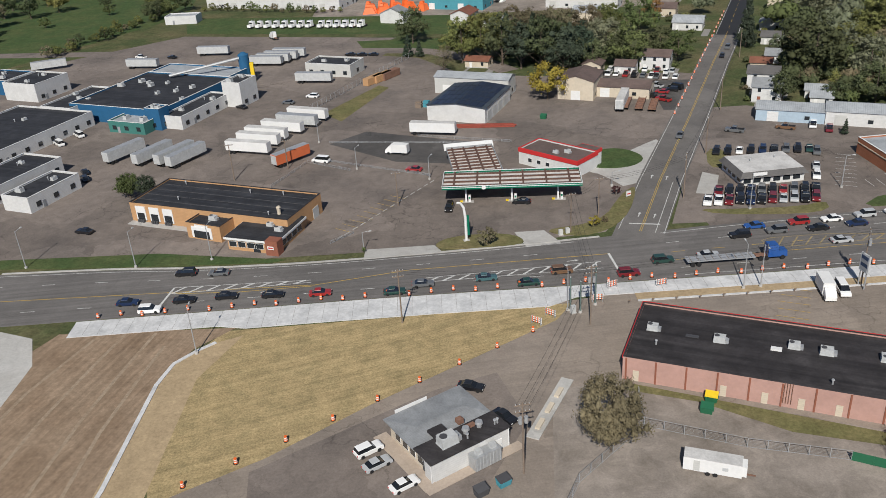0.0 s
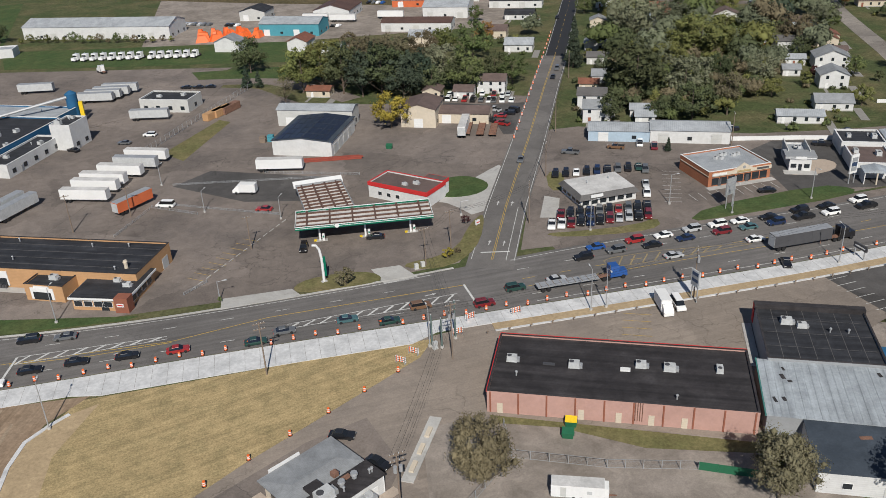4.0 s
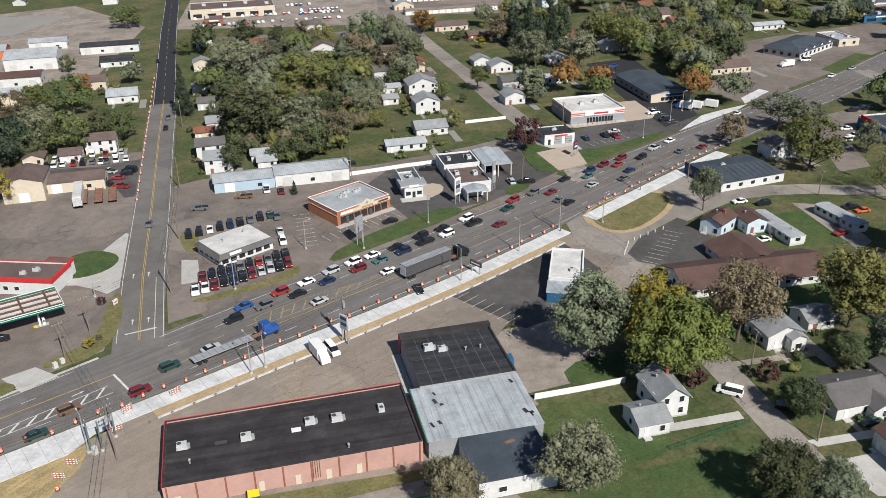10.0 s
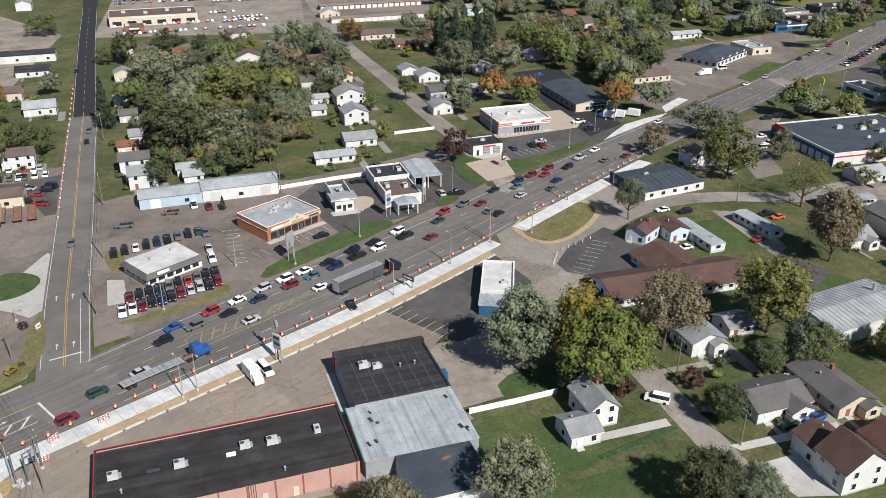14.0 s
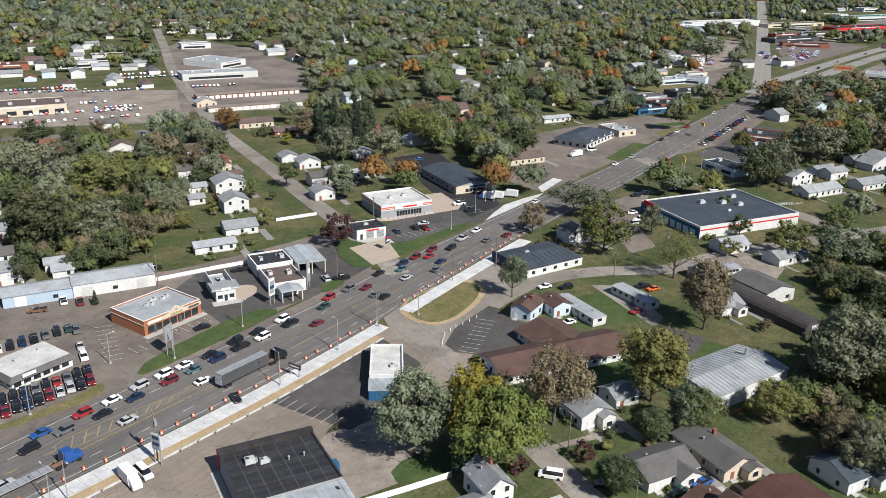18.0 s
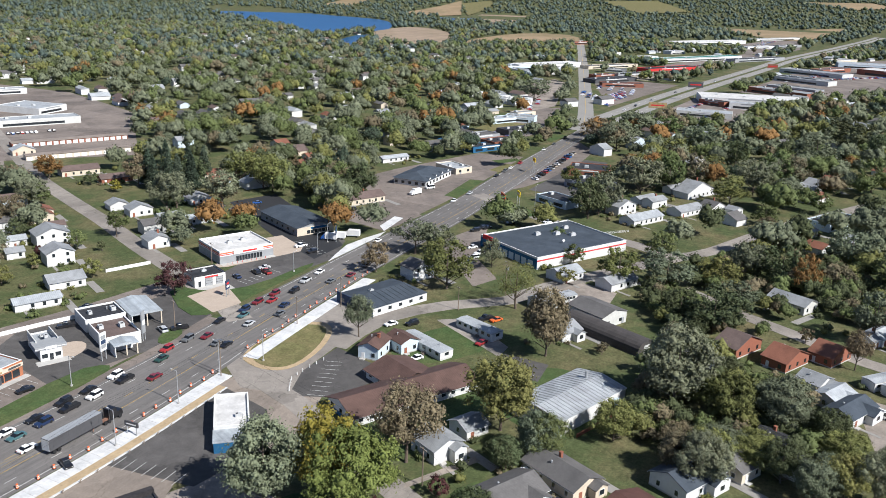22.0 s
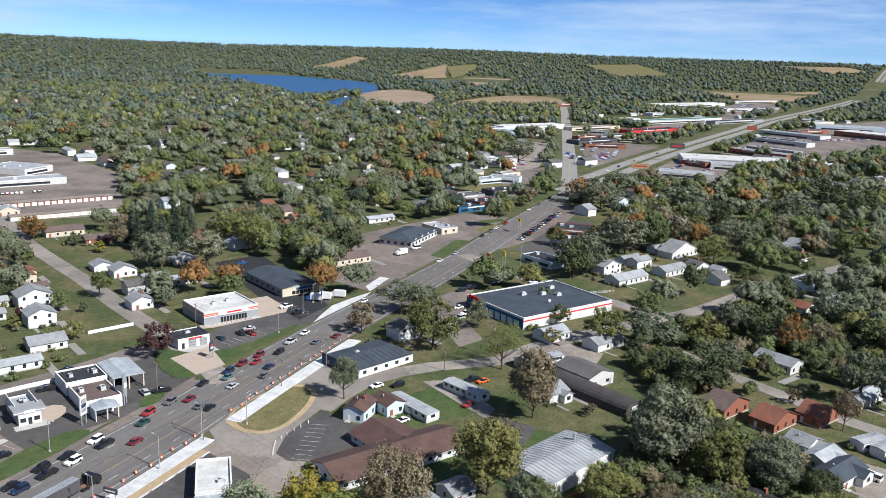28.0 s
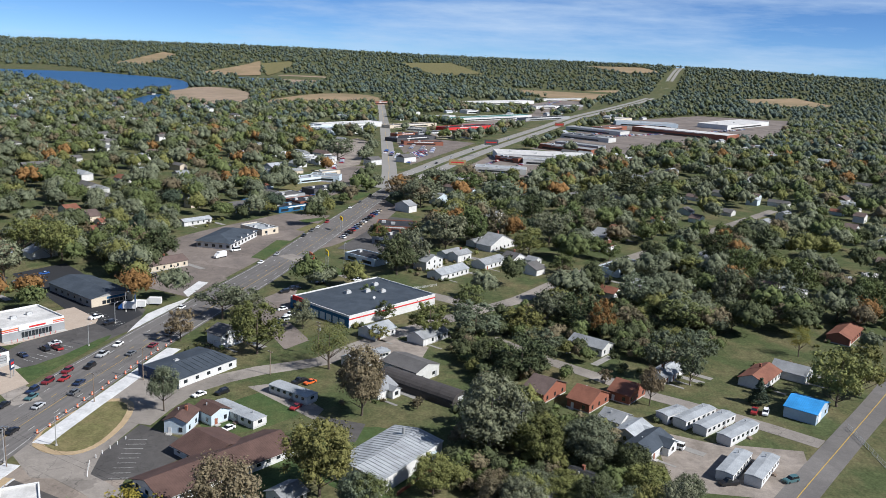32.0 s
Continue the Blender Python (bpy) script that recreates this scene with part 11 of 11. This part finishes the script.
def forest(name, r0, r1, spacing, tufts, per, leaf, size, seed, tone, label, a0=-25.0, a1=125.0, keep=1.0, within=None):
    """Far woods between two distances, as one mesh of many leafy crowns."""
    g = np.random.default_rng(seed)
    n = int(0.5 * radians(a1 - a0) * (r1 * r1 - r0 * r0) / spacing ** 2)
    r = np.sqrt(g.uniform(r0 * r0, r1 * r1, n))
    a = np.radians(g.uniform(a0, a1, n))
    X, Y = r * np.sin(a), r * np.cos(a)
    if within:
        (x0, y0), (x1, y1) = np.min(within, 0), np.max(within, 0)
        n = int((x1 - x0) * (y1 - y0) / spacing ** 2)
        X, Y = g.uniform(x0, x1, n), g.uniform(y0, y1, n)
    ok = free_spots(X, Y, -2.0 if within else 0.0) & (g.uniform(size=n) < keep)
    for poly in () if within else OPEN:
        ok &= ~inside(X, Y, poly)
    if within:
        ok &= inside(X, Y, within)
    X, Y = X[ok], Y[ok]
    n = len(X)
    Z = np.array([land(x, y) for x, y in zip(X, Y)])
    h = size * g.uniform(0.6, 1.25, n)
    wide = g.uniform(0.42, 0.58, n)
    tv = g.normal(size=(n, tufts, 3))
    tv /= np.linalg.norm(tv, axis=2, keepdims=True)
    tv[:, :, 2] = np.where(tv[:, :, 2] < -0.15, -tv[:, :, 2] * 0.7, tv[:, :, 2])
    tv *= g.uniform(0.35, 0.66, (n, tufts, 1))
    size3 = np.stack([h * wide, h * wide, h * 0.48], 1)
    C = np.stack([X, Y, Z + h * 0.45], 1)[:, None, :] + tv * size3[:, None, :]
    R = (h * 0.8 / tufts ** 0.42)[:, None] * g.uniform(0.7, 1.25, (n, tufts))
    tones = g.integers(0, len(tone), n)
    for c in dict.fromkeys(tone):
        pick = np.isin(tones, [i for i, v in enumerate(tone) if v == c])
        if not pick.any():
            continue
        c3, r1, away = C[pick].reshape(-1, 3), R[pick].ravel(), tv[pick].reshape(-1, 3)
        k = len(c3) * per
        u = g.normal(size=(k, 3))
        u /= np.linalg.norm(u, axis=1, keepdims=True)
        out = np.repeat(away, per, 0)
        u += out * 0.8
        u /= np.linalg.norm(u, axis=1, keepdims=True)
        rr = np.repeat(r1, per)[:, None]
        V, F = leaves(g, np.repeat(c3, per, 0) + u * rr * g.uniform(0.6, 1.1, (k, 1)), u + out * 0.5 + g.normal(size=(k, 3)) * 0.4 + (0, 0, 0.1), leaf * g.uniform(0.6, 1.3, (k, 1)))
        Vc, Fc = lumps(g, c3, r1 * 0.74, 8)
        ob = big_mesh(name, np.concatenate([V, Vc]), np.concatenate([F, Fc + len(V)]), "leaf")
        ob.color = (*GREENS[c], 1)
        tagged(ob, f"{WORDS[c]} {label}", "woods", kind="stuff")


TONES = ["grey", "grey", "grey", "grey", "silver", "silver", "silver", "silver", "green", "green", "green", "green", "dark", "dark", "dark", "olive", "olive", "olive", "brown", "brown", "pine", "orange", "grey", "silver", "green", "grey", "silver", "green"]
forest("woods", 350, 620, 10.4, 30, 26, 0.55, 16.0, 21, TONES, "trees of wooded suburbs", -28, 107, 0.64)
forest("middle_woods", 620, 1100, 12.4, 12, 12, 0.95, 15.5, 24, TONES, "trees of wooded suburbs", 12, 107, 0.66)
# the blue crowns here and on the hills carry far haze as painted colour
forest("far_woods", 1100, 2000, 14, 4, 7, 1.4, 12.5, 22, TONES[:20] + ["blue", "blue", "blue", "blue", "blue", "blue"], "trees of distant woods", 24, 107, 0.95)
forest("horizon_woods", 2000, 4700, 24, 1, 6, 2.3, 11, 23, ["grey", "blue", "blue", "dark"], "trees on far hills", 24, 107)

# undergrowth and young trees between the tall ones
for i, poly in enumerate(([(296, 73), (345, 60), (397, 24), (374, 3), (325, 14), (271, 28), (260, 53)], [(203, 50), (244, 55), (251, 40), (231, 7), (208, -8), (196, 5), (181, 38)], [(367, 17), (409, -28), (330, -26), (290, -10), (314, 13)], [(120, 283), (150, 350), (214, 400), (225, 354), (200, 300), (182, 274), (143, 252), (128, 256)])):
    forest("thicket", 0, 1, 5.0, 16, 20, 0.33, 7.5, 60 + i, ["dark", "olive", "green", "dark", "brown"], "thicket between tall trees", within=poly)
forest("scrub", 0, 1, 4.5, 3, 14, 0.4, 2.4, 71, ["brown", "olive", "dark"], "weeds and bushes on a scrub field", within=[(-80, 600), (7, 544), (77, 505), (88, 546), (12, 600), (-80, 660)])
